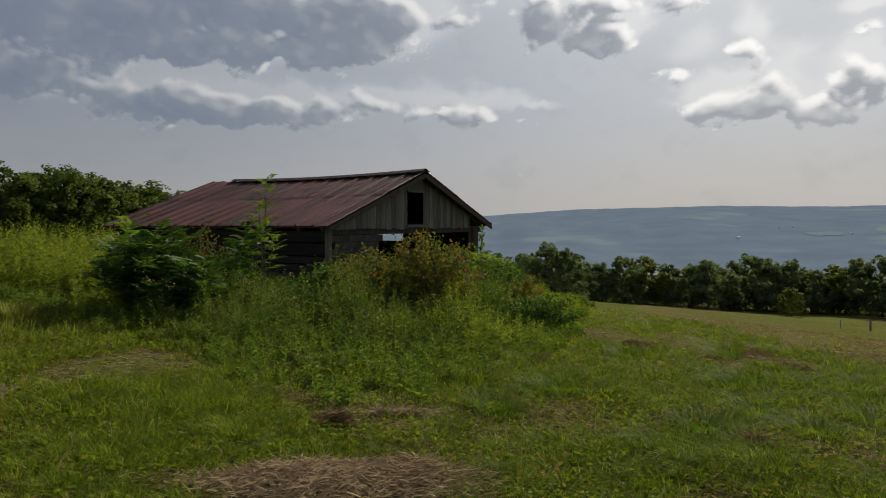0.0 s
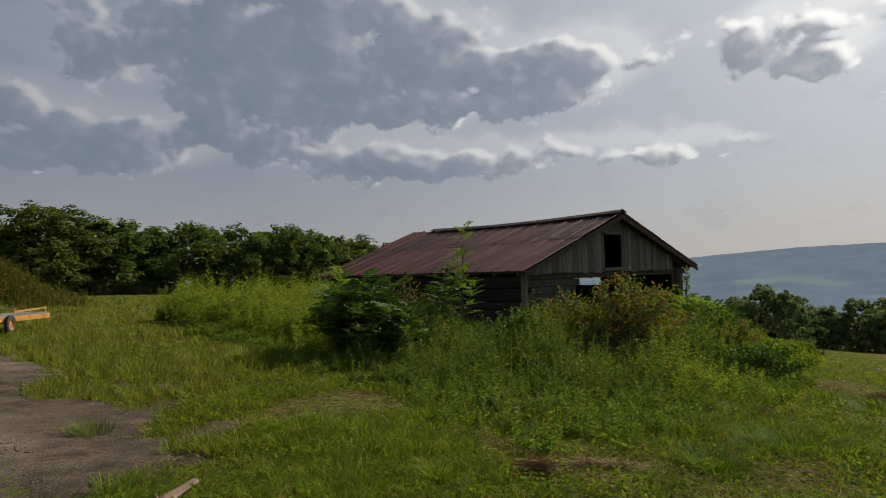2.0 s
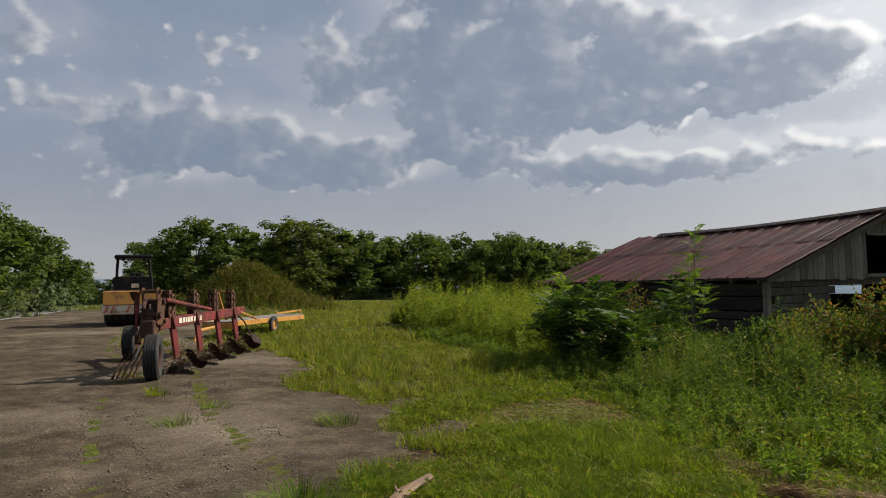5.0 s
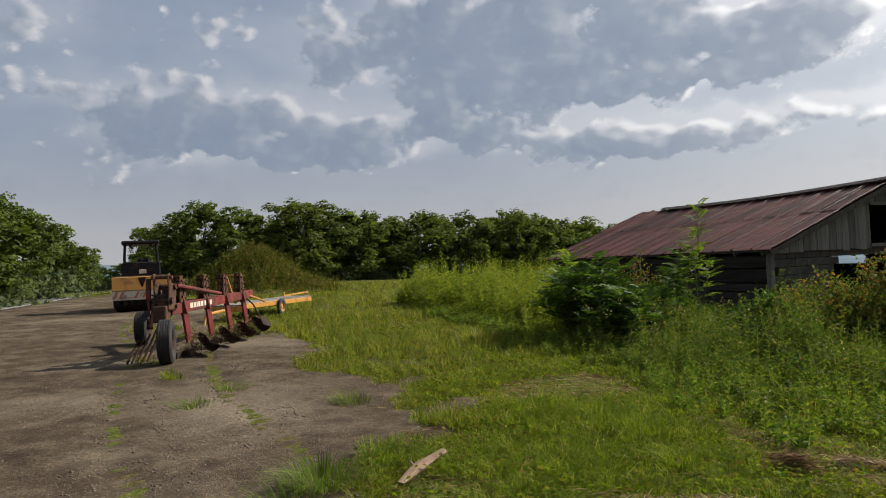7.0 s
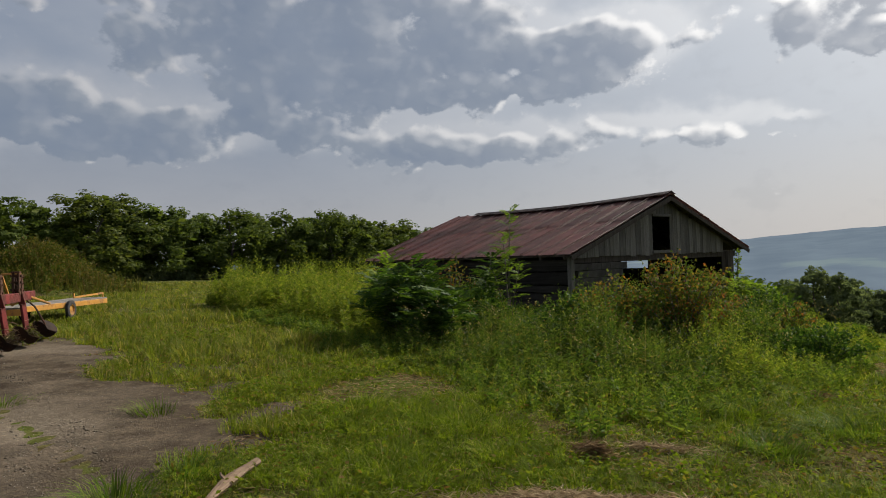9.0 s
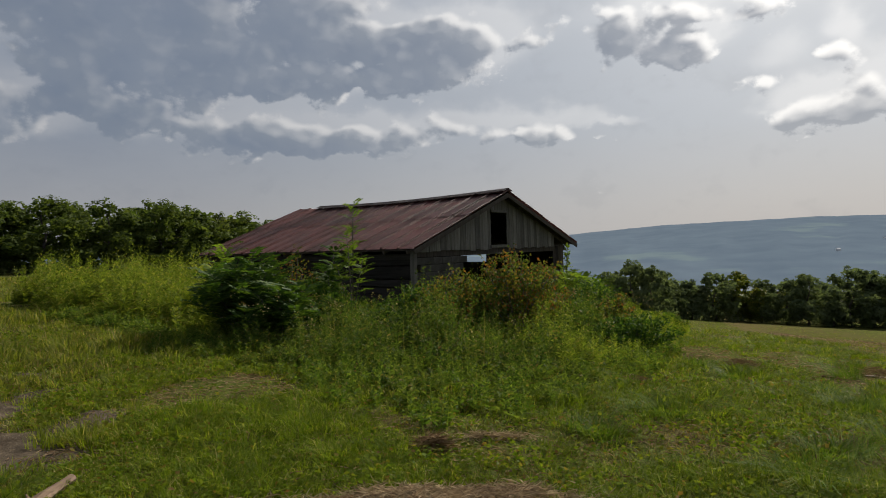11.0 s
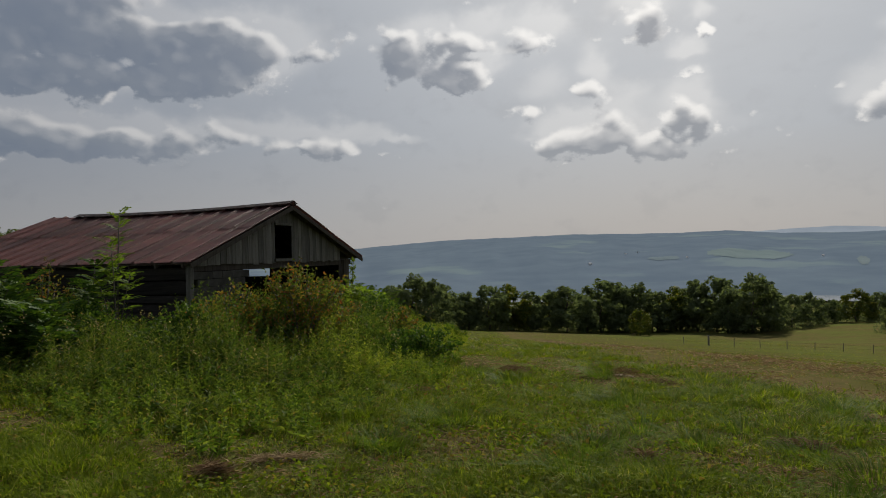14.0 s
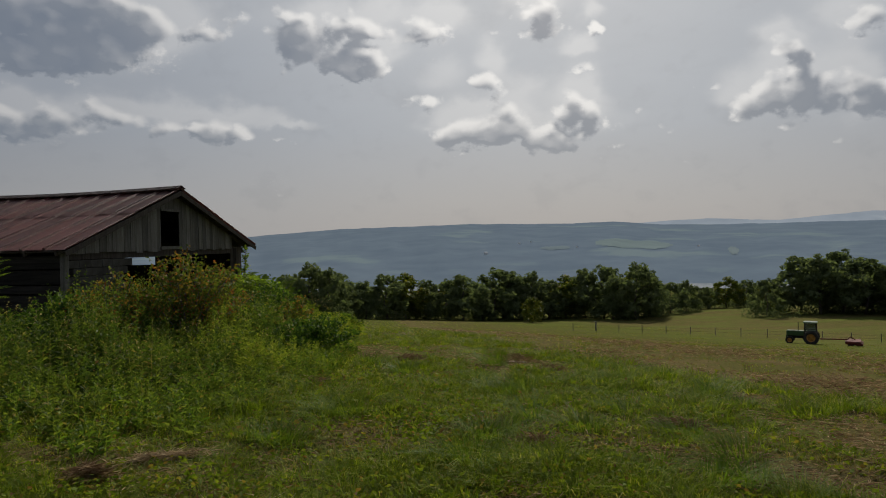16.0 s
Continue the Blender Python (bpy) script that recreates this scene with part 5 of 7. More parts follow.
def understory(name, label, rows, n, hmax, seed):
    """Shrubby growth under a line of trees: leaves in many small mounds."""
    nr = np.random.RandomState(seed)
    a0, d0, h0 = (np.array(v) for v in zip(*rows))
    k = nr.randint(0, len(rows), 260)
    a, d = a0[k] + nr.uniform(-1.3, 1.3, 260), d0[k] + nr.uniform(-4, 3, 260)
    cx, cy = d * np.sin(np.radians(a)), d * np.cos(np.radians(a))
    hh = np.minimum(h0[k] * 0.6, hmax) * nr.uniform(0.4, 1.0, 260)
    j = np.repeat(np.arange(260), n)
    v = nr.normal(size=(len(j), 3))
    v /= np.linalg.norm(v, axis=1, keepdims=True)
    v[:, 2] = np.abs(v[:, 2])
    rr = (nr.uniform(0.3, 1.0, len(j)) ** 0.5)[:, None]
    c = np.stack([cx, cy, height(cx, cy) - 0.3], 1)[j] + v * rr * np.stack([hh * 0.8, hh * 0.8, hh], 1)[j]
    L = nr.uniform(0.25, 0.5, len(j))
    V, f1, f2 = leaves(c, nr.normal(size=(len(j), 3)), L, L * 0.7, nr)
    tagged(put(name, mesh_from(name, V, [f1, f2], UNDER)), label, "undergrowth", kind="stuff")


# azimuth, distance, height
LONE_TREES = [(27.2, 168, 6.4), (17.4, 176, 6.6), (35.7, 205, 14.5)]


def grove():
    near = [tree(s, clumps=190, per=40, leaf=0.28, mat=m) for s, m in ((111, TREE), (112, TREE), (113, TREE4), (114, TREE))]
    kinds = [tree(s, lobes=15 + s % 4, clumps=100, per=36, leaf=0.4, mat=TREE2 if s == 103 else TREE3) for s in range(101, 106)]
    used = set()
    rows = []
    # along the field's far edge: azimuth, distance, elevation of the top
    for a, d, el in ((-54.6, 86, 5.9), (-51.2, 88, 5.2), (-46.6, 88, 6.0), (-43.8, 92, 5.1), (-41.6, 95, 4.75), (-37.0, 98, 4.6), (-33.0, 100, 4.35), (-29.3, 104, 4.4), (-27.2, 108, 3.9), (-25.2, 112, 3.3), (-23.2, 116, 3.3), (-20.5, 118, 2.6), (-17.0, 118, 2.2), (-14.0, 120, 1.6),
                     (-57.0, 104, 4.4), (-49.0, 106, 4.3), (-45.0, 108, 4.2), (-39.3, 110, 4.1), (-35.0, 110, 3.9), (-31.0, 114, 3.7), (-26.0, 122, 3.0),
                     (-68.4, 50, 6.5), (-71.5, 46, 6.6), (-74.5, 50, 6), (-66.0, 60, 4.6), (-64.2, 76, 2.9), (-63.0, 92, 1.4), (-61.6, 100, 1.0), (-60.2, 98, 1.3), (-58.8, 95, 2.2)):
        rows.append((a, d, math.tan(radians(el)) * d + EYE - float(height(d * math.sin(radians(a)), d * math.cos(radians(a))))))
    for k, (a, d, h) in enumerate(rows):
        plant_tree(near[(0, 1, 2, 3, 1, 0, 3)[k % 7]], a, d, h, used, "edge of the upper field", "leafy green deciduous tree at the field's edge")
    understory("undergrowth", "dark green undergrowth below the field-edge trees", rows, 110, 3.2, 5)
    rows = []
    tops = [(7.0, 150, -2.1), (8.6, 148, -1.7), (10.2, 150, -2.0), (11.6, 160, -3.0), (13.2, 165, -3.1), (15.0, 168, -3.2), (16.6, 175, -3.3), (18.2, 178, -3.0), (20.0, 182, -2.9), (21.4, 180, -2.7), (23.0, 182, -4.2), (24.2, 186, -2.9), (25.6, 190, -2.8), (27.2, 190, -2.9), (28.6, 190, -3.6), (30.0, 195, -3.0), (31.6, 195, -2.8), (33.0, 190, -2.9), (33.8, 185, -3.6), (35.6, 185, -2.5), (36.4, 200, -3.4), (38.2, 215, -4.0), (39.4, 225, -3.6), (41.0, 240, -3.7), (42.4, 245, -3.4), (43.8, 250, -3.2), (45.2, 190, -3.1), (47.5, 205, -2.2), (48.8, 200, -1.9), (50.2, 205, -1.8), (51.6, 200, -1.7), (53.2, 205, -1.9), (55, 200, -1.8), (57, 205, -2)]
    for a, d, el in tops:
        x, y = d * math.sin(radians(a)), d * math.cos(radians(a))
        rows.append((a, d, math.tan(radians(el + 0.2 + RNG.uniform(-0.6, 0.5))) * d + EYE - float(height(x, y))))
    # a second row behind, filling between the first
    for a, d, el in tops[:-1]:
        a, d = a + RNG.uniform(0.3, 1.3), d + RNG.uniform(8, 16)
        x, y = d * math.sin(radians(a)), d * math.cos(radians(a))
        rows.append((a, d, math.tan(radians(el + RNG.uniform(-1.0, -0.3))) * d + EYE - float(height(x, y))))
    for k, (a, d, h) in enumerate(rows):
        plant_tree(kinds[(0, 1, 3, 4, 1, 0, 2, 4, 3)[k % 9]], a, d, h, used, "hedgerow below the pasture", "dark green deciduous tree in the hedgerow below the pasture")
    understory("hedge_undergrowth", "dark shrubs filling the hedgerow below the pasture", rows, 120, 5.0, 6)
    for a, d, h in LONE_TREES:
        plant_tree(kinds[2], a, d, h, used, "lone trees in the pasture", "small tree standing alone in the dry pasture")


def plant_tree(kind, a, d, h, used, group, label):
    x, y = d * math.sin(radians(a)), d * math.cos(radians(a))
    s = max(0.25, h / 10.5)
    m = pose(x, y, float(height(x, y)), 0, 0, RNG.uniform(0, 360))
    if kind.name in used:
        ob = copy_thing(kind, m)
    else:
        used.add(kind.name)
        kind.matrix_basis = m
        ob = kind
    f = s * (RNG.uniform(1.35, 1.75) if d < 120 else RNG.uniform(1.0, 1.45))
    ob.scale = (f, f, s)
    tagged(ob, label, "tree", group)


lawn()
clover()
straw()
mown_hay()
meadow()
weeds()
grove()
hay_heap(-0.45, 4.25, 1.0, 0.45, 0.085, 15000, 201, "heap of dry brown hay lying on the grass", 5)
hay_heap(-0.86, 5.75, 0.14, 0.09, 0.07, 900, 202, "small dark clump of old hay on the turf", 10, OLDHAY)
hay_heap(-0.35, 6.2, 0.3, 0.07, 0.02, 700, 204, "thin strip of old hay on the turf", 5)


# ---- shrubs and saplings near the barn ----
def compound_leaves(base, d, length, pairs, rng, leaflet=0.10, slim=0.36):
    """Feather-shaped leaves: leaflets in pairs along a drooping stalk."""
    n = len(base)
    d = d / np.linalg.norm(d, axis=1, keepdims=True)
    side = np.cross(d, np.array([0, 0, 1.0]))
    side /= np.linalg.norm(side, axis=1, keepdims=True) + 1e-6
    t = (np.arange(pairs) + 1.0) / pairs
    P = base[:, None] + d[:, None] * (length[:, None] * t)[..., None] - np.array([0, 0, 1.0]) * (length[:, None] * 0.35 * t ** 2)[..., None]
    out = []
    for s in (-1, 1):
        dd = side[:, None] * s + d[:, None] * 0.55 + np.array([0, 0, -0.25]) + rng.normal(0, 0.12, (n, pairs, 3))
        L = leaflet * (1.15 - 0.55 * np.abs(t - 0.4))[None] * rng.uniform(0.8, 1.2, (n, pairs))
        nn = np.cross(dd, d[:, None])
        b = P.reshape(-1, 3)
        q = dd.reshape(-1, 3) / np.linalg.norm(dd.reshape(-1, 3), axis=1, keepdims=True)
        L = L.ravel()
        w = np.cross(q, nn.reshape(-1, 3))
        w /= np.linalg.norm(w, axis=1, keepdims=True) + 1e-6
        mid, tip = b + q * (L * 0.45)[:, None], b + q * L[:, None]
        V = np.stack([b, mid + w * (L * slim / 2)[:, None], tip, mid - w * (L * slim / 2)[:, None]], 1).reshape(-1, 3)
        i = np.arange(len(b))[:, None] * 4
        out.append((V, i + np.array([[0, 1, 2]]), i + np.array([[0, 2, 3]])))
    V = np.stack([base, P[:, -1], P[:, -1] + np.array([0, 0, 0.006]), base + np.array([0, 0, 0.008])], 1).reshape(-1, 3)
    out.append((V, np.arange(n)[:, None] * 4 + np.array([[0, 1, 2]]), np.arange(n)[:, None] * 4 + np.array([[0, 2, 3]])))
    return out


def shrub(name, label, az, dist, h, spread, stems, seed, mat, kind, per=26, leaf=0.10, category="shrub", bare=0.25):
    """A many-stemmed shrub: kind 'feather' bears compound leaves, 'leafy' single ones."""
    rng, nr = random.Random(seed), np.random.RandomState(seed)
    x0, y0 = dist * math.sin(radians(az)), dist * math.cos(radians(az))
    top = new(name)
    top.matrix_world = pose(x0, y0, float(height(x0, y0)) - 0.03)
    bm = bmesh.new()
    bases, dirs = [], []
    for k in range(stems):
        a = 2.4 * k + rng.uniform(-0.4, 0.4)
        q = spread * math.sqrt((k + 0.5) / stems)
        hh = h * (1 - 0.45 * (q / spread) ** 2) * rng.uniform(0.8, 1.05) if stems > 1 else h
        e = Vector((math.cos(a) * q, math.sin(a) * q, hh)) if stems > 1 else Vector((0.1, 0.05, hh))
        pts = [Vector((math.cos(a) * 0.06, math.sin(a) * 0.06, 0)), Vector((e.x * 0.3, e.y * 0.3, hh * 0.45)), Vector((e.x * 0.7, e.y * 0.7, hh * 0.78)), e]
        r = 0.008 + 0.007 * hh
        add_tube(bm, pts, [r, r * 0.75, r * 0.5, r * 0.25], 5)
        for j in range(per):
            t = bare + (1 - bare) * (j + rng.random()) / per
            i = min(2, int(t * 3))
            p = pts[i].lerp(pts[i + 1], t * 3 - i)
            aa = 2.4 * j + rng.uniform(-0.5, 0.5)
            bases.append(p)
            dirs.append((math.cos(aa), math.sin(aa), rng.uniform(0.15, 0.7) + 0.5 * t))
    part("stem", bm, BARK, top, smooth=True)
    bases, dirs = np.array([tuple(b) for b in bases]), np.array(dirs)
    if kind == "feather":
        ch = compound_leaves(bases, dirs, nr.uniform(0.28, 0.5, len(bases)) * leaf / 0.1, 8, nr, leaf)
    else:
        # short twigs, each with a spray of leaves
        m = 7
        k = np.repeat(np.arange(len(bases)), m)
        tt = nr.uniform(0.1, 1.0, len(k))
        tw = nr.uniform(0.12, 0.34, len(bases)) * spread
        dn = dirs / np.linalg.norm(dirs, axis=1, keepdims=True)
        b = bases[k] + dn[k] * (tw[k] * tt)[:, None]
        L = leaf * nr.uniform(0.6, 1.3, len(k))
        ch = [leaves(b, dn[k] * 0.5 + nr.normal(0, 0.7, (len(k), 3)), L, L * 0.55, nr)]
    V, F = join(ch)
    put("foliage", mesh_from("foliage", V, F, mat), top)
    return tagged(top, label, category)


shrub("sumac_shrub", "broad dark green sumac shrub beside the barn wall", -23.2, 14.3, 1.75, 1.15, 22, 301, SHRUB, "feather", 20, 0.13)
shrub("sumac_shrub", "low dark green sumac shrub among the weeds", -20.2, 13.2, 1.25, 0.85, 14, 302, SHRUB, "feather", 18, 0.12)
shrub("sapling", "slender young tree with bright feathery leaves at the eaves", -14.6, 15.3, 2.95, 0.34, 5, 303, VINE, "feather", 14, 0.095, "sapling", 0.45)
shrub("sapling", "thin feathery sapling with pale drooping leaves", -16.4, 15.5, 2.3, 0.35, 3, 304, SHRUB, "feather", 16, 0.12, "sapling", 0.4)
shrub("sapling", "young sumac shoot with lime green top leaves", -25.0, 15.2, 2.15, 0.3, 3, 305, VINE, "feather", 12, 0.13, "sapling", 0.55)
shrub("reddish_shrub", "thin shrub with sparse reddish leaves against the roof", -19.3, 15.8, 2.2, 0.6, 9, 306, SUMAC, "leafy", 22, 0.06)
shrub("turning_shrub", "bushy shrub turning yellow and red before the barn", -0.9, 14.0, 2.1, 1.2, 30, 307, SUMAC, "leafy", 30, 0.075)
shrub("turning_shrub", "smaller shrub with yellowing red-tinged leaves", -6.5, 13.6, 1.55, 0.95, 20, 308, SUMAC, "leafy", 26, 0.07)
shrub("turning_shrub", "low rusty brown shrub by the barn opening", 0.9, 15.0, 1.85, 0.8, 18, 309, SUMAC, "leafy", 24, 0.07)
shrub("ailanthus_shrub", "bright green feathery shrub at the barn corner", 4.0, 21.0, 2.0, 1.3, 20, 310, VINE, "feather", 18, 0.14)
shrub("green_shrub", "dense green shrub by the barn corner", 5.4, 18.5, 1.5, 1.0, 20, 311, SHRUB, "leafy", 30, 0.09)
shrub("orange_shrub", "shrub with orange autumn leaves behind the weeds", 7.2, 17.2, 1.25, 0.6, 12, 312, SUMAC, "leafy", 24, 0.07)
shrub("green_shrub", "dark green bushy shrub in the weed bank", -9.8, 13.2, 1.15, 0.85, 18, 313, SHRUB, "leafy", 28, 0.085)
shrub("green_shrub", "dark rounded shrub under the barn eave", -17.6, 14.6, 1.35, 0.9, 18, 314, SHRUB, "leafy", 28, 0.085)
shrub("bramble", "low tangle of brambles at the weed bank's end", 8.6, 13.8, 0.8, 0.9, 16, 315, SHRUB, "leafy", 26, 0.075)
shrub("vine", "leafy green vine hanging from the barn eave", 3.3, 25.0, 2.9, 0.45, 7, 316, VINE, "leafy", 18, 0.1, "vine", 0.3)


# ---- machines ----
def paint(name, c, rough=0.5, rust=(0.12, 0.05, 0.025), amount=0.35):
    """Old paint with rust showing through."""
    m, nt, b = material(name)
    co = objco(nt)
    n1, n2 = noise_tex(nt, co, 2.2, 6.0, 0.65), noise_tex(nt, co, 22.0, 4.0, 0.6)
    f = ramp(nt, math_node(nt, "ADD", math_node(nt, "MULTIPLY", n1, 0.7), math_node(nt, "MULTIPLY", n2, 0.3)), [(0.62 - amount * 0.35, (0, 0, 0)), (0.68 - amount * 0.2, (1, 1, 1))])
    col = mix_col(nt, f, ramp(nt, n2, [(0.3, tuple(v * 0.75 for v in c)), (0.7, c)]), rust)
    link(nt, col, b.inputs["Base Color"])
    link(nt, math_node(nt, "ADD", math_node(nt, "MULTIPLY", f, 0.35), rough, clamp=True), b.inputs["Roughness"])
    add_bump(nt, b, n2, 0.25, 0.004)
    return m


RED = paint("red_paint", (0.17, 0.030, 0.028), 0.55, (0.06, 0.024, 0.018), 0.55)
RUST = paint("rusty_iron", (0.04, 0.028, 0.022), 0.75, (0.085, 0.042, 0.026), 0.6)
YELLOW = paint("yellow_paint", (0.42, 0.20, 0.03), 0.45, (0.16, 0.07, 0.03), 0.3)
WHITEP = paint("dirty_white_paint", (0.55, 0.51, 0.43), 0.55, (0.20, 0.12, 0.07), 0.25)
STRIPE = paint("faded_red_stripe", (0.45, 0.12, 0.06), 0.5, (0.2, 0.1, 0.06), 0.2)
GREENP = paint("green_paint", (0.02, 0.07, 0.025), 0.4, (0.06, 0.05, 0.03), 0.15)
BLACKP = paint("black_paint", (0.012, 0.012, 0.014), 0.5, (0.05, 0.035, 0.025), 0.2)
RUBBER = rough_mat("old_rubber", (0.02, 0.02, 0.021), (0.04, 0.038, 0.036), 4.0, 0.85, 0.3)
STEELD = rough_mat("worn_steel", (0.022, 0.017, 0.013), (0.049, 0.028, 0.019), 3.0, 0.8, 0.3)
for dull in (STEELD, RUST, RED, BLACKP, RUBBER):
    dull.node_tree.nodes["Principled BSDF"].inputs["Specular IOR Level"].default_value = 0.15
PLANK = rough_mat("grey_planks", (0.15, 0.135, 0.115), (0.085, 0.075, 0.062), 2.0, 0.85, 0.5, (0.5, 6, 6))


def wheel(parent, name, c, r, w, rim_mat, yaw=0.0, lugs=0, ribs=4, lean=0.0):
    """A wheel about c with its axis along local y: tyre with tread, rim and hub."""
    top = new(name)
    top.parent = parent
    top.matrix_local = Matrix.Translation(c) @ Euler((radians(lean), 0, radians(yaw + 90))).to_matrix().to_4x4()
    bm = bmesh.new()
    prof = [(r * 0.58, -w * 0.42), (r * 0.72, -w * 0.5), (r * 0.88, -w * 0.49), (r * 0.95, -w * 0.42)]
    for k in range(ribs):
        a, b = -w * 0.4 + w * 0.8 * k / ribs, -w * 0.4 + w * 0.8 * (k + 0.8) / ribs
        prof += [(r * 0.955, a), (r, a + 0.006), (r, b), (r * 0.955, b + 0.004)]
    prof += [(r * 0.95, w * 0.42), (r * 0.88, w * 0.49), (r * 0.72, w * 0.5), (r * 0.58, w * 0.42)]
    add_lathe(bm, prof, 32)
    for k in range(lugs):
        a = 2 * math.pi * k / lugs
        for s in (-1, 1):
            aa = a + (math.pi / lugs if s > 0 else 0)
            add_box(bm, (s * w * 0.24, math.cos(aa) * r, math.sin(aa) * r), (w * 0.46, 0.05 * r, 0.06 * r), Matrix.Rotation(aa - math.pi / 2, 3, "X") @ Matrix.Rotation(s * 0.5, 3, "Z"))
    part("tyre", bm, RUBBER, top, smooth=False)
    bm = bmesh.new()
    add_lathe(bm, [(0.001, -w * 0.18), (r * 0.16, -w * 0.2), (r * 0.18, -w * 0.08), (r * 0.46, -w * 0.05), (r * 0.55, -w * 0.38), (r * 0.6, -w * 0.42), (r * 0.6, w * 0.42), (r * 0.55, w * 0.38), (r * 0.46, w * 0.05), (r * 0.18, w * 0.08), (r * 0.16, w * 0.2), (0.001, w * 0.18)], 24)
    part("rim", bm, rim_mat, top)
    return top


def plough():
    top = new("plough")
    x0, y0 = -11.35, 7.3
    top.matrix_world = pose(x0, y0, float(height(x0, y0)) + 0.02, 0, 0, math.degrees(math.atan2(0.81, -0.59)))
    tagged(top, "rusty red four-furrow plough parked on the gravel", "plough")
    bm = bmesh.new()
    add_beam(bm, (-0.15, 0, 0.92), (5.5, 0, 0.98), 0.15, 0.2, 0.012)
    part("main_beam", bm, RED, top, "faded red box beam")
    # maker's name as plain strokes
    x = 0.75
    for w in (0.16, 0.12, 0.06, 0.12, 0.14, 0.0, 0.13, 0.13, 0.13):
        if w:
            bm = bmesh.new()
            add_box(bm, (x + w / 2, -0.078, 0.945), (w, 0.006, 0.10))
            part("painted_stroke", bm, WHITEP, top, "white painted stroke")
        x += w + 0.04
    bm = bmesh.new()
    add_tube(bm, [(-0.1, -0.14, 1.36), (1.25, -0.12, 1.23), (2.6, -0.1, 1.1)], 0.04, 10)
    part("brace", bm, RED, top)
    bm = bmesh.new()
    add_beam(bm, (1.2, 0.0, 1.0), (3.0, 1.55, 0.85), 0.1, 0.12, 0.01)
    part("cross_beam", bm, RED, top)
    for k in range(4):
        x = 0.35 + 1.35 * k
        body = new("furrow_body")
        body.parent = top
        body.matrix_local = pose(x, 0, 0)
        bm = bmesh.new()
        for s in (-0.07, 0.05):
            add_box(bm, (-0.05, s, 1.3), (0.13, 0.03, 0.46), Matrix.Rotation(0.06, 3, "Y"), 0.012)
            add_box(bm, (0.13, s, 1.27), (0.11, 0.03, 0.4), Matrix.Rotation(-0.1, 3, "Y"), 0.012)
            add_box(bm, (0.04, s, 1.08), (0.3, 0.035, 0.14), None, 0.02)
        add_box(bm, (-0.05, -0.01, 1.52), (0.17, 0.17, 0.035), None, 0.01)
        add_tube(bm, [(0.12, -0.01, 1.5), (0.13, -0.01, 1.12)], 0.035, 8)
        for zz in (1.14, 1.3, 1.44):
            add_tube(bm, [(-0.05, -0.12, zz), (-0.05, 0.1, zz)], 0.026, 8)
            add_tube(bm, [(0.13, -0.11, zz - 0.03), (0.13, 0.09, zz - 0.03)], 0.02, 8)
        add_tube(bm, [(0.02, -0.02, 1.1), (0.0, -0.02, 0.98)], [0.05, 0.06], 8)
        part("trip_head", bm, RUST, body, "dark rusty spring trip head")
        bm = bmesh.new()
        add_beam(bm, (0.02, -0.02, 1.15), (0.03, -0.1, 0.8), 0.07, 0.13, 0.01)
        add_beam(bm, (0.03, -0.1, 0.82), (0.12, -0.14, 0.24), 0.06, 0.14, 0.01)
        part("shank", bm, RED, body)
        # curved mouldboard with a rounded outline
        bm = bmesh.new()
        rows = []
        for i in range(9):
            u = i / 8
            hz = 0.19 * math.sqrt(max(0.04, 1 - (1.9 * (u - 0.5)) ** 2))
            rows.append([bm.verts.new((0.7 - 0.85 * u, -0.14 - 0.5 * u ** 1.4 + 0.10 * v - 0.06 * v * v, 0.21 + 0.03 * u + hz * v)) for v in (-1, -0.5, 0, 0.5, 1.0)])
        for a, b in zip(rows, rows[1:]):
            for i in range(4):
                bm.faces.new((a[i], b[i], b[i + 1], a[i + 1]))
        bmesh.ops.solidify(bm, geom=bm.faces[:], thickness=0.012)
        part("mouldboard", bm, STEELD, body, "dark worn steel mouldboard", smooth=True)
        if k == 3:
            bm = bmesh.new()
            add_lathe(bm, [(0.001, -0.02), (0.05, -0.022), (0.22, -0.004), (0.23, 0.0), (0.22, 0.004), (0.05, 0.03), (0.001, 0.03)], 24, pose(0.66, -0.42, 0.24, 0, 0, 60 + 9 * (k % 3)) @ pose(0, 0, 0, 0, 52 - 7 * (k % 2), 0))
            part("coulter_disc", bm, STEELD, body, "rusty steel disc")
            bm = bmesh.new()
            add_tube(bm, [(0.45, -0.05, 0.9), (0.55, -0.2, 0.72), (0.64, -0.38, 0.3)], 0.02, 7)
            part("coulter_arm", bm, RUST, body)
        bm = bmesh.new()
        add_beam(bm, (0.62, -0.08, 0.06), (-0.35, -0.06, 0.05), 0.02, 0.12)
        part("landside", bm, STEELD, body)
        nr = np.random.RandomState(600 + k)
        c = np.stack([nr.normal(0.12, 0.1, 260), nr.normal(-0.18, 0.09, 260), np.abs(nr.normal(0.0, 0.17, 260)) + 0.03], 1)
        V, f1, f2 = leaves(c, nr.normal(size=(260, 3)) * np.array([1, 1, 0.9]), nr.uniform(0.08, 0.26, 260), nr.uniform(0.006, 0.014, 260), nr, 0.1)
        put("plant_trash", mesh_from("plant_trash", V, [f1, f2], OLDHAY), body, label="dry plant trash wrapped round the shank")
    # rear carrier with two wheels
    bm = bmesh.new()
    add_beam(bm, (-0.1, 0.05, 1.32), (-0.35, -0.02, 0.62), 0.12, 0.14, 0.015)
    add_tube(bm, [(-0.38, 0.0, 0.85), (-0.38, 0.0, 0.4)], 0.05, 10)
    add_box(bm, (-0.2, 0.06, 1.0), (0.3, 0.2, 0.42), None, 0.03)
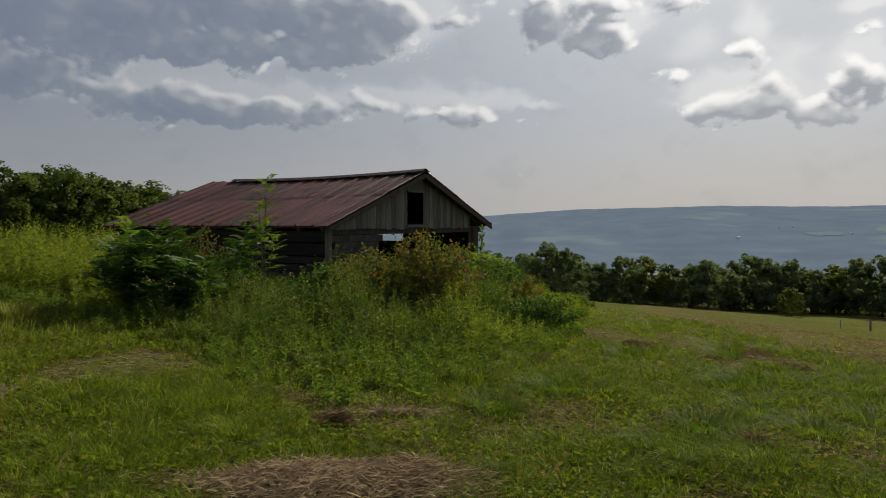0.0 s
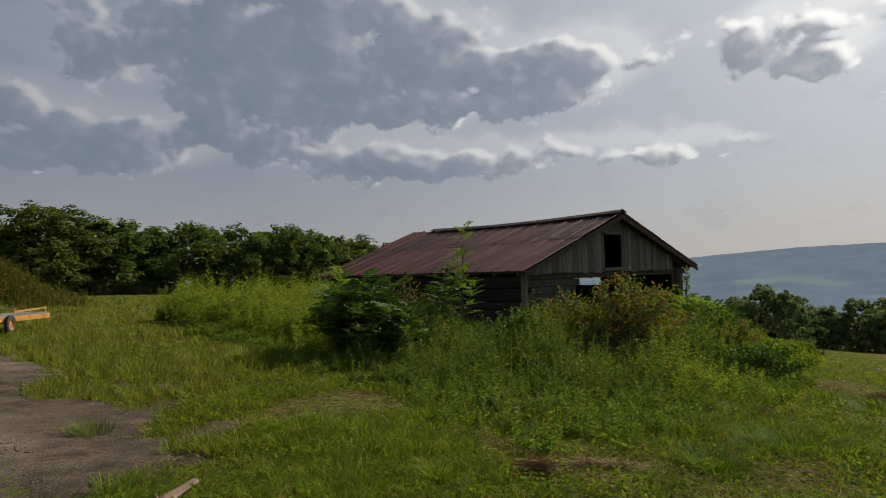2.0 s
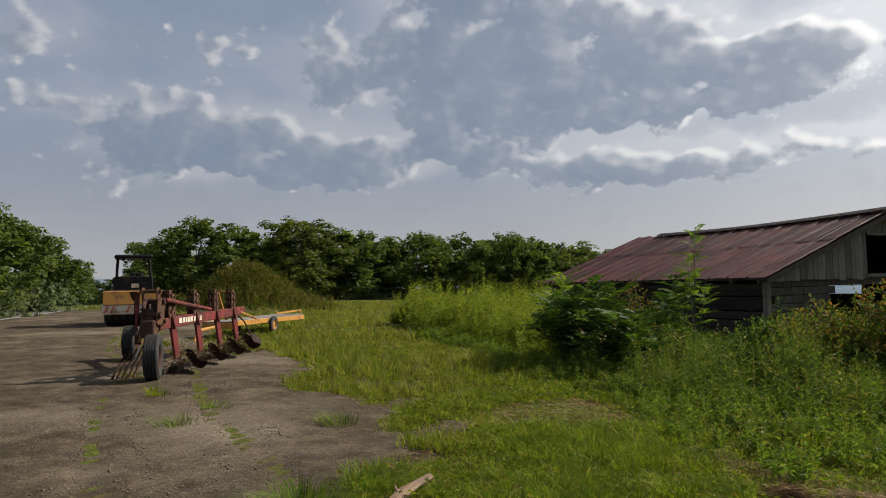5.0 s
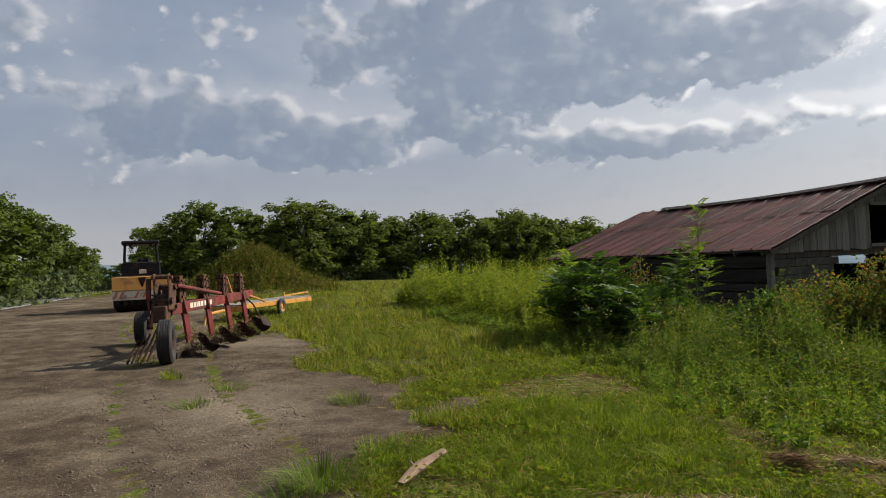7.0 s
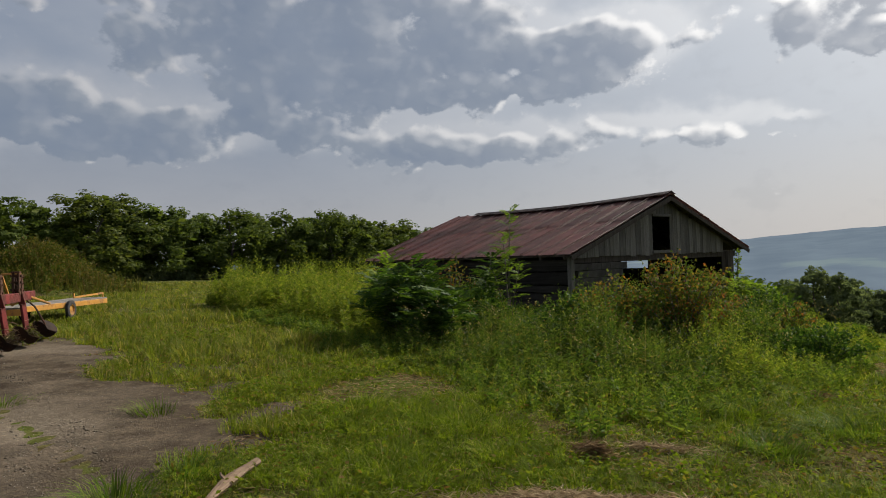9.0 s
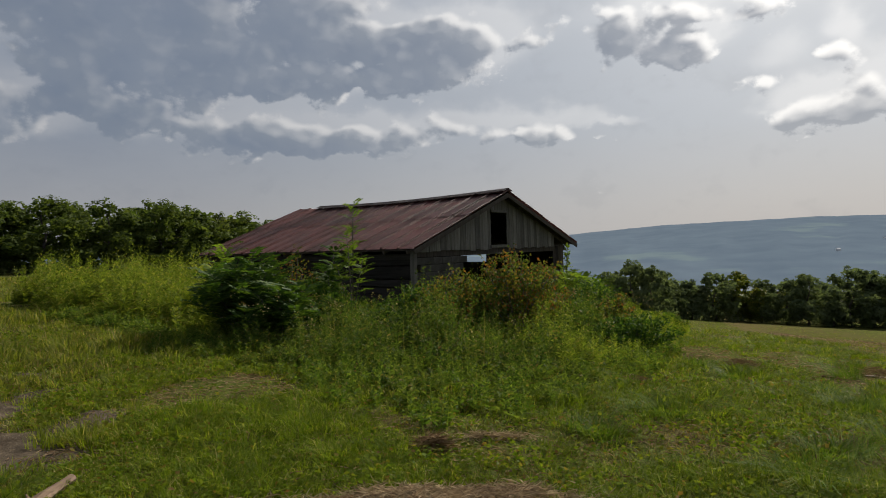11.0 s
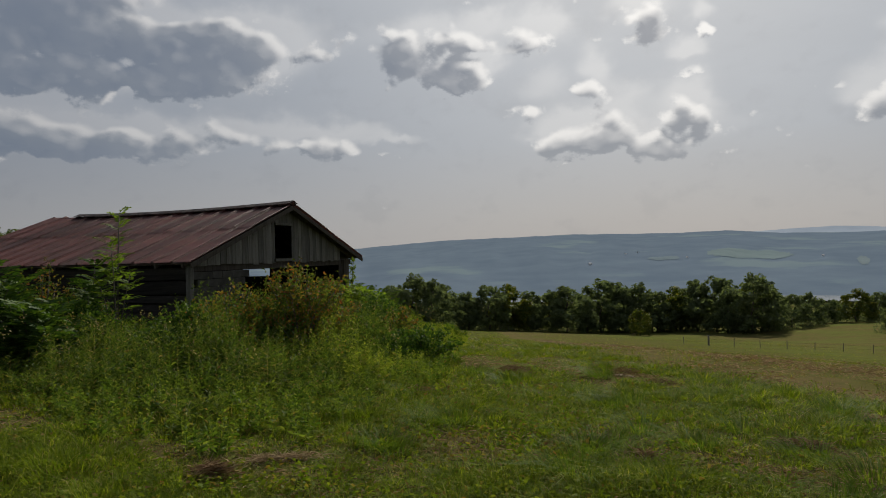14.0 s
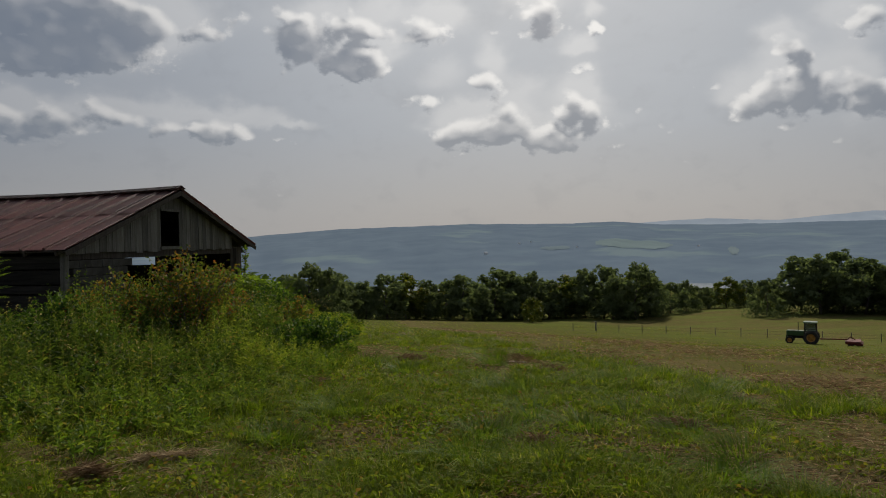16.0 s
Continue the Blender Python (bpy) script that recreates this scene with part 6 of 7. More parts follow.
    add_tube(bm, [(-0.38, 0.02, 0.42), (-0.66, 0.02, 0.4), (-0.66, -0.1, 0.39)], 0.035, 8)
    part("tail_carrier", bm, RUST, top)
    # turnover head: plates, pivot and ram above the rear wheel
    bm = bmesh.new()
    for y in (-0.09, 0.17):
        add_box(bm, (-0.2, y, 1.16), (0.34, 0.03, 0.5), Matrix.Rotation(0.12, 3, "Y"), 0.02)
        add_box(bm, (-0.3, y, 1.46), (0.13, 0.03, 0.26), Matrix.Rotation(-0.2, 3, "Y"), 0.015)
    for x, z, r in ((-0.3, 1.52, 0.035), (-0.12, 1.34, 0.05), (-0.3, 1.1, 0.06), (-0.08, 0.98, 0.04)):
        add_tube(bm, [(x, -0.15, z), (x, 0.23, z)], r, 10)
    add_box(bm, (-0.42, 0.04, 0.86), (0.12, 0.24, 0.3), None, 0.02)
    head = part("turnover_head", bm, RUST, top, "dark rusty plates and pivot pins")
    bm = bmesh.new()
    add_tube(bm, [(-0.3, 0.28, 1.5), (-0.34, 0.28, 1.12)], 0.045, 10)
    add_tube(bm, [(-0.34, 0.28, 1.12), (-0.38, 0.26, 0.82)], 0.02, 8)
    part("ram", bm, RED, head)
    bm = bmesh.new()
    for k, q in enumerate((0.0, 0.06, 0.13, 0.2, 0.26)):
        add_tube(bm, [(-0.1 - 0.1 * k, 0.15 + q, 0.62 - 0.05 * k), (-0.22 - 0.05 * k, 0.25 + q, 0.3), (-0.34 - 0.06 * k, 0.34 + q, 0.02)], 0.02, 6)
    part("tine_rack", bm, RUST, top)
    bm = bmesh.new()
    add_tube(bm, [(0.2, 0.1, 1.15), (0.1, 0.4, 1.2), (0.5, 0.42, 1.1), (1.6, 0.15, 1.02), (3.2, 0.12, 1.1)], 0.014, 6)
    part("hydraulic_hose", bm, RUBBER, top, "black hydraulic hose")
    wheel(top, "tail_wheel", Vector((-0.66, -0.14, 0.39)), 0.39, 0.25, RUST, 14, 0, 5)
    wheel(top, "land_wheel", Vector((2.85, 1.75, 0.39)), 0.39, 0.26, RUST, 12, 0, 5)
    bm = bmesh.new()
    add_beam(bm, (2.9, 1.5, 0.85), (2.85, 1.58, 0.38), 0.09, 0.09, 0.01)
    add_tube(bm, [(2.85, 1.5, 0.39), (2.85, 1.75, 0.39)], 0.04, 8)
    part("wheel_arm", bm, RUST, top)
    # hitch at the far end
    bm = bmesh.new()
    for a, b in (((5.1, 0, 0.98), (5.6, 0.45, 0.75)), ((5.1, 0, 0.98), (5.6, -0.35, 0.75)), ((5.0, 0.1, 1.0), (5.1, 0.12, 1.5)), ((5.1, 0.12, 1.5), (5.1, 0.5, 1.48)), ((5.1, 0.5, 1.48), (5.6, 0.45, 0.75))):
        add_beam(bm, a, b, 0.045, 0.05, 0.008)
    part("hitch", bm, YELLOW, top, "yellow steel hitch frame")
    return top


plough()


def road_roller():
    top = new("road_roller")
    x0, y0 = -26.93, 16.1
    top.matrix_world = pose(x0, y0, float(height(x0, y0)) + 0.02, 0, 0, 59.0)
    tagged(top, "yellow vibratory road roller with black canopy on the yard", "road roller")
    # local -y is the face towards the yard, x across
    bm = bmesh.new()
    add_lathe(bm, [(0.001, -1.02), (0.70, -1.02), (0.72, -1.0), (0.74, -0.98), (0.74, 0.98), (0.72, 1.0), (0.70, 1.02), (0.001, 1.02)], 48, pose(0, 0.1, 0.74))
    part("drum", bm, STEELD, top, "dark steel drum", smooth=False)
    bm = bmesh.new()
    for k in range(8):
        add_box(bm, (-0.9 + 0.257 * k, -0.6, 0.36), (0.15, 0.1, 0.2), None, 0.02)
    part("scraper", bm, BLACKP, top)
    bm = bmesh.new()
    add_box(bm, (0, -0.82, 0.68), (2.28, 0.14, 0.38), None, 0.03)
    add_box(bm, (-1.1, 0.05, 0.78), (0.1, 1.7, 0.36), None, 0.02)
    add_box(bm, (1.1, 0.05, 0.78), (0.1, 1.7, 0.36), None, 0.02)
    bump = part("bumper", bm, WHITEP, top, "dirty white striped bumper frame")
    for x in (-1.0, -0.78, -0.2, 0.1, 0.86, 1.06):
        bm = bmesh.new()
        add_box(bm, (x, -0.895, 0.70), (0.09, 0.008, 0.3), Matrix.Rotation(0.5, 3, "Y"))
        part("stripe", bm, STRIPE, bump)
    bm = bmesh.new()
    for k in range(6):
        add_box(bm, (-0.62 + 0.1 * k, -0.896, 0.6), (0.06, 0.006, 0.05))
    part("lettering", bm, YELLOW, bump)
    bm = bmesh.new()
    pts = [(-0.58, 1.18), (-0.62, 0.9), (-0.58, 0.88), (-0.45, 0.88), (-0.45, 1.44), (-0.55, 1.42)]
    r1, r2 = ([bm.verts.new((x, y - 0.3, z)) for y, z in pts] for x in (-1.12, 1.12))
    for i in range(6):
        bm.faces.new((r1[i], r1[(i + 1) % 6], r2[(i + 1) % 6], r2[i]))
    bm.faces.new(r1[::-1])
    bm.faces.new(r2)
    add_box(bm, (0, 0.2, 1.16), (2.24, 1.5, 0.5), None, 0.04)
    part("tank", bm, YELLOW, top, "yellow rounded tank with a dark notch")
    bm = bmesh.new()
    vs = [bm.verts.new(p) for p in ((-0.16, -0.93, 1.4), (0.16, -0.93, 1.4), (0.03, -0.925, 1.02), (-0.03, -0.925, 1.02))]
    bm.faces.new(vs)
    bmesh.ops.solidify(bm, geom=bm.faces[:], thickness=0.02)
    part("notch", bm, RUST, top)
    # operator's stand
    bm = bmesh.new()
    add_box(bm, (0, 1.3, 0.9), (1.5, 1.5, 0.8), None, 0.04)
    add_box(bm, (0.0, 2.7, 1.05), (1.3, 1.6, 0.9), None, 0.1)
    part("engine_body", bm, YELLOW, top)
    bm = bmesh.new()
    add_box(bm, (0, 0.75, 1.75), (1.5, 0.08, 0.62), None, 0.03)
    add_box(bm, (-0.74, 1.3, 1.62), (0.06, 1.1, 0.5), None, 0.02)
    add_box(bm, (0.74, 1.3, 1.62), (0.06, 1.1, 0.5), None, 0.02)
    part("dash_panel", bm, BLACKP, top, "black dash and guard panel")
    bm = bmesh.new()
    add_box(bm, (0.1, 1.35, 1.75), (0.5, 0.45, 0.12), None, 0.04)
    add_box(bm, (0.1, 1.58, 2.0), (0.5, 0.12, 0.5), None, 0.05)
    part("seat", bm, BLACKP, top)
    bm = bmesh.new()
    n = 24
    vs = [(0.2 + 0.2 * math.cos(2 * math.pi * k / n), 0.98 + 0.08 * math.sin(2 * math.pi * k / n), 2.05 + 0.18 * math.sin(2 * math.pi * k / n)) for k in range(n + 1)]
    add_tube(bm, vs, 0.018, 6, False)
    add_tube(bm, [(0.2, 0.98, 2.05), (0.2, 0.8, 1.8)], 0.02, 6)
    part("steering_wheel", bm, BLACKP, top)
    bm = bmesh.new()
    add_box(bm, (0.05, 0.69, 1.66), (0.3, 0.03, 0.18), None, 0.02)
    part("headlight", bm, WHITEP, top)
    for s in (-1, 1):
        for y in (0.8, 1.9):
            bm = bmesh.new()
            add_tube(bm, [(s * 0.68, y, 1.3), (s * 0.66, y, 2.3), (s * 0.62, y, 2.86)], 0.045, 8)
            part("canopy_post", bm, BLACKP, top)
        bm = bmesh.new()
        add_tube(bm, [(s * 0.76, 0.7, 1.45), (s * 0.78, 0.68, 2.0), (s * 0.6, 0.68, 2.05)], 0.02, 6)
        part("hand_rail", bm, BLACKP, top)
    bm = bmesh.new()
    add_box(bm, (0, 1.35, 2.9), (1.5, 1.7, 0.16), None, 0.05)
    for v in bm.verts:
        v.co.z += 0.07 * (1 - (v.co.x / 0.75) ** 2)
    part("canopy", bm, BLACKP, top, "black curved canopy roof")
    for s in (-1, 1):
        bm = bmesh.new()
        add_tube(bm, [(s * 0.4, 0.55, 2.78), (s * 0.4, 0.45, 2.78)], 0.07, 10)
        part("work_lamp", bm, BLACKP, top)
        wheel(top, "rear_wheel", Vector((s * 0.95, 2.7, 0.72)), 0.72, 0.5, YELLOW, 90, 16, 1)
    return top


road_roller()


def flat_wagon():
    top = new("flat_wagon")
    x0, y0 = -18.9, 15.6
    top.matrix_world = pose(x0, y0, float(height(x0, y0)), 0, 0, 115.0) @ Matrix.Diagonal((1, 0.62, 1, 1))
    tagged(top, "low yellow flatbed wagon with grey plank deck", "wagon")
    for s in (-0.95, 0.95):
        bm = bmesh.new()
        add_beam(bm, (-2.2, s, 0.5), (3.4, s, 0.42), 0.08, 0.16, 0.01)
        part("side_rail", bm, YELLOW, top)
    for x in (-2.2, 3.4, 0.6):
        bm = bmesh.new()
        add_beam(bm, (x, -0.95, 0.42), (x, 0.95, 0.42), 0.08, 0.18, 0.01)
        part("cross_rail", bm, YELLOW, top)
    for k in range(12):
        bm = bmesh.new()
        add_box(bm, (0.6, -0.88 + 0.16 * k, 0.53 + 0.004 * (k % 3)), (5.6, 0.15, 0.045), None, 0.006)
        part("deck_plank", bm, PLANK, top)
    bm = bmesh.new()
    add_tube(bm, [(-2.2, 0, 0.42), (-3.6, 0, 0.36), (-3.7, 0, 0.03)], 0.05, 8)
    part("drawbar", bm, YELLOW, top)
    for x in (0.3,):
        for s in (-1.12, 1.12):
            wheel(top, "wheel", Vector((x, s, 0.3)), 0.3, 0.18, YELLOW, 0, 0, 4)
    bm = bmesh.new()
    add_beam(bm, (3.3, -0.8, 0.5), (3.3, -0.8, 0.72), 0.06, 0.06)
    add_beam(bm, (3.3, 0.8, 0.5), (3.3, 0.8, 0.72), 0.06, 0.06)
    add_beam(bm, (1.0, -0.8, 0.66), (3.3, -0.8, 0.7), 0.05, 0.06)
    part("end_stake", bm, YELLOW, top)
    return top


flat_wagon()


def tractor():
    top = new("tractor")
    x0, y0 = 69.0, 62.0
    top.matrix_world = pose(x0, y0, float(height(x0, y0)), 0, 0, 128.0)
    tagged(top, "dark green farm tractor with yellow wheels in the field", "tractor")
    bm = bmesh.new()
    add_box(bm, (1.55, 0, 1.25), (1.9, 0.68, 0.62), None, 0.06)
    add_box(bm, (2.52, 0, 1.15), (0.12, 0.66, 0.75), None, 0.04)
    part("hood", bm, GREENP, top)
    bm = bmesh.new()
    add_box(bm, (1.2, 0, 0.8), (2.9, 0.42, 0.35), None, 0.04)
    add_box(bm, (2.2, 0, 0.6), (0.3, 1.5, 0.16), None, 0.03)
    part("chassis", bm, BLACKP, top)
    bm = bmesh.new()
    for x in (-0.65, 0.62):
        for y in (-0.62, 0.62):
            add_beam(bm, (x, y, 1.2), (x * 0.95, y * 0.95, 2.55), 0.07, 0.07, 0.01)
    add_box(bm, (0, 0, 1.25), (1.35, 1.3, 0.4), None, 0.04)
    cab = part("cab", bm, BLACKP, top)
    bm = bmesh.new()
    add_box(bm, (0, 0, 2.6), (1.5, 1.45, 0.14), None, 0.05)
    part("cab_roof", bm, GREENP, cab)
    for y in (-0.61, 0.61):
        bm = bmesh.new()
        add_box(bm, (0, y, 1.95), (1.15, 0.012, 1.0))
        part("window", bm, GLASS, cab).visible_shadow = False
    bm = bmesh.new()
    add_tube(bm, [(1.3, 0.2, 1.5), (1.3, 0.2, 2.6)], 0.045, 8)
    part("exhaust", bm, BLACKP, top)
    for y in (-0.9, 0.9):
        wheel(top, "rear_wheel", Vector((-0.1, y, 0.82)), 0.82, 0.45, YELLOW, 0, 16, 1)
        wheel(top, "front_wheel", Vector((2.2, y * 0.85, 0.45)), 0.45, 0.28, YELLOW, 0, 0, 3)
        bm = bmesh.new()
        add_box(bm, (-0.1, y * 0.92, 1.68), (1.1, 0.4, 0.06), None, 0.02)
        part("fender", bm, GREENP, top)
    mower = new("mower")
    q = top.matrix_world @ Vector((-3.6, 0.2, 0))
    mower.matrix_world = pose(q.x, q.y, float(height(q.x, q.y)), 0, 0, 128.0)
    tagged(mower, "red trailed hay mower behind the tractor", "mower")
    bm = bmesh.new()
    add_beam(bm, (2.6, -0.2, 0.6), (-0.2, 0.2, 0.75), 0.12, 0.14, 0.02)
    part("drawbar", bm, RED, mower)
    bm = bmesh.new()
    add_box(bm, (-0.8, 0.1, 0.5), (1.6, 2.6, 0.35), None, 0.08)
    add_box(bm, (-1.4, 0.1, 0.35), (0.8, 2.6, 0.25), None, 0.08)
    part("cutter_housing", bm, RED, mower)
    for y in (-1.1, 1.2):
        wheel(mower, "wheel", Vector((-0.6, y, 0.32)), 0.32, 0.2, RED, 0, 0, 3)
    bm = bmesh.new()
    add_tube(bm, [(-0.2, 0, 0.7), (-0.5, 0, 1.05), (-1.0, 0, 0.75)], 0.06, 8)
    part("lift_arm", bm, RED, mower)


def glass_mat():
    m, nt, b = material("cab_glass")
    b.inputs["Base Color"].default_value = (0.22, 0.26, 0.26, 1)
    b.inputs["Roughness"].default_value = 0.05
    b.inputs["Transmission Weight"].default_value = 0.9
    return m


GLASS = glass_mat()
tractor()


def fence():
    top = new("fence")
    tagged(top, "wire fence of thin weathered posts across the pasture", "fence")
    prev = None
    for k, a in enumerate(np.linspace(30.5, 58, 16)):
        d = 112 - 0.15 * (a - 30)
        x, y = d * math.sin(radians(a)), d * math.cos(radians(a))
        z = float(height(x, y))
        bm = bmesh.new()
        h = 1.2 if k != 1 else 1.5
        add_tube(bm, [(x, y, z - 0.1), (x + 0.04 * (k % 3 - 1), y, z + h)], 0.06 if k != 1 else 0.14, 7)
        part("post", bm, GREYWOOD, top)
        if prev:
            for hz in (0.5, 0.95):
                bm = bmesh.new()
                add_tube(bm, [(prev[0], prev[1], prev[2] + hz), ((prev[0] + x) / 2, (prev[1] + y) / 2, (prev[2] + z) / 2 + hz - 0.04), (x, y, z + hz)], 0.008, 4)
                part("wire", bm, STEELD, top)
        prev = (x, y, z)


fence()


# ---- small things ----
def split_log():
    """A split length of firewood with a side splinter, lying in the grass."""
    top = new("split_log")
    x0, y0 = -3.2, 4.12
    top.matrix_world = pose(x0, y0, float(height(x0, y0)) + 0.02, 4, -3, 99)
    bm = bmesh.new()
    rings = []
    for k in range(9):
        t = k / 8
        r = 0.045 * (1 + 0.25 * math.sin(5 * t)) * (0.55 + 0.9 * t if t < 0.5 else 1.0)
        c = Vector((-0.37 + 0.74 * t, 0.03 * math.sin(3 * t), 0.03))
        rings.append([bm.verts.new(c + Vector((0.02 * math.sin(7 * a + k), math.cos(a) * r * 1.1, math.sin(a) * r * (0.6 if math.sin(a) > 0 else 1.0)))) for a in np.linspace(0, 2 * math.pi, 9)[:-1]])
    for a, b in zip(rings, rings[1:]):
        for k in range(8):
            bm.faces.new((a[k], a[(k + 1) % 8], b[(k + 1) % 8], b[k]))
    bm.faces.new(rings[0][::-1])
    bm.faces.new(rings[-1])
    part("log_body", bm, SPLITWOOD, top)
    bm = bmesh.new()
    add_tube(bm, [(-0.1, 0.02, 0.04), (-0.05, 0.08, 0.05), (0.02, 0.13, 0.05)], [0.02, 0.014, 0.005], 6)
    part("splinter", bm, SPLITWOOD, top)
    tagged(top, "pale split piece of firewood lying in the grass", "log")


SPLITWOOD = rough_mat("split_wood", (0.21, 0.13, 0.075), (0.13, 0.08, 0.045), 3.0, 0.8, 0.6, (0.6, 8, 8))
split_log()

STONE = rough_mat("pebble", (0.11, 0.095, 0.078), (0.19, 0.165, 0.135), 3.0, 0.9, 0.4)


def lumps(name, x, y, size, mat, label, sink=0.3):
    """Many small angular lumps on the ground in one mesh."""
    n = len(x)
    base = np.array([(1, 0, 0), (-1, 0, 0), (0, 1, 0), (0, -1, 0), (0, 0, 1), (0, 0, -1)], dtype=float)
    V = base[None] * RNG.uniform(0.6, 1.3, (n, 6, 1)) * np.array([1, 1, 0.65]) * size[:, None, None]
    a = RNG.uniform(0, 6.28, n)
    c, s = np.cos(a)[:, None], np.sin(a)[:, None]
    V = np.stack([V[..., 0] * c - V[..., 1] * s, V[..., 0] * s + V[..., 1] * c, V[..., 2]], -1)
    z = height(x, y) + 0.018 + size * (0.5 - sink)
    V = V + np.stack([x, y, z], 1)[:, None]
    f = np.array([(0, 2, 4), (2, 1, 4), (1, 3, 4), (3, 0, 4), (2, 0, 5), (1, 2, 5), (3, 1, 5), (0, 3, 5)])
    F = (np.arange(n)[:, None, None] * 6 + f[None]).reshape(-1, 3)
    tagged(put(name, mesh_from(name, V.reshape(-1, 3), [F], mat)), label, name.replace("_", " "), kind="stuff")


def yard_litter():
    x, y = scatter(5000, 3.5, 22, -76, -30, 0)
    g = gravel_mask(x, y)
    x, y = x[g > 0.3], y[g > 0.3]
    lumps("gravel_stones", x, y, RNG.uniform(0.002, 0.008, len(x)) * (1 + np.hypot(x, y) * 0.05), STONE, "loose grey stones scattered over the yard")
    # crumbled soil thrown up beside the wheel tracks
    n = 2600
    along, off = RNG.uniform(-6, 9, n), RNG.choice([-0.28, 0.28, 1.1, 1.65], n) + RNG.normal(0, 0.09, n)
    x = -5.2 - 0.866 * along - 0.5 * off
    y = 4.4 + 0.5 * along - 0.866 * off
    g = gravel_mask(x, y)
    keep = (g > 0.4) & (np.hypot(x, y) > 3.5)
    lumps("soil_crumbs", x[keep], y[keep], RNG.uniform(0.005, 0.018, keep.sum()), DIRT2, "brown crumbs of soil along the tyre tracks")
    # grass growing through the edge of the yard
    x, y = scatter(13000, 4.2, 24, -72, -28, 0)
    g = gravel_mask(x, y)
    n1 = fract_noise(x * 1.2, y * 1.2, 131)
    keep = (g > 0.15) & (g * RNG.uniform(0.3, 1.0, len(x)) < np.where(n1 > 0.28, 0.85, 0.22)) & ((n1 > 0.28) | (g < 0.7))
    x, y, n1 = x[keep], y[keep], n1[keep]
    edge = np.interp(-x, [2.0, 3.4, 4.4, 7.0, 14.0, 28.0], [0.5, 3.4, 5.8, 7.3, 11.3, 19.0]) - y
    keep = edge < 3.2
    x, y, n1 = x[keep], y[keep], n1[keep]
    V, q, t = tufts(x, y, RNG.uniform(0.05, 0.12, len(x)) * (1 + 0.6 * (n1 > 0.28)), 14, 0.004 + 0.0006 * np.hypot(x, y), 1.0, np.full(len(x), 0.09))
    tagged(put("yard_grass", mesh_from("yard_grass", V, [q, t], GRASS)), "scattered grass tufts growing through the gravel", "grass", kind="stuff")


DIRT2 = rough_mat("dry_soil", (0.06, 0.048, 0.036), (0.10, 0.082, 0.062), 4.0, 0.95, 0.5)
yard_litter()


def rank_tuft(x0, y0, h, n, seed, label):
    """One big tuft of coarse grass."""
    x, y = np.full(1, x0), np.full(1, y0)
    V, q, t = tufts(x, y, np.full(1, h), n, np.full(1, 0.0065), 1.7, np.full(1, 0.24))
    V[:, 0] -= x0
    V[:, 1] -= y0
    z0 = float(height(x0, y0))
    V[:, 2] -= z0
    ob = put("grass_tuft", mesh_from("grass_tuft", V, [q, t], TUFT))
    ob.matrix_world = pose(x0, y0, z0)
    tagged(ob, label, "grass tuft", "rank grass tufts")


TUFT = leaf_mat("coarse_grass", [(0.0, (0.04, 0.08, 0.01)), (0.6, (0.085, 0.14, 0.016)), (1.0, (0.17, 0.2, 0.035))], 0.4, 0.2, (0.12, 0.14, 0.03), big=2.0, gloss=0.04)
for az, d, h, n in ((-46.6, 5.1, 0.24, 420), (-49.5, 4.6, 0.16, 160), (-41, 5.6, 0.2, 220), (-56, 8.6, 0.14, 160), (-53, 9.6, 0.13, 120), (-43.5, 8.2, 0.15, 200), (23.6, 13.0, 0.36, 300), (16, 11.5, 0.22, 200), (33, 9.5, 0.2, 220), (38, 7.2, 0.18, 220), (22, 6.6, 0.2, 240), (9, 7.5, 0.16, 200)):
    rank_tuft(d * math.sin(radians(az)), d * math.cos(radians(az)), h, n, 1, "dense tuft of coarse dark green grass")

tuft_rng = random.Random(88)
for k in range(30):
    az, d = tuft_rng.uniform(4, 46), 4.6 * 3.0 ** tuft_rng.random()
    x, y = d * math.sin(radians(az)), d * math.cos(radians(az))
    if mown_edge(np.array(x), np.array(y)) < -0.3 and weed_mask(np.array(x), np.array(y)) < 0.2:
        rank_tuft(x, y, tuft_rng.uniform(0.14, 0.28), tuft_rng.randint(140, 240), 1, "dense tuft of coarse dark green grass")

for az, d, rx, ry, h, n in ((16.5, 13.2, 0.32, 0.18, 0.12, 700), (8.3, 9.9, 0.18, 0.12, 0.05, 400), (25.5, 13.8, 0.4, 0.2, 0.1, 600), (28.3, 12.3, 0.3, 0.18, 0.09, 500), (26.1, 6.2, 0.16, 0.11, 0.06, 600), (38, 7.6, 0.3, 0.12, 0.04, 500)):
    hay_heap(d * math.sin(radians(az)), d * math.cos(radians(az)), rx, ry, h, n, int(500 + az * 10), "low heap of dry reddish-brown hay on the turf", -az, OLDHAY)


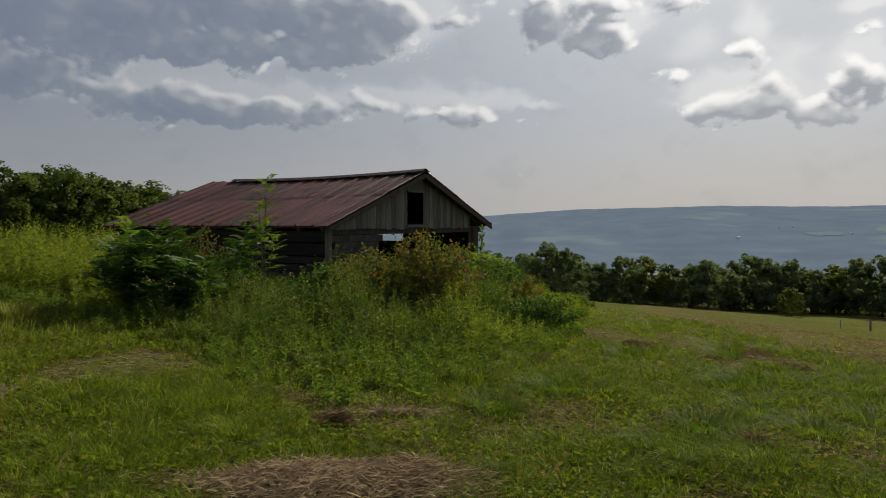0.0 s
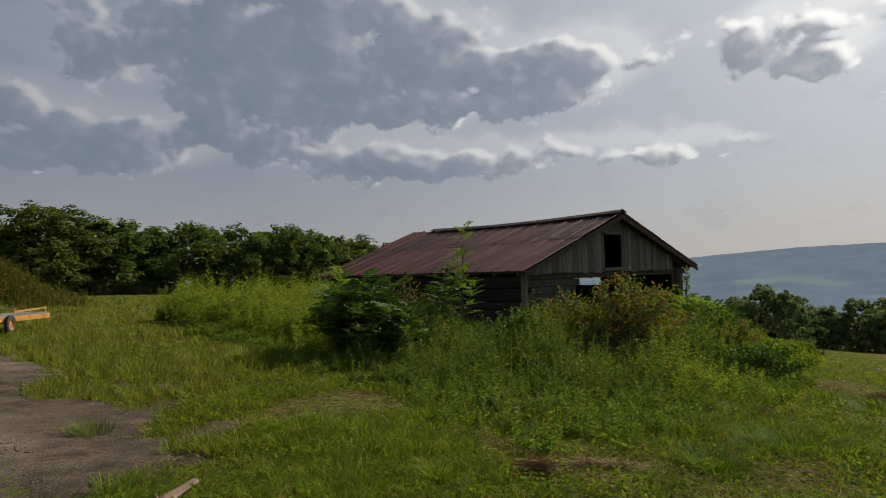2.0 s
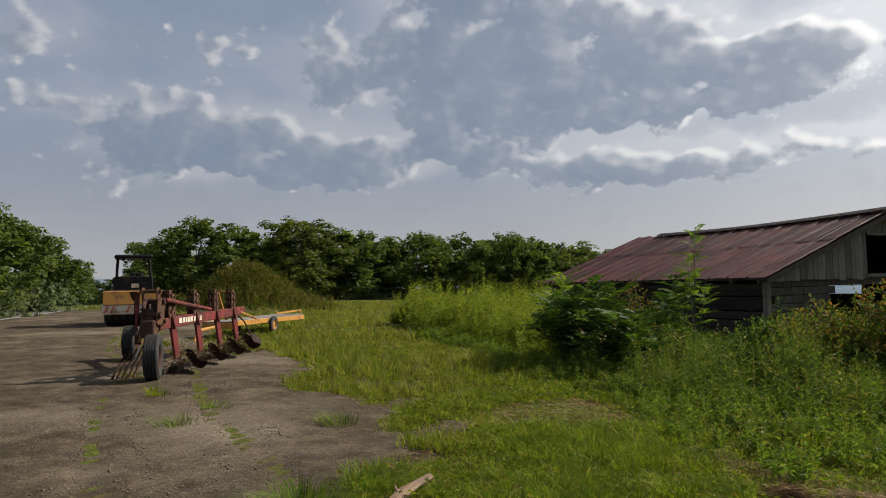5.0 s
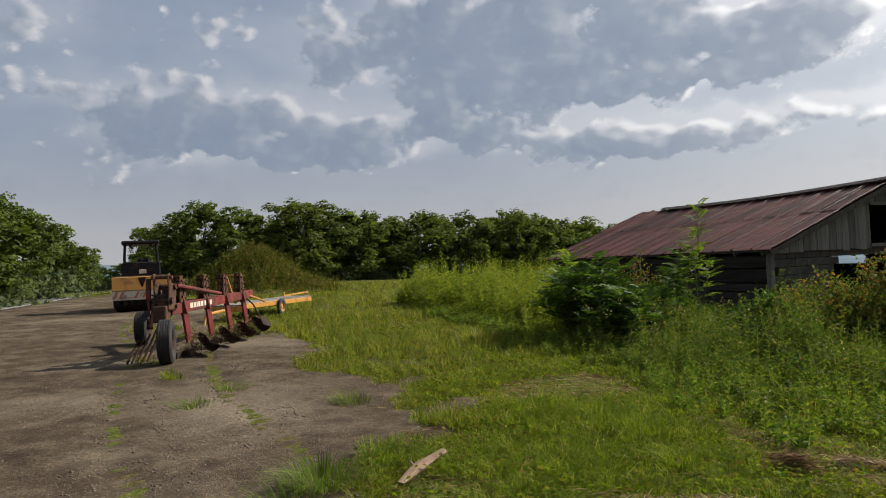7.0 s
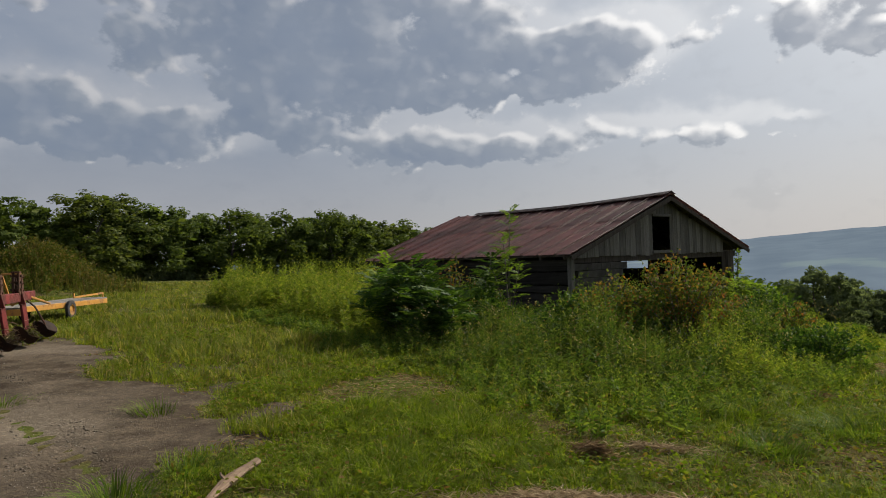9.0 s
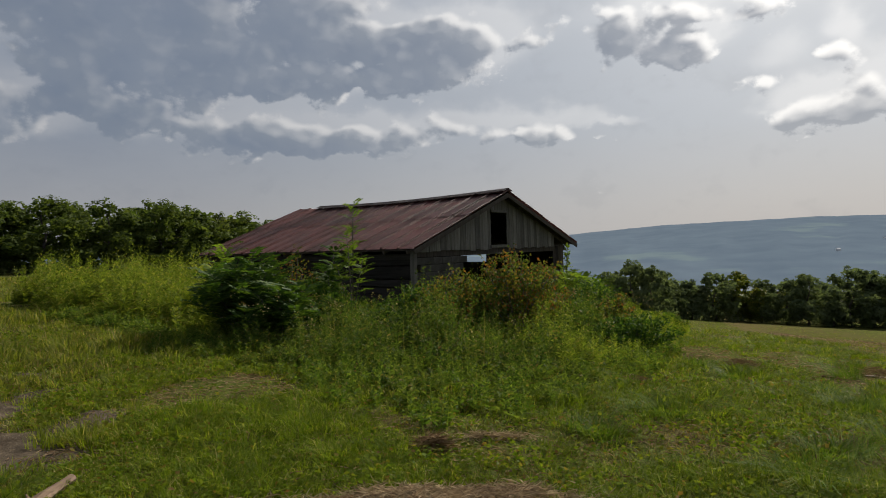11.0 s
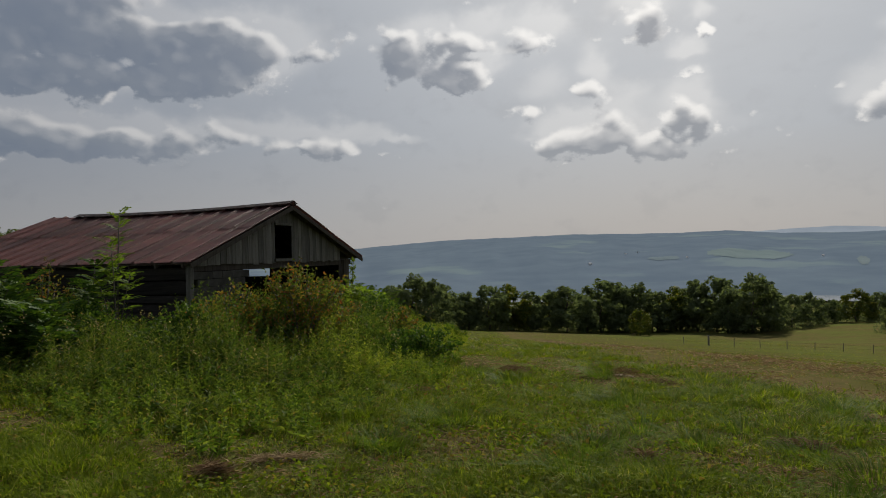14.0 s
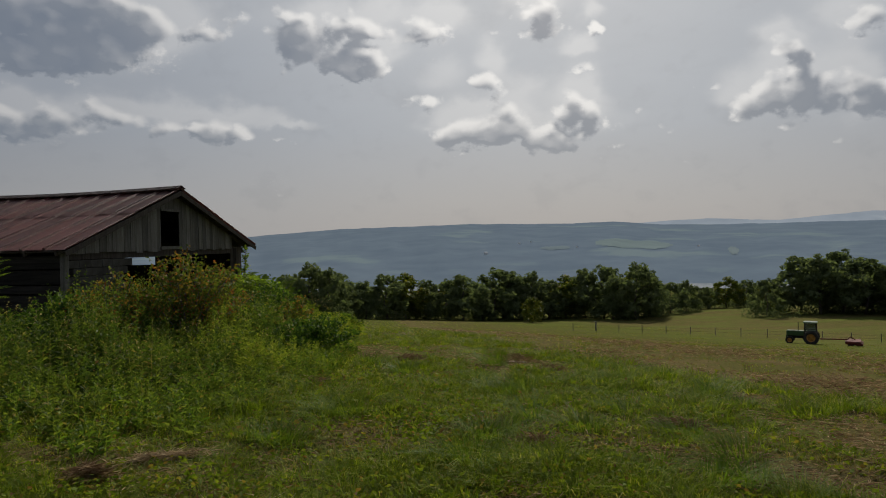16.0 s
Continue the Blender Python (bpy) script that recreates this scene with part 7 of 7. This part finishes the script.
def heap_weeds():
    """Tall weeds over the soil heap behind the wagon."""
    n = 900
    x, y = -37.8 + RNG.normal(0, 2.0, n), 31 + RNG.normal(0, 2.0, n)
    H = RNG.uniform(0.5, 1.5, n)
    leafy_stems(x, y, H, 14, 0.15, 0.3, RNG.normal(0, 0.12, (n, 2)), HEAPW, "heap_weeds", "olive and rusty weeds over the soil heap")
    n = 1500
    x, y = -37.8 + RNG.normal(0, 2.0, n), 31 + RNG.normal(0, 2.0, n)
    V, q, t = tufts(x, y, RNG.uniform(0.6, 1.3, n), 11, np.full(n, 0.035), 0.28, np.full(n, 0.35))
    tagged(put("heap_grass", mesh_from("heap_grass", V, [q, t], HEAPW)), "tall spiky grass with rusty tips on the soil heap", "grass", kind="stuff")


HEAPW = leaf_mat("rusty_weed_leaf", [(0.0, (0.04, 0.058, 0.012)), (0.6, (0.085, 0.10, 0.02)), (1.0, (0.17, 0.11, 0.045))], 0.35, 0.45, (0.10, 0.075, 0.03), big=0.5, gloss=0.03)
heap_weeds()


def seed_heads():
    """Pale dry flower heads standing over the weeds."""
    x, y = scatter(2600, 9, 18, -30, 10)
    m = weed_mask(x, y)
    keep = (m > 0.4) & ~in_barn(x, y, 0.2) & (fract_noise(x * 0.7, y * 0.7, 141) > 0.1)
    x, y = x[keep][:130], y[keep][:130]
    k = np.repeat(np.arange(len(x)), 9)
    z = height(x, y) + RNG.uniform(0.5, 0.95, len(x)) + 0.3 * smoothstep(9, 15, np.hypot(x, y))
    c = np.stack([x, y, z], 1)[k] + RNG.normal(0, 0.045, (len(k), 3))
    L = RNG.uniform(0.02, 0.045, len(k))
    V, f1, f2 = leaves(c, RNG.normal(size=(len(k), 3)) + np.array([0, 0, 0.6]), L, L * 0.7, RNG)
    tagged(put("seed_heads", mesh_from("seed_heads", V, [f1, f2], HEADS)), "pale dry seed heads above the weeds", "seed heads", kind="stuff")


HEADS = leaf_mat("dry_flower", [(0.0, (0.12, 0.09, 0.045)), (0.6, (0.21, 0.17, 0.09)), (1.0, (0.34, 0.29, 0.19))], 0.3, 0.2, (0.2, 0.13, 0.07), gloss=0.0)
seed_heads()


# ---- road, lake and far houses ----
def strip(name, a, b, w0, w1, lift, mat, label, category):
    """A band along the ground from a to b between two offsets to its left."""
    a, b = np.array(a, dtype=float), np.array(b, dtype=float)
    d = (b - a) / np.linalg.norm(b - a)
    nrm = np.array([-d[1], d[0]])
    t = np.linspace(0, 1, 90)[:, None]
    w = np.linspace(w0, w1, 5)
    P = (a + (b - a) * t)[:, None] + nrm * w[None, :, None]
    X, Y = P[..., 0], P[..., 1]
    V = np.stack([X, Y, height(X, Y) + lift], -1).reshape(-1, 3)
    i = (np.arange(89)[:, None] * 5 + np.arange(4)[None]).ravel()
    return tagged(put(name, mesh_from(name, V, [np.stack([i, i + 1, i + 6, i + 5], 1)], mat, True)), label, category, kind="structure")


ASPHALT = rough_mat("old_asphalt", (0.085, 0.082, 0.078), (0.12, 0.115, 0.108), 0.8, 0.9, 0.3, fine=40)
LINEP = rough_mat("worn_road_paint", (0.5, 0.49, 0.46), (0.35, 0.34, 0.32), 2.0, 0.7, 0.2)
strip("road", (-14, -3.3), (-120, 78.5), 0.0, 6.6, 0.05, ASPHALT, "grey asphalt country road past the yard", "road")
strip("road_edge_line", (-14, -3.3), (-120, 78.5), 0.25, 0.4, 0.056, LINEP, "worn white edge line on the road", "road marking")


def lake():
    m, nt, b = material("lake_water")
    b.inputs["Base Color"].default_value = (0.05, 0.07, 0.08, 1)
    b.inputs["Roughness"].default_value = 0.12
    add_bump(nt, b, noise_tex(nt, position(nt), 0.2, 3.0), 0.15, 0.3)
    r, a = np.array([1400.0, 1470.0, 1560.0]), np.radians(np.linspace(-5, 75, 40))
    R, A = np.meshgrid(r, a, indexing="ij")
    V = np.stack([R * np.sin(A), R * np.cos(A), np.full_like(R, -100.0)], -1).reshape(-1, 3)
    i = (np.arange(2)[:, None] * 40 + np.arange(39)[None]).ravel()
    tagged(put("lake_water", mesh_from("lake_water", V, [np.stack([i, i + 1, i + 41, i + 40], 1)], m)), "still grey lake on the valley floor", "lake", kind="structure")


lake()


def far_house(az, q, w, turn):
    """A small white farmhouse on the far hillside."""
    p = HILLS["backdrop_hillside"](az, q)
    top = new("farmhouse")
    top.matrix_world = pose(float(p[0]), float(p[1]), float(p[2]), 0, 0, turn)
    bm = bmesh.new()
    add_box(bm, (0, 0, w * 0.22), (w, w * 0.6, w * 0.5))
    part("wall", bm, HOUSEW, top)
    bm = bmesh.new()
    vs = [bm.verts.new(v) for v in ((-w * 0.53, -w * 0.34, w * 0.46), (w * 0.53, -w * 0.34, w * 0.46), (w * 0.53, w * 0.34, w * 0.46), (-w * 0.53, w * 0.34, w * 0.46), (-w * 0.53, 0, w * 0.72), (w * 0.53, 0, w * 0.72))]
    for f in ((0, 1, 5, 4), (2, 3, 4, 5), (0, 4, 3), (1, 2, 5), (3, 2, 1, 0)):
        bm.faces.new([vs[i] for i in f])
    part("roof", bm, HOUSER, top)
    tagged(top, "small pale farmhouse on the far wooded hillside", "house", "farmhouses across the valley")


HOUSEW = rough_mat("far_house_wall", (0.8, 0.8, 0.8), (0.7, 0.7, 0.72), 0.1, 0.9, 0.0)
HOUSER = rough_mat("far_house_roof", (0.42, 0.42, 0.44), (0.5, 0.5, 0.52), 0.1, 0.8, 0.0)
for az, q, w, turn in ((23.5, 0.24, 11, 20), (27.2, 0.44, 9, 60), (26.2, 0.4, 7, 10), (31.0, 0.3, 7, 80), (40.5, 0.36, 8, 15)):
    far_house(az, q, w, turn)


def far_field(name, a0, a1, q0, q1, col, seed):
    """A pale clearing on the far wooded hillside, haze put into colour and glow."""
    g = HILLS["backdrop_hillside"]
    na, nq = 26, 12
    V, keep = [], []
    for i in range(nq):
        for j in range(na):
            q, a = q0 + (q1 - q0) * i / (nq - 1), a0 + (a1 - a0) * j / (na - 1)
            r = 1530 + 2670 * q
            p0, p1 = g(a, math.floor(q * 25) / 25), g(a, math.ceil(q * 25 + 1e-6) / 25)
            t = q * 25 - math.floor(q * 25)
            z = float(p0[2] * (1 - t) + p1[2] * t)
            V.append((r * math.sin(radians(a)), r * math.cos(radians(a)), z + 2.0))
            u, v = 2 * i / (nq - 1) - 1, 2 * j / (na - 1) - 1
            keep.append(u * u + v * v + 0.35 * float(fract_noise(np.array(j * 0.5), np.array(i * 0.6), seed)) < 1.0)
    F = []
    for i in range(nq - 1):
        for j in range(na - 1):
            k = [i * na + j, i * na + j + 1, (i + 1) * na + j + 1, (i + 1) * na + j]
            if all(keep[m] for m in k):
                F.append(k)
    m, nt, b = material(name)
    c = ramp(nt, noise_tex(nt, position(nt), 0.01, 4.0), [(0.3, tuple(v * 0.85 for v in col)), (0.7, col)])
    link(nt, c, b.inputs["Base Color"])
    link(nt, c, b.inputs["Emission Color"])
    b.inputs["Emission Strength"].default_value, b.inputs["Roughness"].default_value, b.inputs["Specular IOR Level"].default_value = 0.75, 1.0, 0.0
    tagged(put(name, mesh_from(name, np.array(V), [np.array(F)], m, True)), "hazy pale green clearing on the far hillside", "field", kind="structure")


far_field("backdrop_clearing", 32.5, 38.5, 0.3, 0.46, (0.092, 0.118, 0.12), 3)
far_field("backdrop_clearing", 42.5, 43.4, 0.24, 0.36, (0.095, 0.118, 0.125), 5)
far_field("backdrop_clearing", 28.0, 30.5, 0.3, 0.36, (0.088, 0.112, 0.122), 7)
